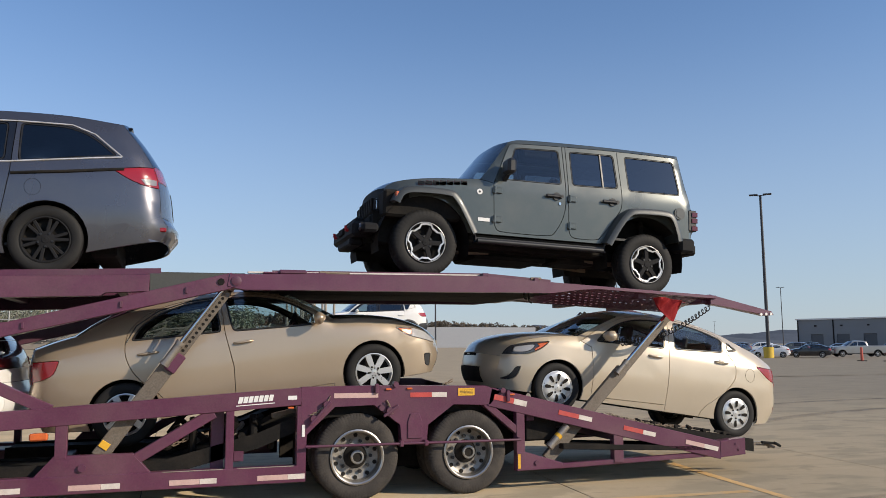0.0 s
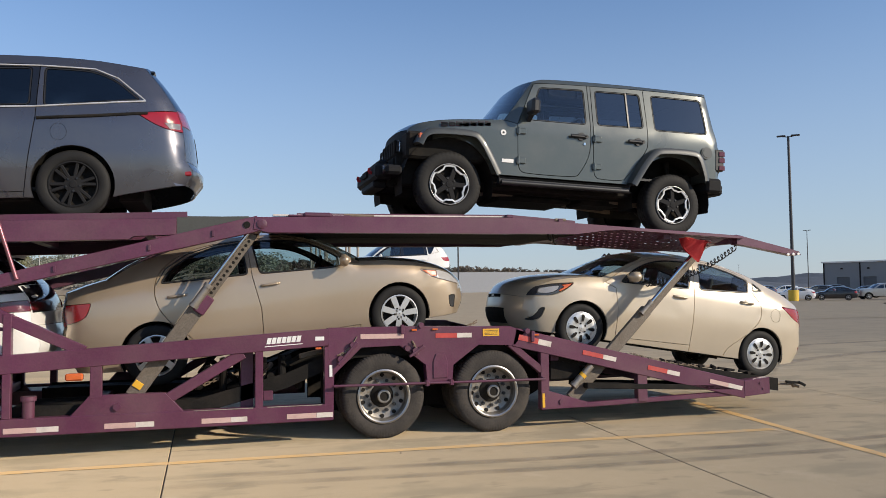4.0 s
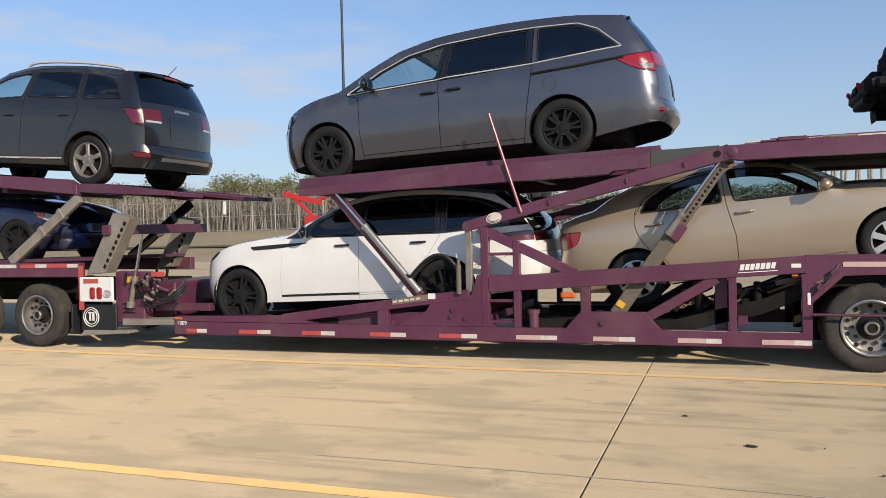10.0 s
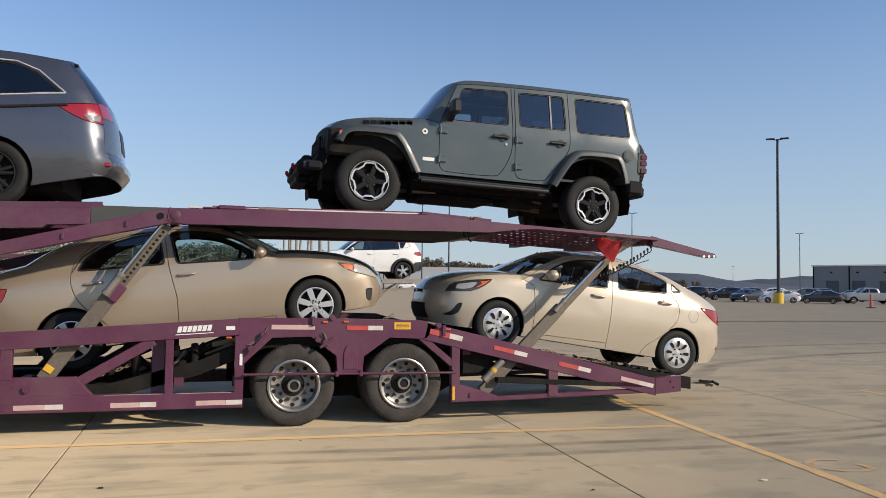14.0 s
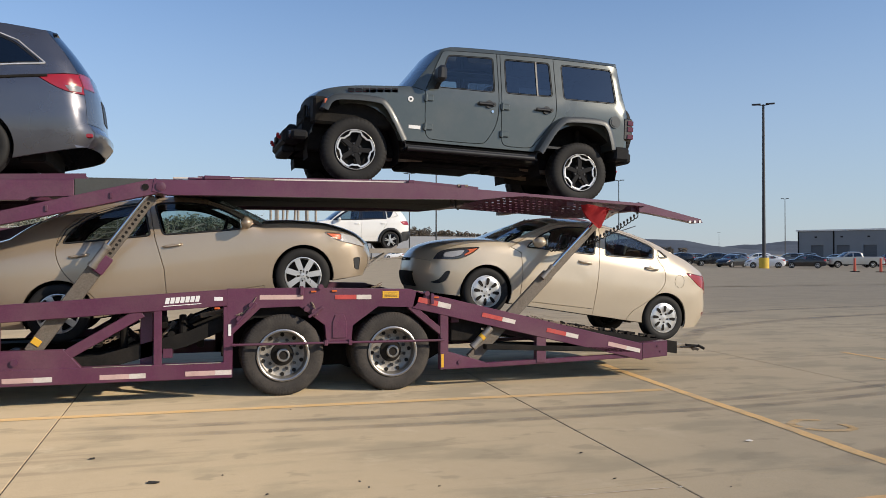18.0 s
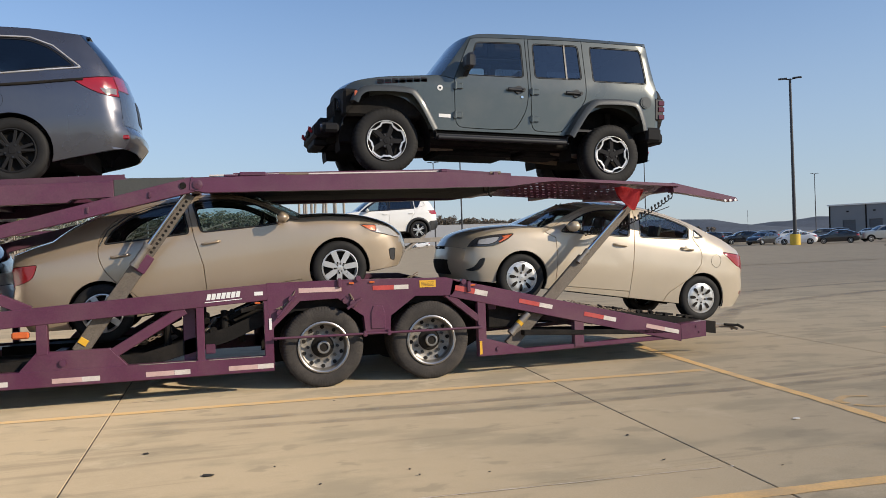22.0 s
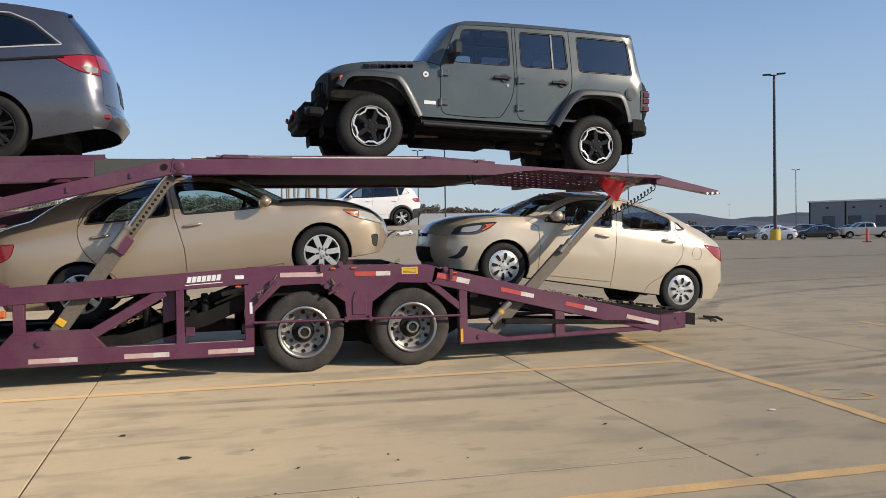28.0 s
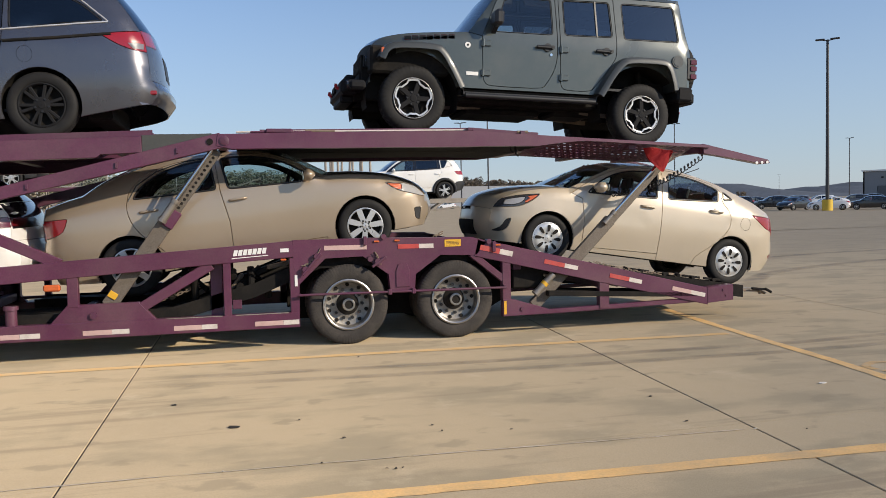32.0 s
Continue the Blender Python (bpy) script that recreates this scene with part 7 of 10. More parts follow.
# ---- other car kinds ----
LONGSUV = dict(
    wb=2.89, R=0.36, arch=0.41, w=1.86, sill=0.27, belt=1.14, tum=0.34, rd=0.06, rr=0.13, taper=(0.13, 0.09), under=0.25, crease=[(0.98, 0.0, 0.012)],
    strips=[("front_bumper", [(-0.62, 0.26), (-0.70, 0.45), (-0.68, 0.68)], "paint"), ("hood", [(-0.68, 0.68), (-0.55, 0.916), (-0.1, 1.048), (0.45, 1.127)], "paint"), ("windscreen", [(0.45, 1.127), (0.80, 1.44), (1.15, 1.633)], "glass_clear"),
            ("roof", [(1.15, 1.640), (1.7, 1.75), (2.6, 1.745), (3.42, 1.665)], "paint"), ("rear_window", [(3.42, 1.665), (3.55, 1.46), (3.66, 1.22)], "glass_dark"), ("tailgate", [(3.66, 1.22), (3.74, 0.94), (3.76, 0.62)], "paint"), ("rear_bumper", [(3.76, 0.62), (3.84, 0.48), (3.76, 0.28)], "paint")],
    nodes=[(0, -0.12, 2.6), (0.02, -0.18, 2.4), (0.05, -0.1, 2.4), (0.06, -0.05, 2.4), (0.05, 0.06, 2.6), (0.02, 0.09, 2.8), (0, 0.1, 2.8), (0, 0.09, 2.8)],
    seams=[[(0.50, 1.127), (0.86, 1.39), (1.20, 1.597), (1.7, 1.70), (2.6, 1.695), (2.8, 1.685)], [(0.50, 1.127), (0.48, 0.6), (0.50, 0.1)], [(1.77, 1.70), (1.66, 1.20), (1.62, 0.1)], [(2.66, 1.692), (2.68, 1.048), (2.5, 0.7), (2.40, 0.1)], [(0.48, 0.36), (2.46, 0.36)], [(4.2, 0.66), (3.5, 0.62), (3.28, 0.52)]],
    wins=[("window", [(0.64, 1.200), (0.92, 1.38), (1.22, 1.552), (1.70, 1.645), (1.62, 1.265)], "glass_clear", "front_door"), ("window#2", [(1.81, 1.650), (2.62, 1.628), (2.64, 1.250), (1.70, 1.265)], "glass_dark", "rear_door"), ("window#3", [(2.695, 1.620), (3.02, 1.585), (3.23, 1.520), (3.42, 1.250), (2.70, 1.245)], "glass_dark", None)],
    cuts=[[(3.46, 1.115), (4.2, 1.10), (4.2, 0.90), (3.60, 0.905)], [(3.62, 0.505), (4.2, 0.505), (4.2, 0.43), (3.65, 0.43)]],
    seeds={"front_door": (1.0, 0.7, "paint", None), "rear_door": (2.0, 0.7, "paint", None), "fender": (0.3, 0.9, "paint", None), "quarter_panel": (3.2, 0.95, "paint", None), "sill": (1.2, 0.3, "black", None), "tail_lamp": (3.62, 1.00, "dark_red_lens", None), "reflector": (3.74, 0.465, "dark_red_lens", None), "rear_bumper_corner": (3.55, 0.45, "black", None)},
    handles=[(1.40, 0.98, "front_door"), (2.42, 0.99, "rear_door")], mirror=(0.72, 1.12, "paint", "front_door", (0.15, 0.2, 0.15)),
    patches=[("tail_lamp", 5, 0.18, 0.46, 0.62, 0.99, "dark_red_lens"), ("reversing_lamp", 5, 0.46, 0.51, 0.64, 0.97, "clear_lens"), ("plate_panel", 5, 0.30, 0.80, -0.42, 0.42, "gloss_black"), ("badge_bar", 5, 0.10, 0.17, -0.20, 0.20, "alu", 0.010), ("rear_trim", 6, 0.45, 0.60, -0.75, 0.75, "alu", 0.012), ("rear_valance", 6, 0.62, 0.98, -0.85, 0.85, "black"), ("brake_lamp", 3, 0.96, 0.995, -0.16, 0.16, "red_lens", 0.02), ("grille", 0, 0.5, 0.9, -0.5, 0.5, "black")],
    interior=(((1.0, 0.4), (1.95, 0.45)), 0.55, 1.25),
)
SUV = dict(
    wb=2.64, R=0.34, arch=0.40, w=1.82, sill=0.30, belt=1.05, tum=0.34, rd=0.05, rr=0.12, taper=(0.13, 0.10), under=0.25, crease=[(0.95, 0.02, 0.012), (0.5, 0.0, -0.01)],
    strips=[("front_bumper", [(-0.66, 0.28), (-0.74, 0.48), (-0.72, 0.72)], "paint"), ("hood", [(-0.72, 0.72), (-0.60, 0.94), (-0.1, 1.02), (0.42, 1.08)], "paint"), ("windscreen", [(0.42, 1.08), (0.75, 1.32), (1.10, 1.50)], "glass"), ("roof", [(1.10, 1.50), (1.6, 1.575), (2.3, 1.565), (3.0, 1.47)], "gloss_black"),
            ("rear_window", [(3.0, 1.47), (3.18, 1.28), (3.30, 1.10)], "glass_dark"), ("tailgate", [(3.30, 1.10), (3.38, 0.92), (3.38, 0.70)], "paint"), ("rear_bumper", [(3.38, 0.70), (3.44, 0.54), (3.34, 0.34)], "black")],
    nodes=[(0, -0.10, 2.6), (0.02, -0.16, 2.4), (0.05, -0.1, 2.4), (0.05, -0.05, 2.4), (0.05, 0.06, 2.6), (0.02, 0.09, 2.8), (0, 0.1, 2.8), (0, 0.08, 2.8)],
    seams=[[(0.46, 1.07), (0.80, 1.295), (1.14, 1.455), (1.6, 1.53), (2.3, 1.52), (2.96, 1.43), (3.20, 1.15)], [(0.46, 1.07), (0.46, 0.6), (0.48, 0.1)], [(1.56, 1.53), (1.52, 1.06), (1.54, 0.1)], [(2.46, 1.52), (2.52, 1.0), (2.34, 0.72), (2.22, 0.1)], [(0.44, 0.40), (2.28, 0.40)], [(-1.0, 0.62), (-0.6, 0.60), (-0.36, 0.54)], [(3.7, 0.72), (3.1, 0.66), (2.98, 0.52)]],
    wins=[("window", [(0.62, 1.08), (0.86, 1.28), (1.18, 1.43), (1.50, 1.485), (1.47, 1.10)], "glass", "front_door"), ("window#2", [(1.58, 1.49), (2.38, 1.475), (2.42, 1.14), (1.56, 1.11)], "glass_dark", "rear_door"), ("window#3", [(2.50, 1.46), (2.82, 1.40), (2.98, 1.22), (2.54, 1.15)], "glass_dark", None)],
    cuts=[[(3.02, 1.06), (3.6, 1.08), (3.6, 0.92), (3.14, 0.92)], [(-0.95, 0.90), (-0.50, 0.95), (-0.35, 0.95), (-0.46, 0.84), (-0.95, 0.80)]],
    seeds={"front_door": (1.0, 0.7, "paint", None), "rear_door": (1.95, 0.7, "paint", None), "fender": (0.25, 0.9, "paint", None), "quarter_panel": (2.9, 0.85, "paint", None), "sill": (1.2, 0.35, "black", None), "tail_lamp": (3.2, 1.0, "red_lens", None), "headlamp": (-0.5, 0.9, "clear_lens", None), "bumper_corner": (-0.5, 0.45, "paint", None), "rear_bumper_corner": (3.2, 0.5, "black", None)},
    handles=[(1.38, 0.95, "front_door"), (2.36, 0.96, "rear_door")], mirror=(0.70, 1.12, "paint", "front_door", (0.15, 0.2, 0.14)),
    patches=[("grille", 0, 0.70, 0.96, -0.6, 0.6, "black"), ("lower_grille", 0, 0.15, 0.5, -0.6, 0.6, "black"), ("headlamp", 1, 0.03, 0.25, 0.62, 0.97, "clear_lens"), ("tail_lamp", 5, 0.05, 0.5, 0.6, 0.99, "red_lens"), ("plate", 5, 0.4, 0.85, -0.26, 0.26, "black")],
)
SQUAREHATCH = dict(SUV, wb=2.60, R=0.33, arch=0.39, w=1.80, sill=0.27, belt=1.06, tum=0.24,
    strips=[("front_bumper", [(-0.64, 0.24), (-0.72, 0.44), (-0.70, 0.70)], "paint"), ("hood", [(-0.70, 0.70), (-0.60, 0.90), (-0.1, 0.99), (0.46, 1.06)], "paint"), ("windscreen", [(0.46, 1.06), (0.74, 1.32), (1.00, 1.49)], "glass"), ("roof", [(1.0, 1.49), (1.5, 1.565), (2.3, 1.55), (3.02, 1.48)], "paint"),
            ("rear_window", [(3.02, 1.48), (3.10, 1.30), (3.17, 1.12)], "glass_dark"), ("tailgate", [(3.17, 1.12), (3.22, 0.92), (3.24, 0.66)], "paint"), ("rear_bumper", [(3.24, 0.66), (3.28, 0.50), (3.20, 0.30)], "black")],
    seams=[[(0.50, 1.05), (0.80, 1.295), (1.04, 1.445), (1.5, 1.515), (2.3, 1.50), (2.98, 1.43), (3.05, 1.12)], [(0.50, 1.05), (0.46, 0.6), (0.48, 0.1)], [(1.52, 1.51), (1.50, 1.06), (1.52, 0.1)], [(2.36, 1.50), (2.46, 1.0), (2.30, 0.72), (2.18, 0.1)], [(0.42, 0.36), (2.26, 0.36)], [(3.6, 0.70), (3.0, 0.60), (2.92, 0.50)]],
    wins=[("window", [(0.66, 1.08), (0.90, 1.29), (1.10, 1.41), (1.47, 1.47), (1.45, 1.09)], "glass", "front_door"), ("window#2", [(1.54, 1.47), (2.30, 1.455), (2.38, 1.13), (1.53, 1.10)], "glass_dark", "rear_door"), ("window#3", [(2.42, 1.45), (2.86, 1.40), (2.90, 1.28), (2.50, 1.15)], "glass_dark", None)],
    cuts=[[(2.96, 1.40), (3.3, 1.40), (3.3, 0.98), (3.10, 0.98)], [(-0.95, 0.86), (-0.50, 0.90), (-0.36, 0.92), (-0.46, 0.84), (-0.95, 0.78)]],
    seeds={"front_door": (1.0, 0.7, "paint", None), "rear_door": (1.95, 0.7, "paint", None), "fender": (0.25, 0.9, "paint", None), "quarter_panel": (2.85, 0.85, "paint", None), "sill": (1.2, 0.31, "black", None), "tail_lamp": (3.11, 1.2, "red_lens", None), "headlamp": (-0.5, 0.87, "clear_lens", None), "rear_bumper_corner": (3.1, 0.5, "black", None)},
    patches=[("grille", 0, 0.15, 0.62, -0.6, 0.6, "black"), ("headlamp", 0, 0.45, 0.80, 0.70, 0.97, "clear_lens"), ("plate", 5, 0.4, 0.8, -0.26, 0.26, "black")])
PICKUP = dict(
    wb=3.65, R=0.39, arch=0.45, w=1.98, sill=0.42, belt=1.22, tum=0.26, rd=0.05, rr=0.10, taper=(0.08, 0.03), under=0.36,
    strips=[("front_bumper", [(-0.80, 0.42), (-0.86, 0.60), (-0.84, 0.80)], "paint"), ("grille", [(-0.84, 0.80), (-0.83, 0.98), (-0.78, 1.14)], "black"), ("hood", [(-0.78, 1.14), (-0.4, 1.20), (0.50, 1.25)], "paint"), ("windscreen", [(0.50, 1.25), (0.85, 1.52), (1.15, 1.72)], "glass"), ("roof", [(1.15, 1.72), (1.6, 1.78), (2.2, 1.77), (2.5, 1.72)], "paint"),
            ("rear_window", [(2.5, 1.72), (2.62, 1.50), (2.68, 1.28)], "glass_dark"), ("bed_top", [(2.68, 1.28), (3.6, 1.27), (4.85, 1.27)], "black"), ("tailgate", [(4.85, 1.27), (4.90, 1.0), (4.88, 0.70)], "paint"), ("rear_bumper", [(4.88, 0.70), (4.96, 0.60), (4.90, 0.48)], "chrome")],
    nodes=[(0, -0.06, 3), (0, -0.08, 3), (0.02, -0.08, 3), (0.05, -0.08, 2.6), (0.05, -0.04, 2.6), (0.04, 0.03, 2.6), (0, 0, 2.6), (0, 0.0, 3), (0, 0.03, 3), (0, 0.03, 3)],
    seams=[[(0.6, 1.22), (0.92, 1.48), (1.2, 1.68), (1.6, 1.73), (2.2, 1.725), (2.46, 1.68), (2.58, 1.25)], [(0.6, 1.22), (0.58, 0.6), (0.6, 0.1)], [(1.62, 1.73), (1.62, 0.1)], [(2.60, 1.30), (2.64, 0.1)]],
    wins=[("window", [(0.72, 1.24), (0.98, 1.46), (1.24, 1.63), (1.57, 1.68), (1.56, 1.26)], "glass", "front_door"), ("window#2", [(1.66, 1.68), (2.18, 1.67), (2.40, 1.60), (2.50, 1.28), (1.66, 1.26)], "glass_dark", "rear_door")],
    cuts=[[(4.72, 1.2), (5.2, 1.2), (5.2, 0.86), (4.74, 0.86)]],
    seeds={"front_door": (1.0, 0.8, "paint", None), "rear_door": (2.0, 0.8, "paint", None), "fender": (0.3, 1.1, "paint", None), "bed_side": (3.0, 1.0, "paint", None), "tail_lamp": (4.8, 1.0, "red_lens", None)},
    patches=[("headlamp", 1, 0.3, 0.95, 0.68, 0.97, "clear_lens")],
)

def taller(pts):
    return [(x, z + 0.15 * max(0.0, z - 1.0)) for x, z in pts]


RACKSUV = dict(SUV, strips=[(nm, taller(p), q) for nm, p, q in SUV["strips"]], wins=[(nm, taller(p), q, par) for nm, p, q, par in SUV["wins"]],
    seams=[taller(p) for p in SUV["seams"][:4]] + [[(0.40, 0.47), (2.30, 0.47)]] + SUV["seams"][5:] + [taller([(0.40, 1.062), (1.5, 1.085), (2.5, 1.125), (2.62, 1.13), (2.90, 1.55)])],
    seeds=dict(SUV["seeds"], **{"sill": (1.2, 0.40, "black", None), "door_frame": (1.517, 1.33, "gloss_black", None), "door_frame#2": (2.448, 1.33, "gloss_black", None), "roof_rail": (1.9, 1.62, "gloss_black", None)}))
SQUAREHATCH = dict(SQUAREHATCH, seams=SQUAREHATCH["seams"] + [[(0.40, 1.045), (1.5, 1.075), (2.36, 1.12), (3.25, 1.14)]],
    seeds=dict(SQUAREHATCH["seeds"], **{"door_frame": (1.488, 1.3, "gloss_black", None), "door_frame#2": (2.372, 1.3, "gloss_black", None), "rear_pillar": (2.43, 1.3, "gloss_black", None)}))


# ---- trailer fittings ----
def fit_part(name, fn, material, parent=None, label="", sm=35):
    bm = bmesh.new()
    fn(bm)
    return part(name, bm, material, parent or trailer, label, sm)


def tape(x, z, l0, l1, tilt=0.0, owner=None, first="red_tape", second="white_tape", y=-0.004, h=0.05):
    """A two-colour reflective strip on the near side."""
    m = Matrix.Translation((x, y, z)) @ Matrix.Rotation(tilt, 4, "Y")
    if l0:
        fit_part("reflector_strip", lambda bm: box(bm, (0, -0.001, -h / 2), (l0, 0.003, h / 2), 0, m), M[first], owner)
    if l1:
        fit_part("reflector_strip", lambda bm: box(bm, (l0 + 0.002, -0.001, -h / 2), (l0 + l1, 0.003, h / 2), 0, m), M[second], owner)


for x, a, b, c0 in ((-8.05, 0.16, 0.15, "red_tape"), (-7.25, 0.27, 0.19, "red_tape"), (-6.34, 0.26, 0.19, "red_tape"), (-5.42, 0.27, 0.20, "red_tape"), (-4.53, 0.27, 0.19, "red_tape"), (-3.61, 0.28, 0.19, "pink_tape"), (-2.74, 0.28, 0.17, "pink_tape"), (-1.85, 0.28, 0.16, "pink_tape"), (-1.02, 0.30, 0.17, "pink_tape")):
    tape(x, 0.292, a, b, 0.0, None, c0)
tape(-0.26, 1.085, 0.0, 0.47, 0.01, None, "red_tape", "pink_tape")
tape(0.56, 1.075, 0.24, 0.17, 0.01)
SL = math.atan2(0.71, 3.0)
tape(1.52, 1.035, 0.24, 0.16, SL, None, "red_tape", "white_tape", -0.004, 0.06)
tape(2.30, 0.845, 0.26, 0.17, SL)
tape(3.13, 0.645, 0.26, 0.17, SL)
tape(3.96, 0.452, 0.26, 0.20, SL, None, "pink_tape", "white_tape")
fit_part("warning_label", lambda bm: box(bm, (1.10, -0.005, 1.055), (1.29, 0.003, 1.135), 0), M["yellow_sign"], None, "small yellow warning label")
for k in range(4):
    fit_part("label_line", lambda bm: box(bm, (1.12, -0.0065, 1.070 + 0.014 * k), (1.27, 0.003, 1.074 + 0.014 * k), 0), M["black"])
fit_part("white_label", lambda bm: box(bm, (-0.73, -0.005, 1.055), (-0.64, 0.003, 1.095), 0), M["white"])
fit_part("white_label", lambda bm: box(bm, (-0.585, -0.006, 0.68), (-0.555, 0.003, 0.80), 0), M["white"])
fit_part("plain_nameplate", lambda bm: box(bm, (-5.12, -0.004, 0.675), (-4.66, 0.004, 0.745), 0, Matrix.Translation((0, 0, 0)) @ Matrix.Translation((-4.9, 0, 0.71)) @ Matrix.Rotation(-0.127, 4, "Y") @ Matrix.Translation((4.9, 0, -0.71))), M["rust"])
for k in range(5):
    fit_part("nameplate_bar", lambda bm: box(bm, (-0.18 + 0.075 * k, -0.006, -0.012), (-0.125 + 0.075 * k, 0.0, 0.012), 0, Matrix.Translation((-4.93, 0, 0.706)) @ Matrix.Rotation(-0.127, 4, "Y")), M["white_tape"])
fit_part("small_flag_label", lambda bm: box(bm, (-4.66, -0.004, 0.72), (-4.57, 0.004, 0.785), 0), M["white"])
# the maker's mark as plain white slanted blocks
for k in range(7):
    def block(bm, k=k):
        x0 = -1.225 + 0.050 * k
        z0 = 1.030 + 0.0031 * k
        prism(bm, [(x0, z0), (x0 + 0.040, z0), (x0 + 0.054, z0 + 0.062), (x0 + 0.014, z0 + 0.062)], -0.005, 0.002)
    fit_part("maker_mark", block, M["white"])
fit_part("maker_mark", lambda bm: box(bm, (-1.24, -0.005, 1.012), (-0.86, 0.002, 1.020), 0, Matrix.Translation((-1.05, 0, 1.016)) @ Matrix.Rotation(-0.06, 4, "Y") @ Matrix.Translation((1.05, 0, -1.016))), M["white"])
tx = bpy.data.curves.new("unit_text", "FONT")
tx.body, tx.size, tx.extrude = "T009", 0.075, 0.001
tob = new("unit_text", tx)
tob.parent = trailer
tob.matrix_local = pose(-8.20, -0.004, 0.365, 90, 0, 0)
tx.materials.append(M["white"])
fit_part("marker_lamp", lambda bm: box(bm, (-8.22, -0.02, 0.435), (-8.11, 0.0, 0.465), 0.006), M["amber_lens"])
# oval plate on the lift arm, with two dark arcs
fit_part("oval_plate", lambda bm: (bmesh.ops.create_circle(bm, cap_ends=True, segments=28, radius=0.062, matrix=Matrix.Translation((-3.84, 0.0, 1.648)) @ Matrix.Rotation(-0.24, 4, "Y") @ Matrix.Rotation(math.pi / 2, 4, "X") @ Matrix.Diagonal((1.5, 1, 1, 1)))), M["white_tape"], None, "pale oval maker's plate")
for r in (0.040, 0.050):
    tube("oval_plate_line", [Vector((-3.84, -0.002, 1.648)) + Matrix.Rotation(-0.24, 3, "Y") @ Vector((1.5 * r * math.cos(a), 0, r * math.sin(a))) for a in np.linspace(1.2 + r * 20, 5.6, 14)], 0.003, M["purple_far"], trailer, "", 1)
fit_part("turn_lamp", lambda bm: box(bm, (-3.09, -0.03, 0.735), (-2.93, 0.03, 0.805), 0.015), M["amber_lens"])
for x, z in ((-0.73, 1.0), (0.29, 1.165), (0.52, 1.168), (1.70, 1.08)):
    fit_part("marker_lamp", lambda bm: box(bm, (x, -0.02, z - 0.035), (x + 0.06, 0.0, z - 0.015), 0.004), M["amber_lens"])
fit_part("side_pin", lambda bm: (rod(bm, (0.40, -0.03, 1.19), (0.40, 0.05, 1.19), 0.03, 12), rod(bm, (1.62, -0.03, 1.10), (1.62, 0.05, 1.10), 0.03, 12), box(bm, (0.17, -0.035, 1.10), (0.21, 0.0, 1.20), 0.006), box(bm, (1.66, -0.035, 0.98), (1.70, 0.0, 1.10), 0.006)), P)
for x in (0.45, 0.72):
    fit_part("rod_clamp", lambda bm: box(bm, (x - 0.02, -0.075, 0.545), (x + 0.02, 0.0, 0.605), 0.006), P)
fit_part("yellow_decal", lambda bm: box(bm, (1.795, -0.004, 0.245), (1.825, 0.004, 0.40), 0), M["yellow_sign"])
for x, z, r in ((2.02, 0.30, 0.025), (-2.63, 0.47, 0.035), (-4.35, 0.60, 0.028), (-4.38, 0.52, 0.022), (-4.20, 0.50, 0.022), (4.66, 0.40, 0.014), (4.70, 0.33, 0.012)):
    fit_part("gusset_bolt", lambda bm: rod(bm, (x, -0.015, z), (x, 0.012, z), r, 14), M["purple_far"])
fit_part("pin_hole", lambda bm: rod(bm, (-1.42, -0.004, 2.245), (-1.42, 0.010, 2.245), 0.034, 18), M["matte_black"])
fit_part("thin_pole", lambda bm: rod(bm, (-3.87, -0.02, 2.83), (-3.52, 0.0, 1.70), 0.019, 12), mat("pinkish_steel_pole", (0.30, 0.12, 0.14), 0.3, 0.6, 0.2, 4, 50), None, "slim pinkish metal pole")
# round winch pots and stub
fit_part("stub_post", lambda bm: (rod(bm, (-3.41, 0.05, 0.40), (-3.41, 0.05, 0.56), 0.055, 16), rod(bm, (-3.41, 0.05, 0.56), (-3.41, 0.05, 0.60), 0.07, 16)), P)


def chain(name, a, b, sag, n, r=0.012, link=0.05):
    bm = bmesh.new()
    a, b = Vector(a), Vector(b)
    prev = None
    for k in range(n + 1):
        f = k / n
        p = a + (b - a) * f - Vector((0, 0, sag * 4 * f * (1 - f)))
        if prev is not None:
            d = (p - prev).normalized()
            o = Vector((0, 0.012, 0)) if k % 2 else Vector((0, 0, 0.012))
            rod(bm, prev + o - d * 0.008, p + o + d * 0.008, r * 0.5, 5)
            rod(bm, prev - o - d * 0.008, p - o + d * 0.008, r * 0.5, 5)
        prev = p
    return part(name, bm, M["rust"], trailer, "", 50)


chain("tie_chain", (-0.50, 0.0, 0.90), (-0.30, 0.0, 1.08), 0.05, 7)
chain("tie_chain", (0.30, -0.02, 1.02), (0.36, -0.02, 0.90), 0.0, 4)
fit_part("ratchet", lambda bm: (rod(bm, (-0.47, -0.05, 0.86), (-0.47, 0.02, 0.86), 0.034, 12), rod(bm, (-0.34, -0.05, 1.0), (-0.34, 0.02, 1.0), 0.035, 12), beam(bm, (-0.50, -0.04, 0.80), (-0.30, -0.04, 1.03), 0.03, 0.03)), M["purple_far"])
fit_part("ratchet", lambda bm: (rod(bm, (0.33, -0.05, 0.92), (0.33, 0.02, 0.92), 0.036, 12), rod(bm, (0.24, -0.05, 0.95), (0.24, 0.02, 0.95), 0.03, 12), beam(bm, (0.26, -0.04, 0.86), (0.42, -0.04, 0.97), 0.03, 0.03)), M["purple_far"])
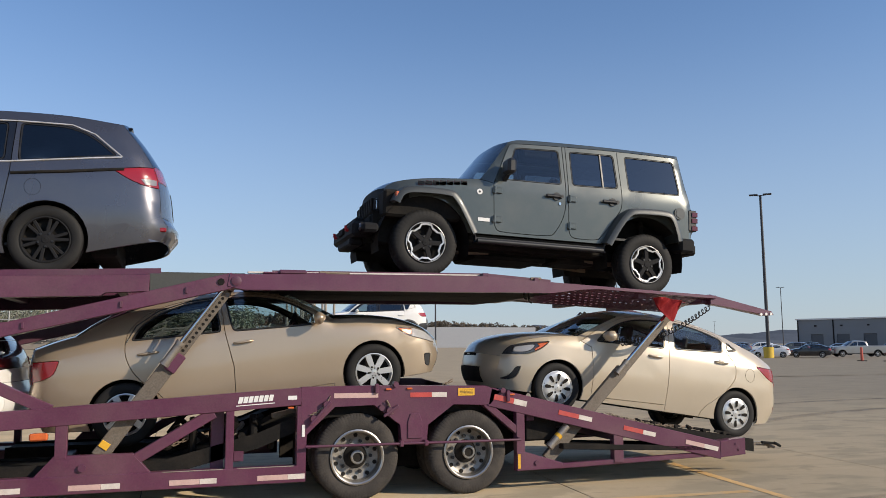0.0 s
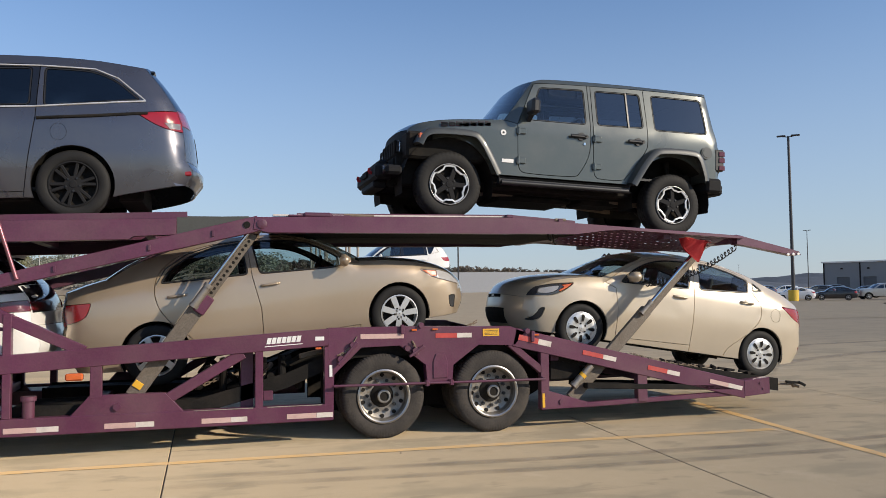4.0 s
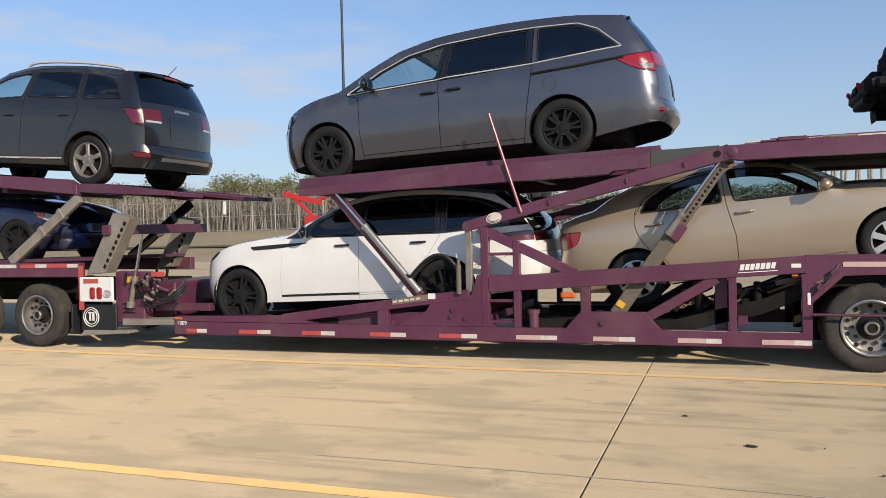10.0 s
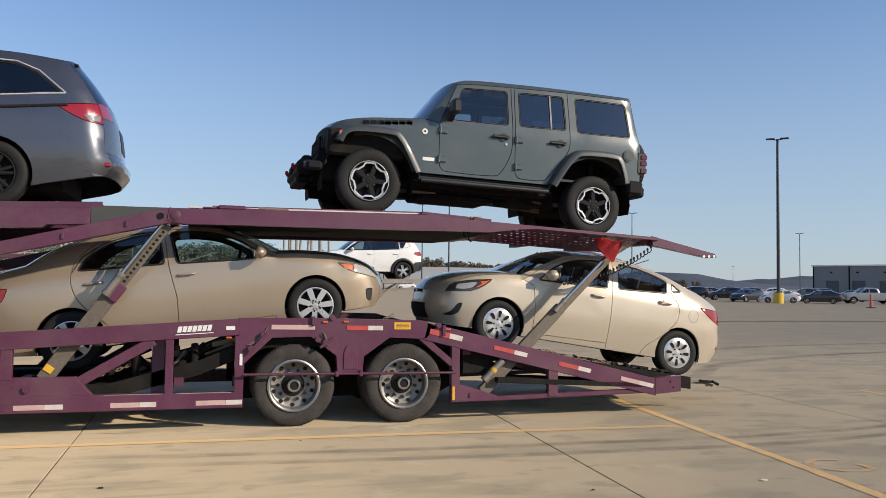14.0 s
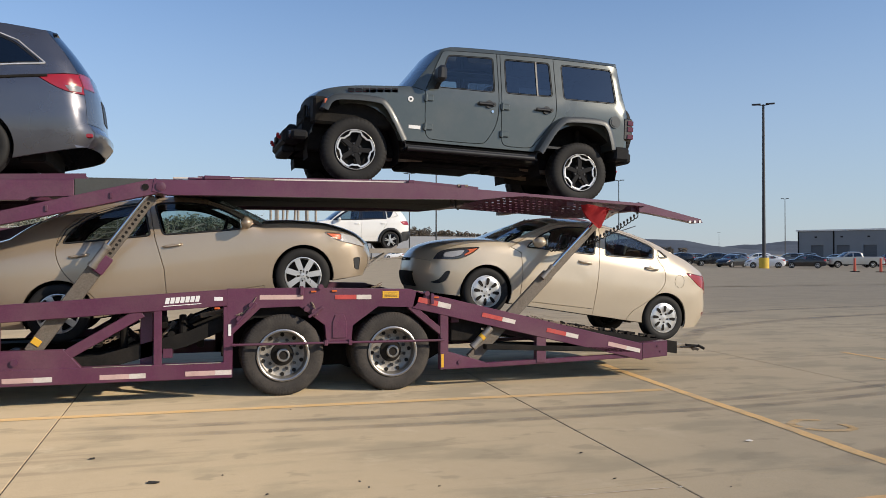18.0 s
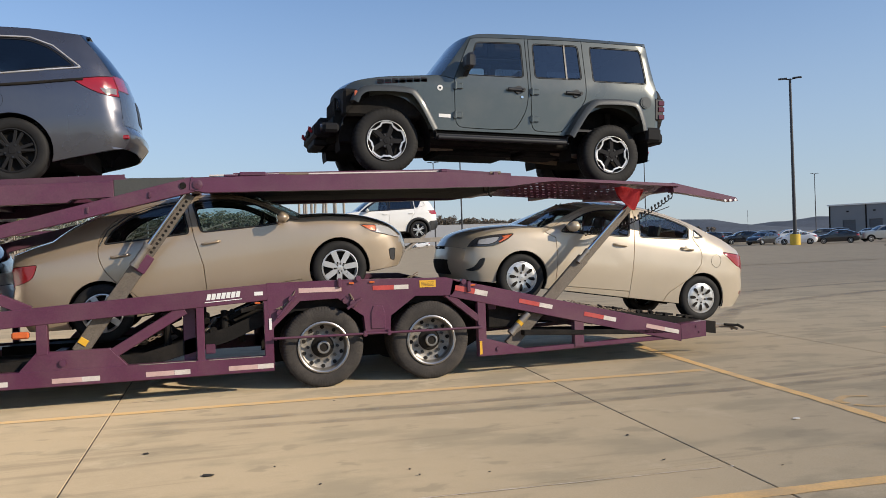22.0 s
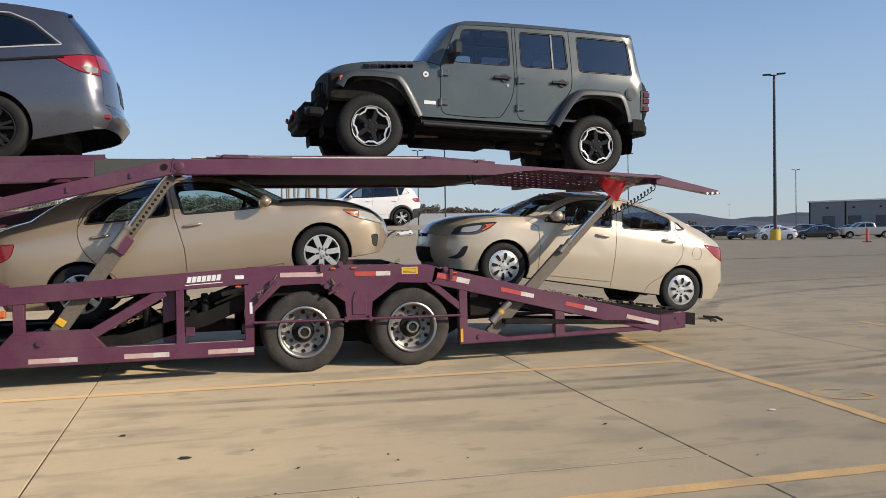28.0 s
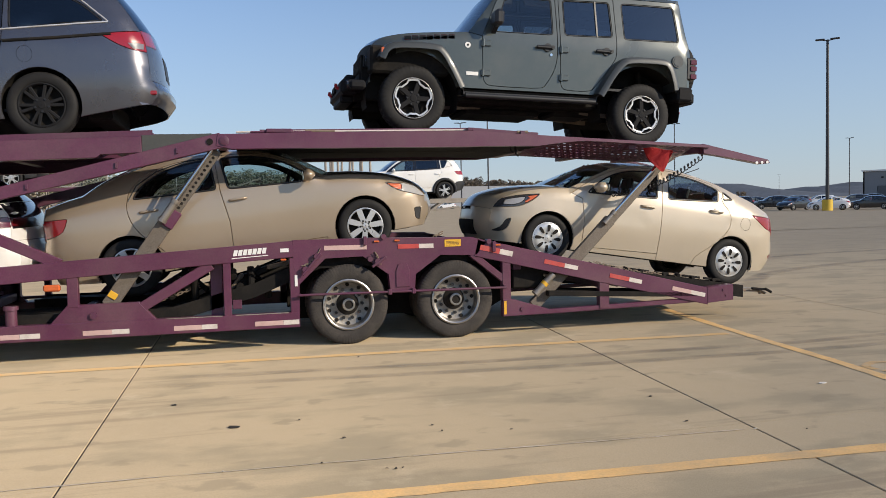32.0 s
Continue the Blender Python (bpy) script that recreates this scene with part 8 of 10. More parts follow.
# tie-down gear under the sedans
rg = random.Random(8)
for k in range(14):
    x = rg.uniform(-1.9, -0.75)
    fit_part("ratchet_pawl", lambda bm: rod(bm, (x, 0.22, rg.uniform(0.5, 0.9)), (x, 0.32, rg.uniform(0.5, 0.9)), 0.04, 10), M["matte_black"])
    fit_part("tie_down_gear", lambda bm: (beam(bm, (x, rg.uniform(0.2, 0.9), rg.uniform(0.55, 0.9)), (x + rg.uniform(0.15, 0.4), rg.uniform(0.2, 0.9), rg.uniform(0.6, 0.95)), 0.04, 0.05)), M["rust"] if k % 4 == 0 else M["matte_black"])
for k in range(9):
    x = 2.7 + 0.24 * k + rg.uniform(-0.05, 0.05)
    z = 0.822 - (x - 2.3) * 0.1525
    fit_part("ratchet_pawl", lambda bm: rod(bm, (x, 0.15, z + 0.045), (x, 0.22, z + 0.045 + 0.02 * math.sin(k * 2.3)), 0.024, 10), M["matte_black"])
    fit_part("tie_down_gear", lambda bm: (beam(bm, (x - 0.12, 0.2, z + 0.07), (x + 0.14, 0.24, z + 0.03), 0.03, 0.03)), M["matte_black"] if k % 3 else M["rust"])
chain("tie_chain", (3.0, 0.16, 0.80), (3.9, 0.16, 0.62), 0.03, 22)
chain("tie_chain", (-2.3, 0.2, 0.55), (-1.6, 0.3, 0.72), 0.05, 16)
chain("tie_chain", (0.62, 0.3, 1.06), (1.2, 0.5, 1.20), 0.03, 14)
# tail flap, ramps and hooks
for yv in (0.30, 0.52, TW - 0.52, TW - 0.30):
    fit_part("tail_flap", lambda bm: beam(bm, (4.78, yv, 0.395), (5.30, yv, 0.360), 0.03, 0.022), M["ram_steel"])
fit_part("ramp_hook", lambda bm: (beam(bm, (5.08, 0.28, 0.345), (5.36, 0.28, 0.330), 0.05, 0.022), rod(bm, (5.10, 0.25, 0.34), (5.10, 0.25, 0.40), 0.014, 8), rod(bm, (5.34, 0.26, 0.33), (5.44, 0.26, 0.30), 0.020, 8), rod(bm, (5.36, 0.26, 0.37), (5.36, 0.26, 0.29), 0.016, 8)), M["rust"])
fit_part("ramp_hook", lambda bm: (beam(bm, (5.22, 0.22, 0.372), (5.42, 0.22, 0.350), 0.04, 0.030), rod(bm, (5.40, 0.20, 0.36), (5.49, 0.20, 0.315), 0.018, 8)), M["matte_black"])
for yv in (0.25, TW - 0.5):
    fit_part("stowed_ramp", lambda bm: beam(bm, (2.35, yv, 0.46), (4.3, yv, 0.36), 0.5, 0.06), M["matte_black"])
fit_part("valve_box", lambda bm: (box(bm, (1.95, 0.15, 0.52), (2.35, 0.6, 0.80), 0.02), rod(bm, (2.35, 0.2, 0.6), (2.6, 0.2, 0.6), 0.05, 12)), M["matte_black"])
fit_part("lower_ram", lambda bm: (rod(bm, (2.22, 0.06, 0.475), (2.43, 0.06, 0.685), 0.042, 16), rod(bm, (2.20, 0.06, 0.455), (2.23, 0.06, 0.485), 0.05, 16)), M["ram_steel"])
fit_part("ram_band", lambda bm: rod(bm, (2.305, 0.06, 0.56), (2.335, 0.06, 0.59), 0.0435, 16), M["yellow_sign"])
# straps and hooks hanging from the upper deck
for x, z, l in ((2.00, 2.20, 0.10), (1.94, 2.20, 0.06)):
    fit_part("hanging_hook", lambda bm: (rod(bm, (x, 0.1, z), (x + 0.01, 0.1, z - l), 0.011, 8), rod(bm, (x + 0.01, 0.1, z - l), (x + 0.04, 0.1, z - l - 0.02), 0.012, 8)), M["matte_black"])
for a, b, bv in (((2.04, 0.02, 2.315), (2.10, 0.12, 2.365), 0.008), ((1.40, 0.0, 2.36), (1.48, 0.1, 2.40), 0.01), ((-0.85, 0.0, 2.33), (-0.55, 0.12, 2.385), 0.02), ((-1.0, 0.02, 2.34), (-0.35, 0.10, 2.36), 0.006), ((-4.55, 0.02, 2.21), (-4.40, 0.10, 2.26), 0.008), ((-2.70, 0.02, 2.10), (-2.62, 0.06, 2.15), 0.006)):
    fit_part("deck_latch", lambda bm: box(bm, a, b, bv), M["purple_far"])
for a, b in (((2.01, 0.05, 2.355), (2.14, 0.05, 2.355)), ((-0.42, 0.05, 2.365), (-0.10, 0.05, 2.36))):
    fit_part("latch_pin", lambda bm: rod(bm, a, b, 0.016, 8), M["rust"])
for x in (-3.2, -2.35, -1.75):
    zz = 1.555 + (x + 4.2) * 0.2438
    fit_part("arm_bolt", lambda bm: box(bm, (x - 0.012, -0.012, zz - 0.03), (x + 0.012, 0.01, zz + 0.03), 0.003), M["purple_far"])
# red flag and coiled air line at the strut's head
bm = bmesh.new()
n = 10
rows = []
for i in range(n + 1):
    u = i / n
    rows.append([bm.verts.new((3.62 + 0.38 * u + 0.03 * math.sin(6 * v / 8 + 4 * u), -0.02 - 0.035 * math.sin(9 * u + v * 0.6), 2.17 - 0.05 * u - v / 8 * (0.02 + 0.26 * math.sin(math.pi * min(1, u * 1.15)) ** 0.8))) for v in range(9)])
for i in range(n):
    for v in range(8):
        bm.faces.new((rows[i][v], rows[i + 1][v], rows[i + 1][v + 1], rows[i][v + 1]))
bmesh.ops.solidify(bm, geom=bm.faces[:], thickness=0.004)
tagged(finish("warning_flag", bm, M["red_flag"], None, "", 50), "crumpled red cloth flag hung from the upper deck", "flag")
coil = []
a, b = Vector((4.42, 0.05, 2.06)), Vector((3.35, 0.35, 1.62))
for k in range(26 * 10):
    f = k / 260
    p = a + (b - a) * f + Vector((0, 0, -0.10 * math.sin(math.pi * f)))
    coil.append(p + Vector((0.0, math.cos(k * 0.628), math.sin(k * 0.628))) * 0.032)
ob = tube("air_line", coil, 0.007, M["black"], None, "", 1)
tagged(ob, "black coiled air line hanging under the upper deck", "hose")
hose = spline([(-4.28, 0.03, 0.92), (-4.30, 0.0, 1.08), (-4.40, -0.02, 1.205), (-4.54, -0.02, 1.235), (-4.69, 0.0, 1.165), (-4.83, 0.02, 1.04), (-4.91, 0.05, 0.98), (-5.02, 0.06, 1.06)], 8)
tagged(tube("hydraulic_hose", hose, 0.020, M["black"]), "black hydraulic hose looped beside the lift ram", "hose")
tagged(tube("hydraulic_hose", [p + Vector((0.01, 0.03, -0.03)) for p in hose], 0.013, M["black"]), "black hydraulic hose looped beside the lift ram", "hose")
fit_part("valve_block", lambda bm: (rod(bm, (-4.27, -0.02, 0.78), (-4.27, -0.02, 1.12), 0.03, 14), rod(bm, (-4.27, -0.02, 1.12), (-4.27, -0.02, 1.18), 0.02, 10)), M["worn_bar"])
for x0, z0 in ((-7.9, 0.43), (-7.2, 0.46), (-6.5, 0.49)):
    fit_part("deck_plate", lambda bm: box(bm, (x0, 0.12, z0 - 0.10), (x0 + 0.6, 0.16, z0 - 0.02), 0.004), M["matte_black"])


# ---- truck ahead of the trailer ----
truck = thing("car_hauler_truck", "purple car hauler truck with a loaded upper deck, coupled ahead", "truck")


def tp(name, fn, material=None, label="", sm=35):
    bm = bmesh.new()
    fn(bm)
    return part(name, bm, material or P, truck, label, sm)


for far in (False, True):
    ya, yb = (0.0, 0.12) if not far else (TW - 0.12, TW)
    tp("side_rail", lambda bm: prism(bm, [(-18, 1.02), (-9.80, 1.00), (-9.80, 1.20), (-18, 1.22)], ya, yb, 0.006))
    tp("upper_rail", lambda bm: prism(bm, [(-18, 2.48), (-18, 2.72), (-11.2, 2.47), (-9.95, 2.36), (-9.80, 2.27), (-9.80, 2.14), (-10.3, 2.20), (-11.2, 2.30)], ya, yb, 0.006))
    tp("tail_arm", lambda bm: prism(bm, [(-9.85, 2.30), (-9.3, 2.27), (-8.25, 2.13), (-8.25, 2.07), (-9.3, 2.14), (-9.85, 2.18)], ya + 0.05 * (1 if not far else -1), yb + 0.05 * (1 if not far else -1), 0.006), M["purple_far"])
    ym = (ya + yb) / 2
    # same strut both sides; the far one's shade is put into a black colour
    strut = tp("lift_strut", lambda bm: beam(bm, (-11.07, ym, 1.22), (-9.80, ym, 2.10), 0.07, 0.14), M["matte_black"] if far else M["steel"])
    for f0 in (0.45, 0.72):
        bm = bmesh.new()
        p0, d0 = Vector((-11.07, ym, 1.22)), Vector((1.27, 0, 0.88))
        beam(bm, p0 + d0 * f0, p0 + d0 * (f0 + 0.05), 0.09, 0.17)
        part("strut_collar", bm, M["ram_steel"], strut)
    dx, y0_, y1_ = (-0.60, TW - 0.30, TW - 0.08) if far else (0.0, 0.08, 0.30)
    leaf = tp("ramp_plate", lambda bm: prism(bm, [(-9.75 + dx, 1.03), (-9.43 + dx, 1.05), (-8.98 + dx, 1.80), (-9.27 + dx, 1.87)], y0_, y1_, 0.01), M["steel"], "pale worn steel plate leaning on the truck's tail")
    for k in range(8):
        bm = bmesh.new()
        box(bm, (-0.022, -0.004, -0.028), (0.022, 0.004, 0.028), 0, Matrix.Translation((-9.42 + dx + 0.050 * k, y0_ - 0.002, 1.14 + 0.083 * k)) @ Matrix.Rotation(0.5, 4, "Y"))
        part("plate_slot", bm, M["matte_black"], leaf)
    tp("deck_track", lambda bm: [prism(bm, [(x0, z0 - 0.05), (x1, z1 - 0.05), (x1, z1), (x0, z0)], 0.13 + 1.68 * far, 0.78 + 1.68 * far) for x0, z0, x1, z1 in ((-18, 2.62, -11.2, 2.36), (-11.2, 2.36, -9.6, 2.285), (-9.6, 2.285, -8.3, 2.12))], M["purple_far"])
    tp("lower_track", lambda bm: prism(bm, [(-18, 1.12), (-9.9, 1.22), (-9.9, 1.27), (-18, 1.17)], 0.13 + 1.68 * far, 0.78 + 1.68 * far), M["purple_far"])
    for x in (-10.62, -11.90):
        truck_wheel(truck, x, 0.46, yy(0.18, far), far)
    tp("mud_flap", lambda bm: box(bm, (-9.98, ya + 0.02, 0.22), (-9.95, ya + 0.6 if not far else yb, 0.62) if not far else (-9.95, yb, 0.62), 0.004), M["black"])
    tp("deck_cross", lambda bm: [box(bm, (x - 0.05, 0.1, 2.2 - 0.02 * (x + 10)), (x + 0.05, TW - 0.1, 2.29 - 0.02 * (x + 10)), 0.005) for x in (-10.2, -11.2, -12.4, -13.6)] if far else beam(bm, (-9.36, 0.04, 1.64), (-9.58, TW - 0.05, 1.68), 0.12, 0.14), M["purple_far"])
tp("chassis", lambda bm: (box(bm, (-18, 0.75, 0.62), (-9.3, 1.0, 0.92), 0.01), box(bm, (-18, TW - 1.0, 0.62), (-9.3, TW - 0.75, 0.92), 0.01)), M["matte_black"])
tp("side_skirt", lambda bm: box(bm, (-9.80, 0.02, 0.26), (-9.20, 0.06, 0.62), 0.01), M["black"], "black flap with a round pale mark")
for r0 in (0.13, 0.10):
    ob = tube("round_mark", [(-9.62 + r0 * math.cos(a), 0.012, 0.45 + r0 * math.sin(a)) for a in np.linspace(0, 2 * math.pi, 22)], 0.007, M["white"], truck, "", 1)
tp("round_mark_bar", lambda bm: (box(bm, (-9.67, 0.008, 0.50), (-9.57, 0.018, 0.52), 0), box(bm, (-9.65, 0.008, 0.40), (-9.63, 0.018, 0.50), 0), box(bm, (-9.60, 0.008, 0.40), (-9.57, 0.018, 0.50), 0)), M["white"])
tp("lamp_panel", lambda bm: box(bm, (-9.78, -0.02, 0.66), (-9.22, 0.02, 1.0), 0.01), M["white"], "white rear lamp panel")
for x, w in ((-9.60, 0.085), (-9.48, 0.085)):
    tp("rear_lamp", lambda bm: box(bm, (x, -0.04, 0.70), (x + w, -0.01, 0.86), 0.02), M["red_lens"])
tp("rear_lamp", lambda bm: box(bm, (-9.36, -0.035, 0.73), (-9.24, -0.01, 0.82), 0.03), M["clear_lens"])
tp("reflector_strip", lambda bm: box(bm, (-9.70, -0.03, 0.92), (-9.45, -0.01, 0.975), 0), M["red_tape"])
tp("reflector_strip", lambda bm: box(bm, (-9.80, -0.012, 0.55), (-9.72, -0.002, 1.16), 0), M["red_tape"])
for x0, l, q in ((-11.25, 0.33, "white_tape"), (-10.85, 0.28, "red_tape"), (-10.57, 0.20, "white_tape"), (-10.0, 0.18, "white_tape"), (-10.36, 0.36, "red_tape"), (-12.2, 0.3, "red_tape"), (-11.9, 0.2, "white_tape")):
    tp("reflector_strip", lambda bm: box(bm, (x0, -0.006, 1.135), (x0 + l, 0.0, 1.185), 0), M[q])
tp("tail_panel", lambda bm: prism(bm, [(-9.28, 0.36), (-8.80, 0.40), (-8.77, 1.06), (-9.27, 1.07)], 0.10, 0.28, 0.012), P)
tp("tail_frame", lambda bm: box(bm, (-9.2, 0.5, 0.42), (-8.6, TW - 0.5, 0.9), 0.02), P)
tp("low_rail", lambda bm: prism(bm, [(-8.78, 0.52), (-7.90, 0.52), (-7.90, 0.62), (-8.78, 0.62)], 0.30, 0.42, 0.006), P)
tp("coupling", lambda bm: (beam(bm, (-9.2, 1.3, 0.42), (-7.9, 1.3, 0.42), 0.35, 0.16), rod(bm, (-8.55, 1.3, 0.35), (-8.55, 1.3, 0.60), 0.16, 18)), M["matte_black"])
tp("step_bar", lambda bm: (prism(bm, [(-9.75, 0.20), (-8.95, 0.24), (-8.95, 0.28), (-9.70, 0.27)], -0.05, 0.25, 0.004), prism(bm, [(-9.1, 0.34), (-8.25, 0.36), (-8.25, 0.43), (-9.1, 0.43)], 0.02, 0.3, 0.004)), M["steel"])
for k in range(7):
    tp("valve_lever", lambda bm: rod(bm, (-8.95 + 0.07 * k, 0.06, 0.78), (-8.96 + 0.08 * k, 0.02, 0.90), 0.009, 8), M["black"])
tp("valve_bank", lambda bm: box(bm, (-9.0, 0.06, 0.71), (-8.4, 0.16, 0.80), 0.01), M["matte_black"])
tp("lift_ram", lambda bm: (rod(bm, (-8.99, 0.06, 0.60), (-8.90, 0.06, 0.98), 0.036, 14), rod(bm, (-8.99, 0.06, 0.58), (-8.98, 0.06, 0.66), 0.055, 14), rod(bm, (-8.91, 0.06, 0.94), (-8.90, 0.06, 1.0), 0.048, 14)), M["ram_steel"])
tp("ram_rod", lambda bm: rod(bm, (-8.90, 0.06, 0.98), (-8.77, 0.06, 1.56), 0.020, 12), M["chrome"])
rt = random.Random(21)
for k in range(22):
    x, z = rt.uniform(-8.78, -8.35), rt.uniform(0.56, 1.02)
    tp("pipe_fitting", lambda bm: rod(bm, (x, 0.07, z), (x + rt.uniform(-0.14, 0.14), rt.uniform(-0.01, 0.05), z + rt.uniform(-0.10, 0.10)), rt.uniform(0.010, 0.026), 10), M[rt.choice(("matte_black", "rust", "ram_steel", "purple_far"))])
for k in range(5):
    x = -9.1 + 0.17 * k
    tp("pipe_fitting", lambda bm: rod(bm, (x, 0.09, rt.uniform(0.86, 1.0)), (x + 0.05, 0.06, rt.uniform(1.04, 1.12)), 0.018, 10), M["matte_black"])
tp("small_reflector", lambda bm: box(bm, (-8.62, 0.04, 1.0), (-8.42, 0.06, 1.06), 0), M["red_tape"])
tp("yellow_tag", lambda bm: box(bm, (-9.08, 0.088, 0.92), (-9.0, 0.1, 1.0), 0), M["yellow_sign"])
for k in range(4):
    pts = spline([(-8.85 + 0.1 * k, 0.1, 0.75), (-8.6 + 0.12 * k, 0.02, 0.60 + 0.03 * k), (-8.3 + 0.05 * k, 0.08, 0.78), (-8.2, 0.2, 0.95 - 0.05 * k)], 6)
    tube("hose", pts, 0.014, M["black"], truck)
for k in range(3):
    tp("slot_mark", lambda bm: box(bm, (-9.15, 0.09, 0.50 + 0.06 * k), (-8.95, 0.098, 0.515 + 0.06 * k), 0), M["matte_black"])

# ---- the cars in place ----
W_ACC = wheel_meshes("w_creamsedan", 0.30, 0.195, 0.19, M["silver"], "slots", 8, None, 0, M["matte_black"])
W_COR = wheel_meshes("w_goldsedan", 0.315, 0.205, 0.20, M["silver"], "wide", 7, None, 0, M["matte_black"])
W_VAN = wheel_meshes("w_van", 0.345, 0.225, 0.22, M["bumper_black"], "twin", 6, M["bumper_black"])
W_VEL = wheel_meshes("w_lowsuv", 0.37, 0.26, 0.235, M["bumper_black"], "twin", 5, M["bumper_black"])
W_JOU = wheel_meshes("w_longsuv", 0.36, 0.245, 0.225, M["disc"], "thick", 5, M["disc"])
W_SUV = wheel_meshes("w_suv", 0.34, 0.23, 0.22, M["alu"], "twin", 5, M["silver"])
W_LEAN = wheel_meshes("w_plain", 0.33, 0.22, 0.21, M["silver"], "star", 6)

CY = TW / 2
creamsedan = make_car(CREAMSEDAN, "sedan", "cream beige small sedan parked on the lower rear ramp", "car", car_pose((2.55, 1.09), (5.09, 0.705), CY + 0.05, 0.30), M["creamsedan"], W_ACC)
goldsedan = make_car(GOLDSEDAN, "sedan", "gold beige sedan standing over the trailer axles", "car", car_pose((0.270, 1.308), (-2.262, 0.926), CY, 0.315), M["goldsedan"], W_COR)
van = make_car(VAN, "minivan", "metallic grey minivan on the upper deck, black wheels", "car", car_pose((-6.09, 2.54), (-3.075, 2.655), CY, 0.335), M["greyvan"], W_VAN)
lowsuv = make_car(LOWSUV, "luxury_suv", "white SUV with a black roof on the lower front deck", "car", car_pose((-7.45, 0.715), (-4.58, 0.805), CY, 0.37), M["lowsuv"], W_VEL)
trailcar = off_roader(car_pose((0.883, 2.790), (3.824, 2.612), CY, 0.415))
longsuv = make_car(LONGSUV, "crossover_suv", "dark grey crossover with silver wheels on the truck's upper deck", "car", car_pose((-12.83, 2.89), (-9.945, 2.655), CY, 0.36), M["longsuv"], W_JOU)
blue = make_car(GOLDSEDAN, "sedan", "deep blue car on the truck's lower deck", "car", car_pose((-11.35, 1.50), (-13.95, 1.47), CY, 0.315), M["blue_car"], W_VEL)


# extra trim on the cars
def chrome_line(car, pts, r=0.008, name="chrome_trim", material="chrome", out=0.004):
    for s in (-1, 1):
        tube(name, [car.on_side(x, z, s, out) for x, z in line2(pts, 0.06)], r, M[material], car.ob, "", 1)


chrome_line(van, [(0.33, 1.03), (0.74, 1.26), (1.13, 1.43), (1.57, 1.515), (2.3, 1.56), (2.72, 1.562), (3.22, 1.54), (3.44, 1.445), (3.70, 1.205)], 0.008, "chrome_trim", "trim_bright")
chrome_line(van, [(0.33, 1.02), (1.50, 1.072), (1.62, 1.088), (2.66, 1.118), (3.70, 1.20)], 0.009, "chrome_trim", "trim_bright")
chrome_line(van, [(2.68, 0.995), (3.20, 1.025), (3.72, 1.07)], 0.017, "slide_rail", "matte_black", 0.0)
chrome_line(goldsedan, [(1.60, 1.371), (1.85, 1.369), (2.16, 1.308), (2.395, 1.182), (2.50, 1.03)], 0.006, "window_seal", "black")
for car, x, z in ((van, 2.88, 0.86), (creamsedan, 2.73, 0.815), (longsuv, 3.0, 0.85)):
    for s in (-1, 1):
        tube("fuel_door_line", [car.on_side(x + 0.075 * math.cos(a), z + 0.085 * math.sin(a), s, 0.001) for a in np.linspace(0, 2 * math.pi, 20)], 0.0014, M["matte_black"], car.ob, "", 1)
bm = bmesh.new()
rod(bm, (2.2, 0.0, 1.44), (2.45, 0.0, 1.56), 0.006, 6)
part("antenna", bm, M["black"], creamsedan.ob)
bm = bmesh.new()
rod(bm, (3.2, 0.25, 1.66), (3.45, 0.25, 1.90), 0.006, 6)
part("antenna", bm, M["black"], longsuv.ob)
for s in (-0.72, 0.72):
    tube("roof_rail", spline([(1.45, s * 0.90, 1.67), (1.60, s * 0.90, 1.800), (2.4, s * 0.90, 1.805), (3.15, s * 0.90, 1.735), (3.36, s * 0.90, 1.63)], 6), 0.022, M["trim_bright"], longsuv.ob)
bm = bmesh.new()
box(bm, (3.62, -0.60, 1.572), (3.79, 0.60, 1.602), 0.012)
part("roof_spoiler", bm, M["gloss_black"], van.ob)
bm = bmesh.new()
box(bm, (3.98, -0.05, 1.10), (4.10, 0.05, 1.18), 0.02)
part("wiper_hub", bm, M["black"], van.ob)
bm = bmesh.new()
box(bm, (4.00, -0.86, 0.43), (4.13, -0.80, 0.475), 0.01)
part("bumper_reflector", bm, M["red_lens"], van.ob)
chrome_line(longsuv, [(0.50, 0.355), (1.5, 0.36), (2.42, 0.375)], 0.016, "sill_trim", "trim_bright", 0.004)
bm = bmesh.new()
box(bm, (3.38, -0.58, 1.648), (3.55, 0.58, 1.680), 0.015)
part("roof_spoiler", bm, M["longsuv"], longsuv.ob)
bm = bmesh.new()
box(bm, (3.545, -0.14, 1.650), (3.562, 0.14, 1.678), 0.004)
part("brake_lamp", bm, M["red_lens"], longsuv.ob)
bm = bmesh.new()
beam(bm, (3.645, 0.1, 1.30), (3.685, -0.42, 1.24), 0.018, 0.02, 0)
part("rear_wiper", bm, M["black"], longsuv.ob)
for sd in (-1, 1):
    for cx in (0.0, 2.89):
        tube("wheel_lip", [longsuv.on_side(cx + 0.425 * math.cos(a), 0.36 + 0.425 * math.sin(a), sd, 0.006) for a in np.linspace(-0.1, math.pi + 0.1, 22)], 0.022, M["longsuv"], longsuv.ob)
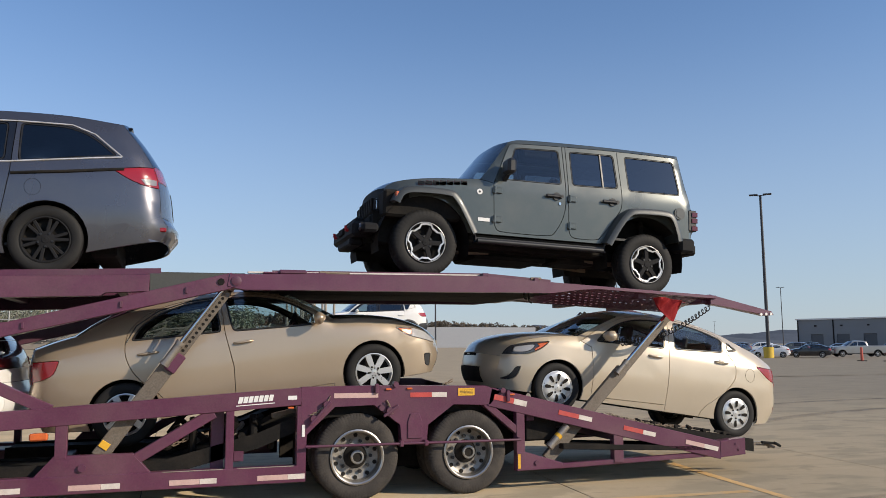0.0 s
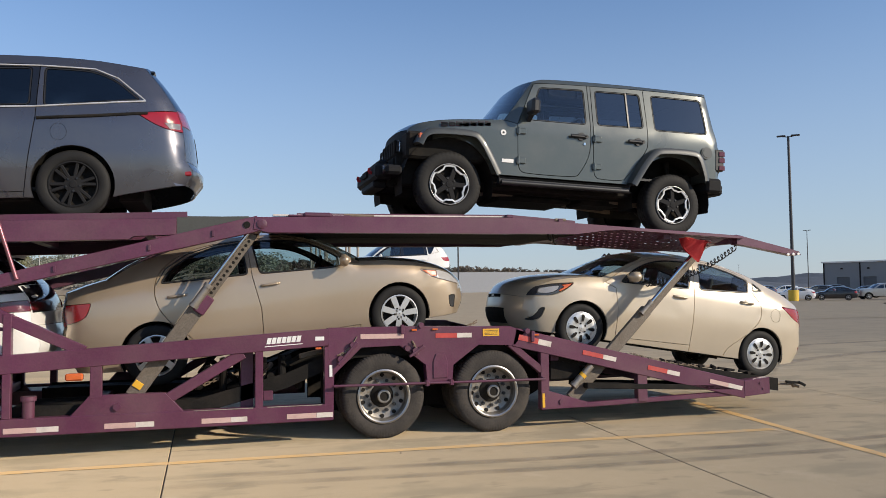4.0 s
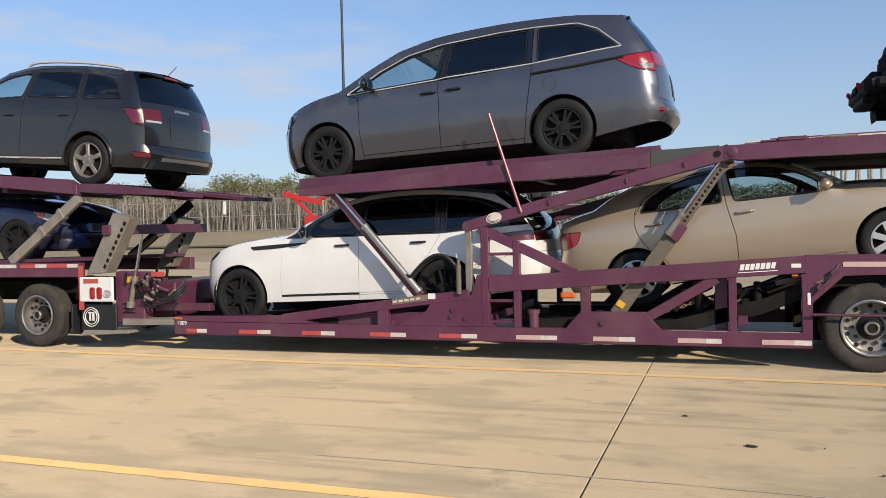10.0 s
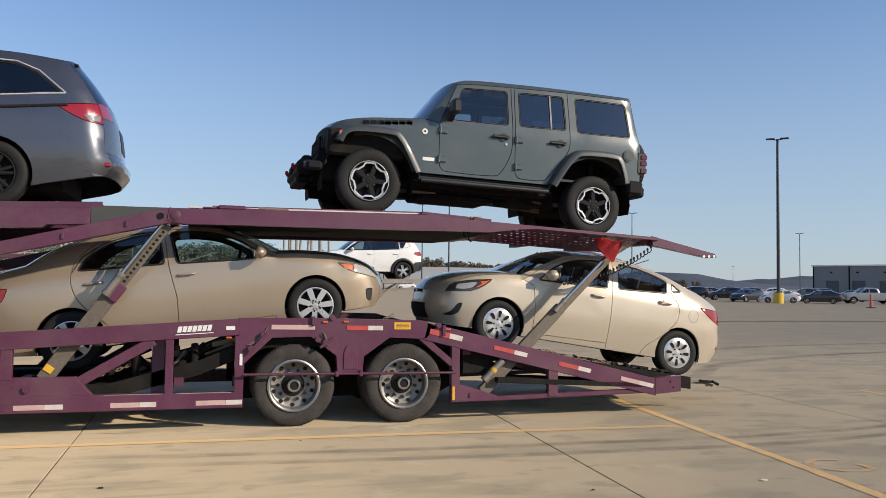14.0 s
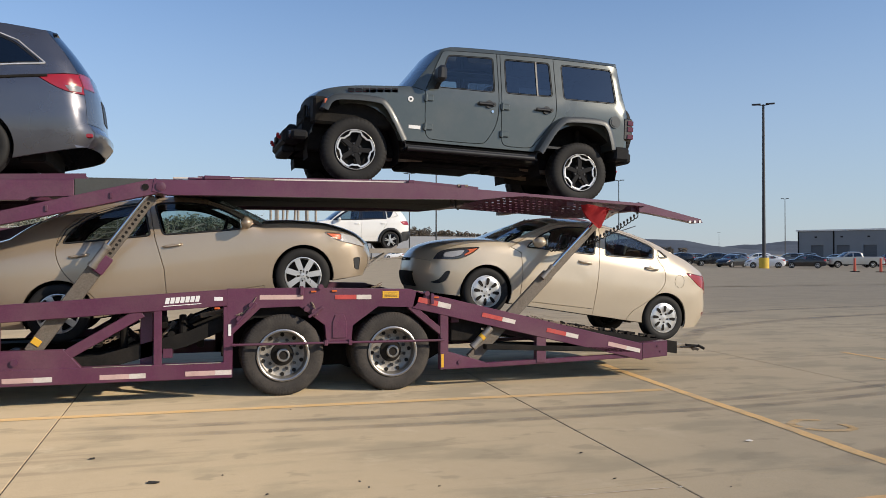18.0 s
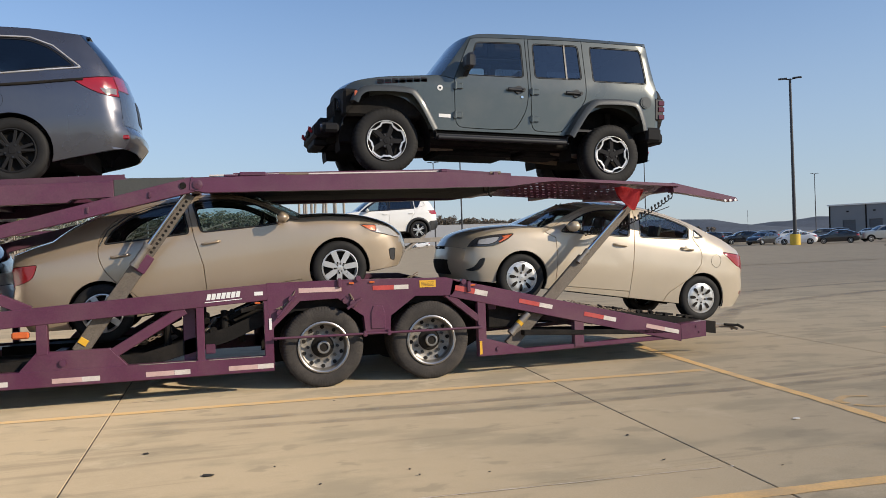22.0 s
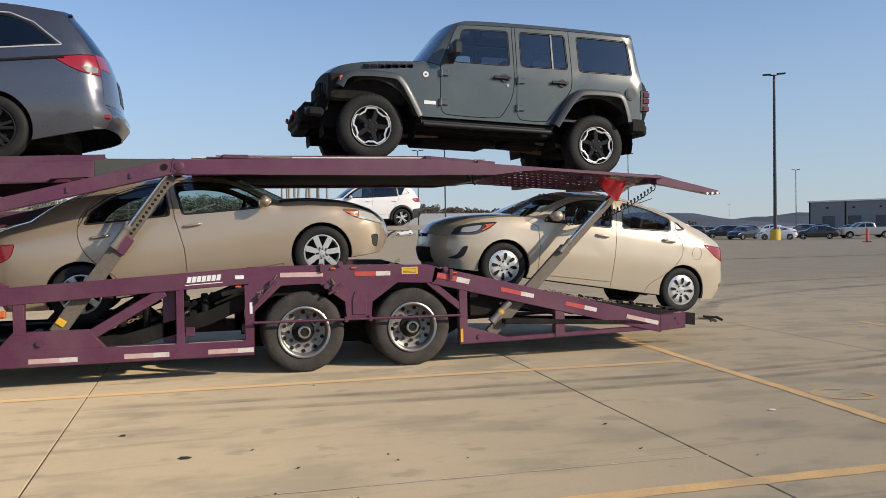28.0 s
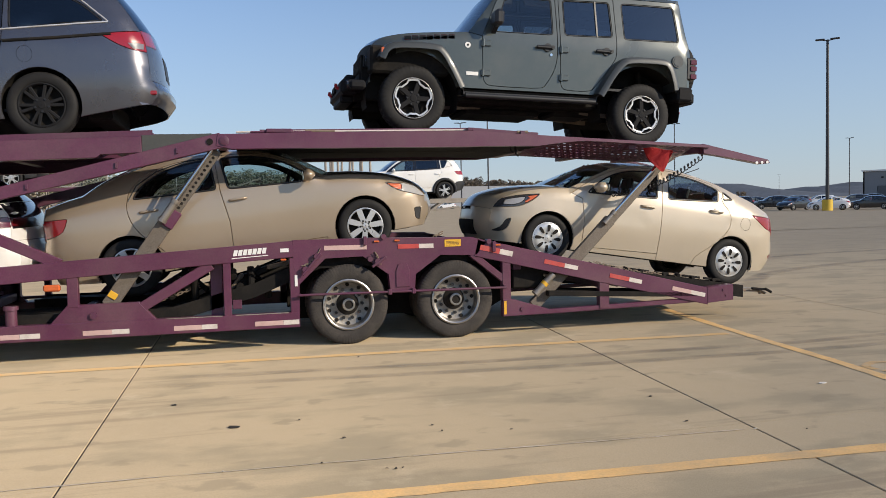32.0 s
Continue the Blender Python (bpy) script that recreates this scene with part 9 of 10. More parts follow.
for sd in (-1, 1):
    # clear lower half of the minivan's tail lamp
    bm = bmesh.new()
    g = [[bm.verts.new(van.on_side(3.88 + 0.05 * (1 - k) + (0.155 - 0.05 * (1 - k)) * i / 4, 0.912 + 0.062 * k, sd, 0.004)) for i in range(5)] for k in (0, 1)]
    for i in range(4):
        bm.faces.new((g[0][i], g[0][i + 1], g[1][i + 1], g[1][i]))
    bmesh.ops.solidify(bm, geom=bm.faces[:], thickness=0.004)
    part("reversing_lamp", bm, M["clear_lens"], van.ob)
bm = bmesh.new()
beam(bm, (4.02, 0.05, 1.17), (4.08, -0.38, 1.10), 0.02, 0.025, 0)
part("rear_wiper", bm, M["black"], van.ob)


# ---- beyond the trailer ----
EYE = Vector((-0.99, -8.87))


def far_at(bearing, dist):
    """A place on the ground at a bearing (degrees clockwise from +y) and distance from where the film was taken."""
    p = EYE + Vector((math.sin(radians(bearing)), math.cos(radians(bearing)))) * dist
    return Vector((p.x, p.y, rise(p.y)))


def rise(y):
    return 0.0 if y < 27 else 0.0105 * (min(y, 320) - 27)


# gently rising far part of the lot
bm = bmesh.new()
ys = [27, 60, 120, 200, 320, 700]
xs = [-700, -60, 0, 60, 150, 300, 800]
vs = [[bm.verts.new((x, y, rise(y) + 0.004)) for y in ys] for x in xs]
for i in range(len(xs) - 1):
    for j in range(len(ys) - 1):
        bm.faces.new((vs[i][j], vs[i + 1][j], vs[i + 1][j + 1], vs[i][j + 1]))
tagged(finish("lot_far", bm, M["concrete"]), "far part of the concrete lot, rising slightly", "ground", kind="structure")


def mast(p, h, heads=2, r=0.14, base=True, turn=0.0):
    ob = thing("light_mast", "tall dark lot light mast on a yellow concrete base" if base else "tall dark lot light mast", "street lamp", Matrix.Translation(p) @ Matrix.Rotation(turn, 4, "Z"), "light masts")
    bm = bmesh.new()
    rod(bm, (0, 0, -0.2), (0, 0, h), r, 14, r * 0.62)
    part("pole", bm, M["post"], ob)
    bm = bmesh.new()
    for s in ((-1, 1) if heads == 2 else (-1,)):
        beam(bm, (0, 0, h - 0.1), (s * 0.7, 0, h + 0.02), 0.09, 0.09)
        box(bm, (s * 0.7 - 0.45, -0.22, h - 0.02), (s * 0.7 + 0.45, 0.22, h + 0.12), 0.04)
    part("lamp_head", bm, M["post"], ob)
    if base:
        bm = bmesh.new()
        rod(bm, (0, 0, -0.1), (0, 0, 1.15), 0.52, 24)
        part("base", bm, M["yellow_base"], ob, "yellow painted concrete base")
    return ob


mast(far_at(39.4, 93), 17.6, 2, 0.20, True, -0.7)
mast(far_at(40.7, 262), 17.5, 2, 0.15, False, -0.7)
for bear, d in ((36.6, 620), (30.0, 178), (12.6, 150), (17.2, 130), (15.3, 160), (-9.0, 190), (-13.0, 300), (6.0, 420)):
    mast(far_at(bear, d), 17.0, 2, 0.14, False, -0.5)
mast(far_at(-26.25, 70), 22.0, 1, 0.16, False)


def building():
    a, b = far_at(41.48, 166), far_at(47.6, 161)
    d = (b - a).normalized()
    d.z = 0
    n = Vector((d.y, -d.x, 0))
    if n.dot(Vector((EYE.x, EYE.y, 0)) - a) < 0:
        n = -n
    m = Matrix((d, -n, (0, 0, 1))).transposed().to_4x4()
    m.translation = (a.x, a.y, a.z - 0.5)
    ob = thing("warehouse", "long grey metal warehouse with dark roller doors", "building", m)
    wall_m = mat("grey_metal_siding", (0.20, 0.215, 0.235), 0.5, 0.2, 0.08, 0.5, 20)
    L, H = 70.0, 6.05
    bm = bmesh.new()
    x = 0.0
    doors = [(2.3 + 4.5 * k, 4.5 + 4.5 * k) for k in range(15)]
    cur = 0.0
    for d0, d1 in doors:
        box(bm, (cur, 0, 0), (d0, 0.3, H))
        box(bm, (d0, 0, 3.4), (d1, 0.3, H))
        cur = d1
    box(bm, (cur, 0, 0), (L, 0.3, H))
    box(bm, (0, 0.3, 0), (0.3, 40, H))
    box(bm, (0.3, 39.7, 0), (L, 40, H))
    box(bm, (L - 0.3, 0.3, 0), (L, 39.7, H))
    part("wall", bm, wall_m, ob)
    bm = bmesh.new()
    prism(bm, [(-0.3, H), (L + 0.3, H), (L + 0.3, H + 0.25), (-0.3, H + 0.25)], -0.3, 40.3)
    part("roof", bm, M["white"], ob, "pale metal roof edge")
    for d0, d1 in doors:
        bm = bmesh.new()
        prof = [(0.26, 0.0)] + [q for k in range(10) for q in ((0.18, 0.34 * k), (0.18, 0.34 * k + 0.29), (0.205, 0.34 * k + 0.315))] + [(0.26, 3.4)]
        for xx in (d0, d1):
            bm.faces.new([bm.verts.new((xx, yv, zv)) for yv, zv in prof])
        bm.verts.ensure_lookup_table()
        n = len(prof)
        for k in range(n):
            bm.faces.new((bm.verts[k], bm.verts[(k + 1) % n], bm.verts[n + (k + 1) % n], bm.verts[n + k]))
        part("roller_door", bm, mat("roller_door_grey", (0.10, 0.11, 0.125), 0.5, 0.2) if d0 < 3 else bpy.data.materials["roller_door_grey"], ob)
        bm = bmesh.new()
        box(bm, (d0 + 0.7, -0.15, 4.8), (d0 + 1.1, 0, 5.05))
        part("wall_lamp", bm, M["matte_black"], ob)
    for xx in (0.05, 6.3, 18.4, 30.4):
        bm = bmesh.new()
        box(bm, (xx - 0.1, -0.12, 0), (xx + 0.1, 0, H))
        part("downpipe", bm, M["matte_black"], ob)


building()


def place_car(spec, name, label, paint_name, bear, dist, heading, z=None, wheels=None, group="parked cars across the lot"):
    """A parked car; heading: degrees, 0 faces -x, turning anticlockwise seen from above."""
    p = far_at(bear, dist)
    if z is not None:
        p.z = z
    m = Matrix.Translation(p) @ Matrix.Rotation(radians(heading), 4, "Z") @ Matrix.Translation((-spec["wb"] / 2, 0, 0))
    return make_car(spec, name, label, "car", m, M[paint_name], wheels or W_LEAN, group, True)


base = {}
for key, spec, nm, lab, pn in (("sb", GOLDSEDAN, "sedan", "black sedan parked across the lot", "car_black"), ("sw", CREAMSEDAN, "sedan", "white sedan parked across the lot", "squarehatch"), ("ub", SUV, "suv", "black SUV parked across the lot", "car_black"), ("ug", SUV, "suv", "grey SUV parked across the lot", "car_grey"),
                               ("pk", PICKUP, "pickup_truck", "silver four-door pickup parked across the lot", "car_silver"), ("hr", SQUAREHATCH, "hatchback", "red hatchback parked across the lot", "car_red"), ("uw", SUV, "suv", "white SUV parked across the lot", "squarehatch")):
    base[key] = (spec, nm, lab, pn)
done = {}
for key, bear, dist, head in (("ub", 33.9, 108, -20), ("ub", 36.1, 106, -25), ("sb", 37.4, 98, 20), ("sw", 39.5, 96, -38), ("uw", 38.9, 118, -30), ("sb", 41.85, 97, -42), ("pk", 44.6, 100, -25), ("hr", 46.85, 112, 8), ("sb", 48.6, 106, -30), ("ub", 47.9, 116, -35), ("ug", 40.9, 112, -40), ("sb", 43.6, 114, -40),
                              ("ug", 37.4, 113, -30), ("sb", 46.5, 116, -45), ("ub", 52.0, 98, -52), ("sw", 54.0, 100, -52), ("ug", 32.4, 112, -20), ("sb", 31.2, 114, -20), ("sb", 34.9, 120, -20), ("ub", 41.7, 122, -40), ("sw", 14.2, 172, -5), ("ug", 25.5, 150, -20), ("sb", 27.3, 150, -20), ("ub", 29.0, 135, -20)):
    spec, nm, lab, pn = base[key]
    if key not in done:
        done[key] = place_car(spec, nm, lab, pn, bear, dist, head)
    else:
        p = far_at(bear, dist)
        copy_thing(done[key].ob, Matrix.Translation(p) @ Matrix.Rotation(radians(head), 4, "Z") @ Matrix.Translation((-spec["wb"] / 2, 0, 0)))
bol = None
for bear, d in ((44.75, 82), (46.2, 82), (47.75, 82), (49.6, 82)):
    if bol is None:
        bol = thing("delineator_post", "orange-red plastic delineator post on a dark foot", "bollard", Matrix.Translation(far_at(bear, d)), "delineator posts")
        bm = bmesh.new()
        rod(bm, (0, 0, 0.05), (0, 0, 1.25), 0.13, 12, 0.10)
        part("post", bm, mat("orange_plastic", (0.55, 0.10, 0.06), 0.5, 0, 0.1), bol)
        bm = bmesh.new()
        box(bm, (-0.3, -0.3, 0), (0.3, 0.3, 0.07), 0.02)
        part("foot", bm, M["matte_black"], bol)
    else:
        copy_thing(bol, Matrix.Translation(far_at(bear, d)))


# the carrier behind, with a white SUV on its tail
second = thing("car_hauler_trailer", "pale galvanised car hauler trailer standing behind, with loading ramps", "trailer")


def sp_(name, fn, material=None):
    bm = bmesh.new()
    fn(bm)
    return part(name, bm, material or M["steel"], second, "", 35)


SY = 19.6
for yv in (SY, SY + 2.4):
    sp_("deck_rail", lambda bm: (beam(bm, (-13, yv, 1.62), (7.1, yv, 1.78), 0.12, 0.16), beam(bm, (-13, yv, 0.72), (2.4, yv, 0.72), 0.12, 0.2)))
    for x in (2.02, 2.21, 2.55, 3.05, 3.35):
        sp_("stake", lambda bm: rod(bm, (x, yv, 1.7), (x + (0.12 if x == 2.55 else 0), yv, 3.75), 0.045, 8))
    for x in (-12, -9, -6, -3, -0.5, 1.5):
        sp_("frame_post", lambda bm: box(bm, (x - 0.06, yv - 0.05, 0.7), (x + 0.06, yv + 0.05, 1.7), 0.006))
        sp_("wheel", lambda bm: rod(bm, (x + 1.0, yv - 0.14, 0.45), (x + 1.0, yv + 0.14, 0.45), 0.45, 24), M["truck_rubber"]) if x in (-3, -0.5) else None
    for k in range(16):
        x = -11.5 + 0.85 * k
        sp_("lattice_bar", lambda bm: beam(bm, (x, yv, 1.66), (x + 0.8, yv, 2.05 + 0.2 * ((k * 7) % 3)), 0.05, 0.06))
sp_("deck_track", lambda bm: [beam(bm, (-13, SY + q, 1.68), (7.0, SY + q, 1.84), 0.5, 0.05) for q in (0.45, 1.95)])
rl = random.Random(3)
for k in range(90):
    x = rl.uniform(-11, 1.8)
    y = SY + rl.uniform(0, 2.4)
    z = rl.uniform(1.55, 2.35)
    sp_("ramp_bar", lambda bm: beam(bm, (x, y, z), (x + rl.uniform(0.4, 1.4), y + rl.uniform(-0.3, 0.3), z + rl.uniform(-0.35, 0.45)), 0.05, 0.04, 0))
for pa, pb, wd in (((5.2, SY, 1.2), (6.3, SY, 1.95), 0.08), ((4.9, SY + 0.1, 1.35), (6.6, SY + 0.1, 1.55), 0.06), ((5.4, SY + 2.2, 1.2), (6.6, SY + 2.2, 1.8), 0.08)):
    sp_("tail_ramp", lambda bm: beam(bm, pa, pb, wd, wd))
W_COM = wheel_meshes("w_racksuv", 0.34, 0.235, 0.22, M["gloss_black"], "twin", 5, M["silver"])
racksuv = make_car(RACKSUV, "suv", "white SUV with a black roof on the carrier behind", "car", car_pose((3.64, 2.15), (6.28, 2.165), SY + 1.75, 0.34), M["racksuv"], W_COM)
for cx in (0.0, 2.64):
    for sd in (-1, 1):
        tube("arch_cladding", [racksuv.on_side(cx + 0.425 * math.cos(a), 0.34 + 0.425 * math.sin(a), sd, 0.0) for a in np.linspace(-0.15, math.pi + 0.15, 22)], 0.055, M["black"], racksuv.ob)
grey_suv = make_car(SUV, "suv", "dark grey SUV on the carrier behind", "car", car_pose((-10.9, 2.72), (-8.3, 2.78), SY + 0.9, 0.34), M["car_grey"], W_SUV, "", True)
sp_("upper_deck", lambda bm: (beam(bm, (-12.5, SY, 2.30), (-4.5, SY, 2.42), 0.1, 0.12), beam(bm, (-12.5, SY + 1.0, 2.36), (-6.0, SY + 1.0, 2.42), 1.6, 0.05)), M["purple_far"])

# red loader far behind
loader = thing("loader", "bright red loader machine standing by the fence", "loader")
for nm, fn, q in (("body", lambda bm: (box(bm, (-27.9, 39.0, 1.2), (-26.3, 41, 3.0), 0.1), box(bm, (-28.4, 39.4, 0.9), (-26.0, 40.6, 1.5), 0.05)), "red_loader"), ("boom", lambda bm: (beam(bm, (-29.6, 39.5, 4.55), (-26.8, 39.5, 3.9), 0.25, 0.35), beam(bm, (-29.2, 39.5, 4.6), (-27.0, 39.5, 2.6), 0.18, 0.22), beam(bm, (-26.8, 39.5, 4.2), (-24.5, 39.5, 4.9), 0.25, 0.3)), "red_loader"),
                  ("tyre", lambda bm: (rod(bm, (-27.8, 38.9, 0.55), (-27.8, 39.3, 0.55), 0.6, 20), rod(bm, (-26.3, 38.9, 0.55), (-26.3, 39.3, 0.55), 0.6, 20)), "rubber")):
    bm = bmesh.new()
    fn(bm)
    part(nm, bm, M[q], loader)

# bank, fence and woods
M["dry_grass"] = mat("dry_tan_grass", (0.37, 0.295, 0.18), 0.95, 0, 0.25, 0.3, 8, 0.2, 0, 0.2, (0.20, 0.17, 0.09), 0.5, 0.6)
bm = bmesh.new()
prof = [(34, -0.2), (38, 0.35), (46, 0.9), (54, 1.75), (60, 2.35), (75, 2.8), (140, 4.0)]
cols = [-260, -140, -80, -40, -12, -2]
vs = [[bm.verts.new((x, y, z * (1 if x < -20 else (0.6 if x < -5 else 0.1)))) for y, z in prof] for x in cols]
for i in range(len(cols) - 1):
    for j in range(len(prof) - 1):
        bm.faces.new((vs[i][j], vs[i + 1][j], vs[i + 1][j + 1], vs[i][j + 1]))
tagged(finish("bank", bm, M["dry_grass"], None, "", 60), "dry tan grass bank beyond the lot", "ground", kind="structure")
bm = bmesh.new()
prism(bm, [(-240, 1.0), (-8, 1.0), (-8, 1.12), (-240, 1.12)], 46.0, 49.0)
tagged(finish("lane", bm, M["asphalt"]), "grey service lane below the fence", "road", kind="structure")
fence = thing("chain_link_fence", "tall grey chain-link fence with slanted post tops", "fence")
for k in range(44):
    x = -118 + 2.6 * k
    bm = bmesh.new()
    rod(bm, (x, 60, 2.2), (x, 60, 5.5), 0.05, 6)
    rod(bm, (x, 60, 5.5), (x - 0.12, 59.5, 5.95), 0.045, 6)
    part("post", bm, M["galv"], fence)
bm = bmesh.new()
for k in range(560):
    x = -118 + 0.2 * k
    for s in (-1, 1):
        z0, z1 = 2.4, 5.5
        beam(bm, (x, 60.02, z0), (x + s * 1.1, 60.02, z1), 0.004, 0.004, 0)
ob = part("mesh", bm, M["galv"], fence)
ob["kind"] = "stuff"
for z in (5.48, 3.9, 2.5):
    bm = bmesh.new()
    rod(bm, (-118, 60, z), (-4, 60, z), 0.03, 6)
    part("wire", bm, M["galv"], fence)
bm = bmesh.new()
box(bm, (-48.45, 59.9, 4.1), (-48.12, 59.93, 5.4))
tagged(finish("fence_sign", bm, M["white"]), "plain white sign fixed on the fence", "sign")


def leaf_mat(name, c):
    m = mat(name, c, 0.9, 0, 0.35, 0.5, 3.0, 0, 0, 0.15, (c[0] * 1.5, c[1] * 1.25, c[2] * 0.9), 0.6, 0.15)
    return m


M["pine"] = leaf_mat("pine_needles", (0.185, 0.190, 0.095))
# paler, greyer copy of pine: distance haze is mixed into the colour
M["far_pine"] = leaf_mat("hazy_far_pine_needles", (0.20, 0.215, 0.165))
M["bark"] = mat("grey_brown_bark", (0.25, 0.215, 0.175), 0.9, 0, 0.3, 3, 30, 0.3)
M["bare"] = leaf_mat("bare_twigs", (0.155, 0.135, 0.115))


def woods(name, x0, x1, y0, y1, zbase, h, count, crown, label, seed, leaf=34, big=1.0):
    """Many trees joined: tapered trunks with limbs, crowns of small scattered leaf clumps."""
    r = random.Random(seed)
    tv, tf, lv, lf = [], [], [], []
    for _ in range(count):
        x, y = r.uniform(x0, x1), r.uniform(y0, y1)
        z = zbase(x, y)
        hh = h * r.uniform(0.86, 1.05)
        w = 0.024 * h * r.uniform(0.6, 1.3)
        for (a, b, c, d, e, f, w0, w1) in [(x, y, z, x + r.uniform(-0.5, 0.5), y, z + hh, w, 0.03)] + [(x, y, z + hh * q, x + r.uniform(-1.6, 1.6), y + r.uniform(-1.6, 1.6), z + hh * (q + 0.14), w * 0.4, 0.02) for q in (0.45, 0.6, 0.72, 0.84)]:
            k = len(tv)
            for i in range(4):
                ca, sa = math.cos(i * math.pi / 2), math.sin(i * math.pi / 2)
                tv += [(a + w0 * ca, b + w0 * sa, c), (d + w1 * ca, e + w1 * sa, f)]
            for i in range(4):
                j = (i + 1) % 4
                tf.append((k + 2 * i, k + 2 * j, k + 2 * j + 1, k + 2 * i + 1))
        for _ in range(leaf):
            t = r.uniform(crown, 1.03)
            rad = hh * 0.20 * max(0.0, 1.1 - ((t - 0.5 * (1 + crown)) / (0.62 * (1 - crown) + 0.05)) ** 2) + 0.25
            an = r.uniform(0, 6.283)
            cx, cy, cz = x + rad * r.random() ** 0.5 * math.cos(an), y + rad * r.random() ** 0.5 * math.sin(an), z + hh * t
            for _ in range(3):
                s = r.uniform(0.16, 0.42) * big
                k = len(lv)
                px_, py_, pz_ = cx + r.gauss(0, 0.2), cy + r.gauss(0, 0.2), cz + r.gauss(0, 0.16)
                u = Vector((r.gauss(0, 1), r.gauss(0, 1), r.gauss(0, 0.6))).normalized() * s
                v = Vector((r.gauss(0, 1), r.gauss(0, 1), r.gauss(0, 0.6))).normalized() * s
                c0 = Vector((px_, py_, pz_))
                lv += [tuple(c0 - u), tuple(c0 + v), tuple(c0 + u), tuple(c0 - v)]
                lf.append((k, k + 1, k + 2, k + 3))
    return (tv, tf), (lv, lf)


def stuff(name, vf, material, label, category):
    me = bpy.data.meshes.new(name)
    me.from_pydata(vf[0], [], vf[1])
    me.materials.append(material)
    return tagged(new(name, me), label, category, kind="stuff")


t1, l1 = woods("woods", -150, -24, 68, 110, lambda x, y: 2.2, 6.2, 1050, 0.42, "", 5, 190, 0.34)
stuff("tree_trunks", t1, M["bark"], "grey-brown trunks of the pine woods", "trees")
stuff("tree_crowns", l1, M["pine"], "olive-green crowns of the pine woods beyond the fence", "trees")


M["thicket"] = leaf_mat("grey_thicket_twigs", (0.24, 0.20, 0.155))
t4, l4 = woods("thicket", -150, -24, 62, 72, lambda x, y: 2.2, 4.4, 1500, 0.1, "", 25, 9, 0.24)
stuff("thicket_trunks", t4, M["bark"], "bare grey trunks behind the fence", "trees")
stuff("thicket_twigs", l4, M["thicket"], "bare grey-brown thicket behind the fence", "trees")


def ridge(x):
    """Height of the scrub-covered rise beyond the far wall."""
    return 6.5 * (1 - 0.6 * min(1, max(0, (x - 130) / 55))) + 4.2 / (1 + math.exp((x - 92) / 14)) + 0.9 * noise.noise((x * 0.04, 2.0, 0))


bm = bmesh.new()
rw = []
for i in range(61):
    x = -60 + 250 * i / 60
    rw.append([bm.verts.new((x, 245 + 25 * k, (1.5, ridge(x) * 0.7, ridge(x), ridge(x), 2.0)[k])) for k in range(5)])
for i in range(60):
    for k in range(4):
        bm.faces.new((rw[i][k], rw[i + 1][k], rw[i + 1][k + 1], rw[i][k + 1]))
tagged(finish("scrub_rise", bm, M["dry_grass"], None, "", 60), "tan rise overgrown with scrub beyond the far wall", "ground", kind="structure")
t2, l2 = woods("brush", -60, 190, 262, 322, lambda x, y: ridge(x) - 0.4, 3.0, 1300, 0.0, "", 9, 60, 0.85)
t3, l3 = woods("woods", -60, 10, 120, 160, lambda x, y: 2.0, 6.0, 420, 0.3, "", 15, 110, 0.55)
stuff("tree_trunks", t3, M["bark"], "grey-brown trunks of the farther woods", "trees")
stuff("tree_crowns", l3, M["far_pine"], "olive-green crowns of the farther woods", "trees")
stuff("brush_trunks", t2, M["bark"], "bare trunks on the far rise", "trees")
stuff("brush_crowns", l2, M["bare"], "brown and olive scrub on the far rise", "trees")

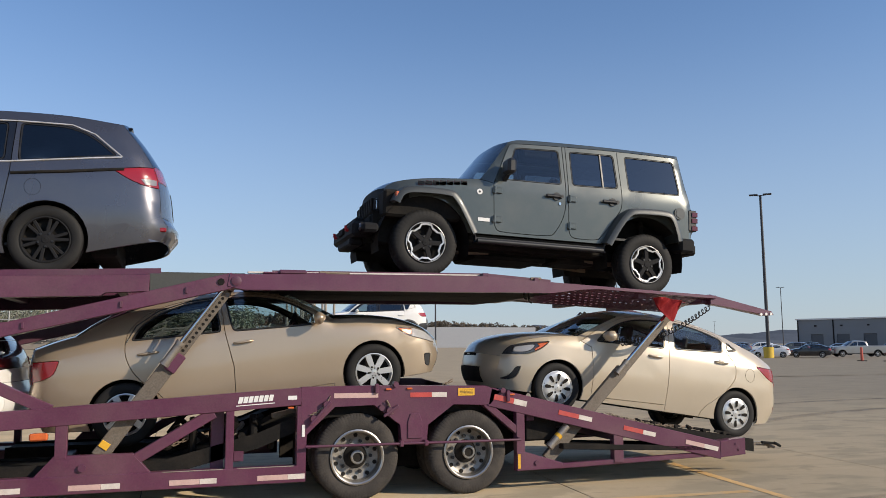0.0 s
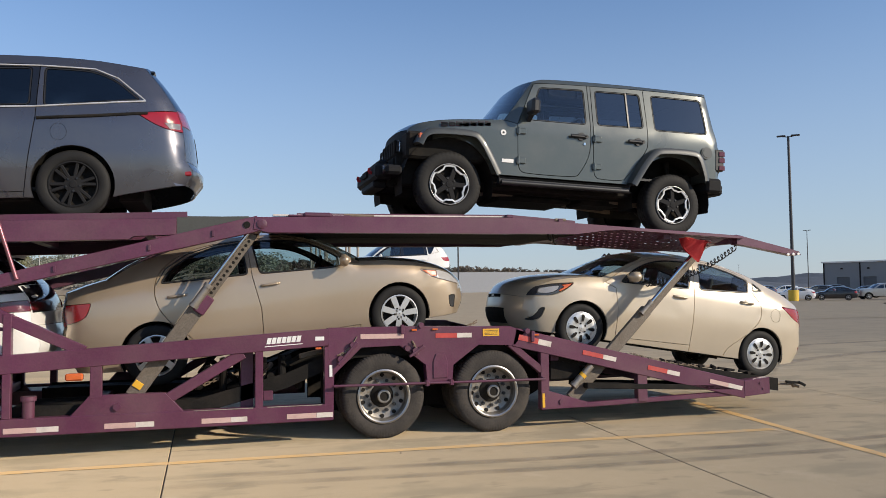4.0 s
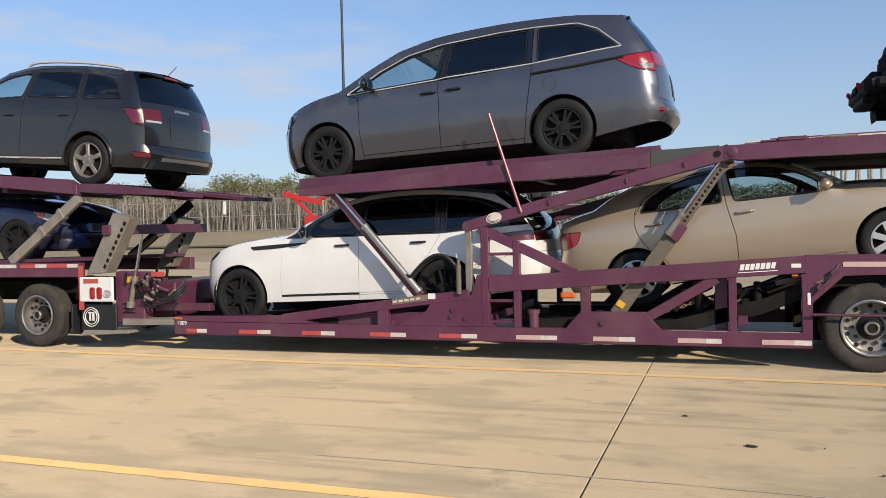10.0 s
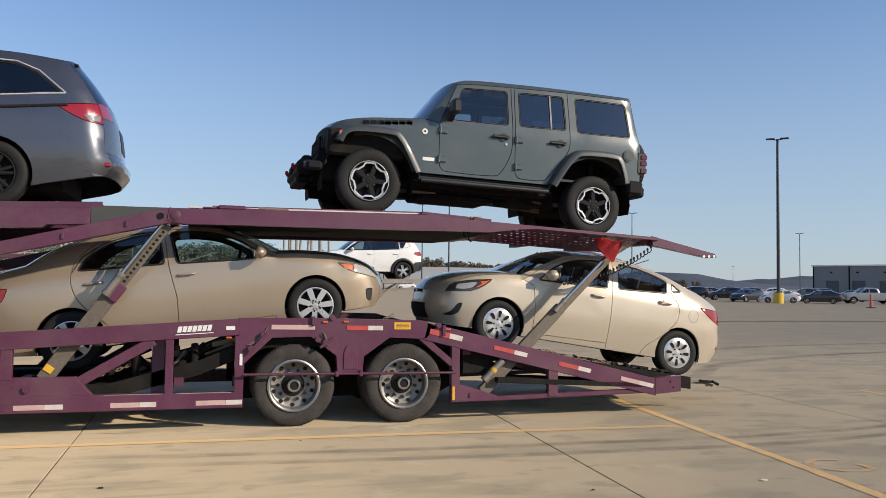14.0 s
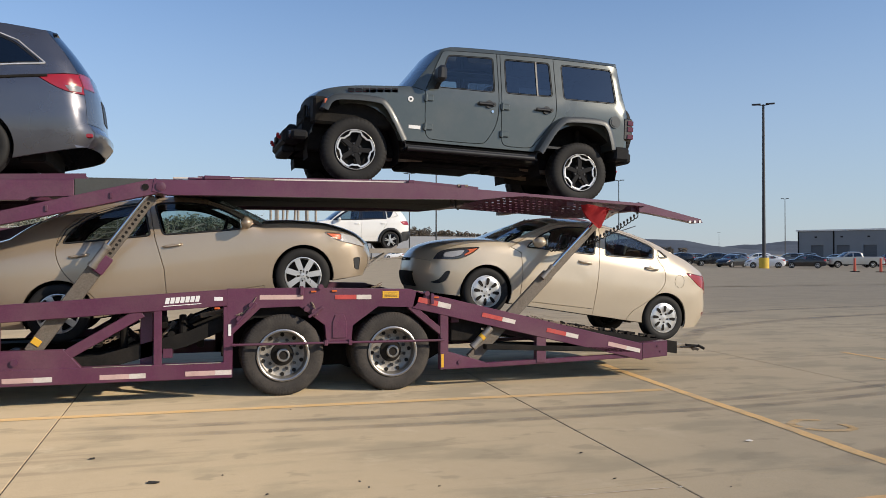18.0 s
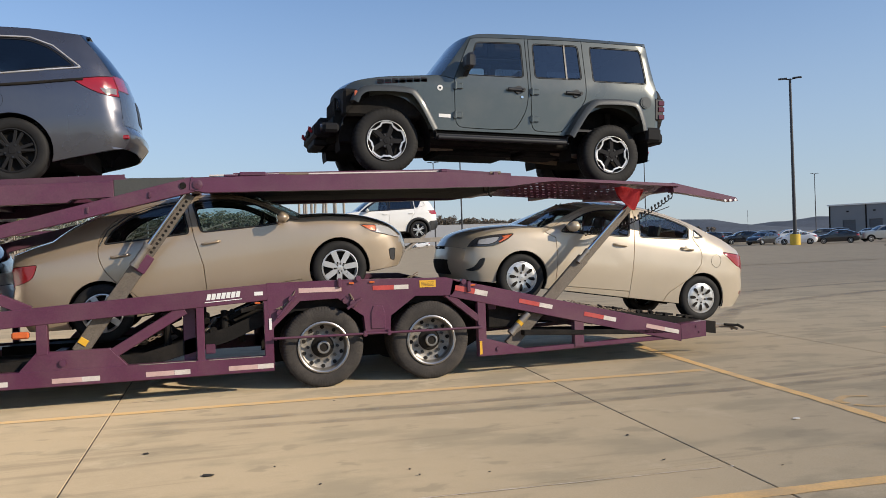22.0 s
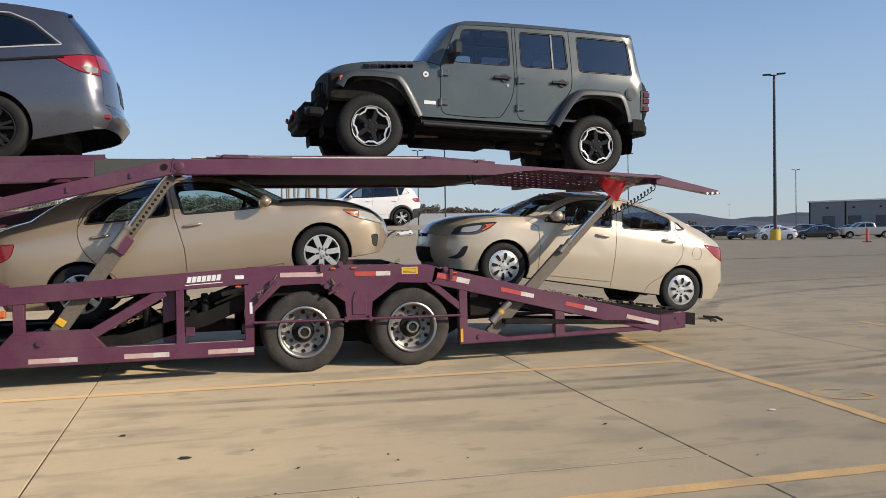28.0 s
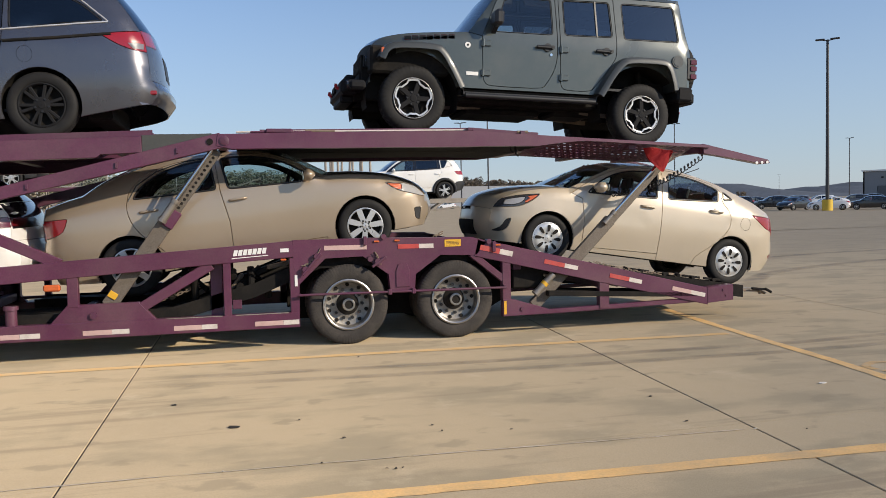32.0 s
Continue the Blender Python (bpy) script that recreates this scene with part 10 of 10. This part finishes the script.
# far wall and hills
bm = bmesh.new()
a = far_at(1.0, 205)
box(bm, (-40, 196, 0.5), (92, 197, 7.2))
tagged(finish("far_wall", bm, mat("pale_grey_wall", (0.30, 0.31, 0.33), 0.7, 0, 0.06, 0.1, 2)), "long pale grey wall beyond the lot", "wall", kind="structure")
bm = bmesh.new()
n = 90
rows = []
for i in range(n + 1):
    x = -700 + 1900 * i / n
    hgt = 9 + 9 * noise.noise((x * 0.009, 3.1, 0)) + 5 * noise.noise((x * 0.03, 7.7, 0)) + 5 * math.exp(-((x - 330) / 60) ** 2)
    rows.append([bm.verts.new((x, 640 + 60 * k - 40 * (k == 0), 3 + max(3, hgt * 1.5) * (0, 0.55, 0.9, 1.0, 0.8)[k] + 1.2 * noise.noise((x * 0.1, k, 0)))) for k in range(5)])
for i in range(n):
    for k in range(4):
        bm.faces.new((rows[i][k], rows[i + 1][k], rows[i + 1][k + 1], rows[i][k + 1]))
# bluish grey carries the haze in front of the hills as painted colour
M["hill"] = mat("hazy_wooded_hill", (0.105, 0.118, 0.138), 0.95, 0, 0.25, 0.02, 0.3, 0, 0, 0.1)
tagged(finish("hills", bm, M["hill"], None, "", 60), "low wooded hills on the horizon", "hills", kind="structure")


# ---- what moves ----
squarehatch = make_car(SQUAREHATCH, "hatchback", "white boxy hatchback driving across the lot", "car", Matrix.Identity(4), M["squarehatch"], W_SUV)
SQUAREHATCH_DIR = Vector((0.690, -0.724, 0)).normalized()
SQUAREHATCH_V = 3.39


def squarehatch_s(t):
    """Metres driven at t seconds from where it is at 1.8 s; it rolls out and stops."""
    te = 11.0
    if t < te:
        return SQUAREHATCH_V * (t - 1.8)
    return SQUAREHATCH_V * (te - 1.8) + 2.0 * (1 - math.exp(-(t - te) * SQUAREHATCH_V / 2.0))


def motions():
    turn = math.degrees(math.atan2(SQUAREHATCH_DIR.y, SQUAREHATCH_DIR.x)) + 180
    ts = [k / 15 for k in range(0, 15 * 14)] + [14.0, 20.0, 32.0]
    rows = []
    for t in ts:
        p = Vector((21.40, 14.25, 0.0)) + SQUAREHATCH_DIR * squarehatch_s(t)
        rows.append((t, pose(p.x, p.y, p.z, 0, 0, turn)))
    walk(squarehatch.ob, rows)
    for w in [o for o in squarehatch.ob.children if o.name.startswith("wheel") and not o.name.startswith("wheel_arch")]:
        c, flip = w.matrix_basis.translation.copy(), w.matrix_basis.to_3x3() @ Vector((0, 1, 0))
        f = flip.y < 0
        walk(w, [(t, pose(c.x, c.y, c.z, 0, 0, 180 if f else 0) @ pose(0, 0, 0, 0, (1 if f else -1) * math.degrees(squarehatch_s(t) / 0.34) % 360, 0)) for t in ts])


motions()
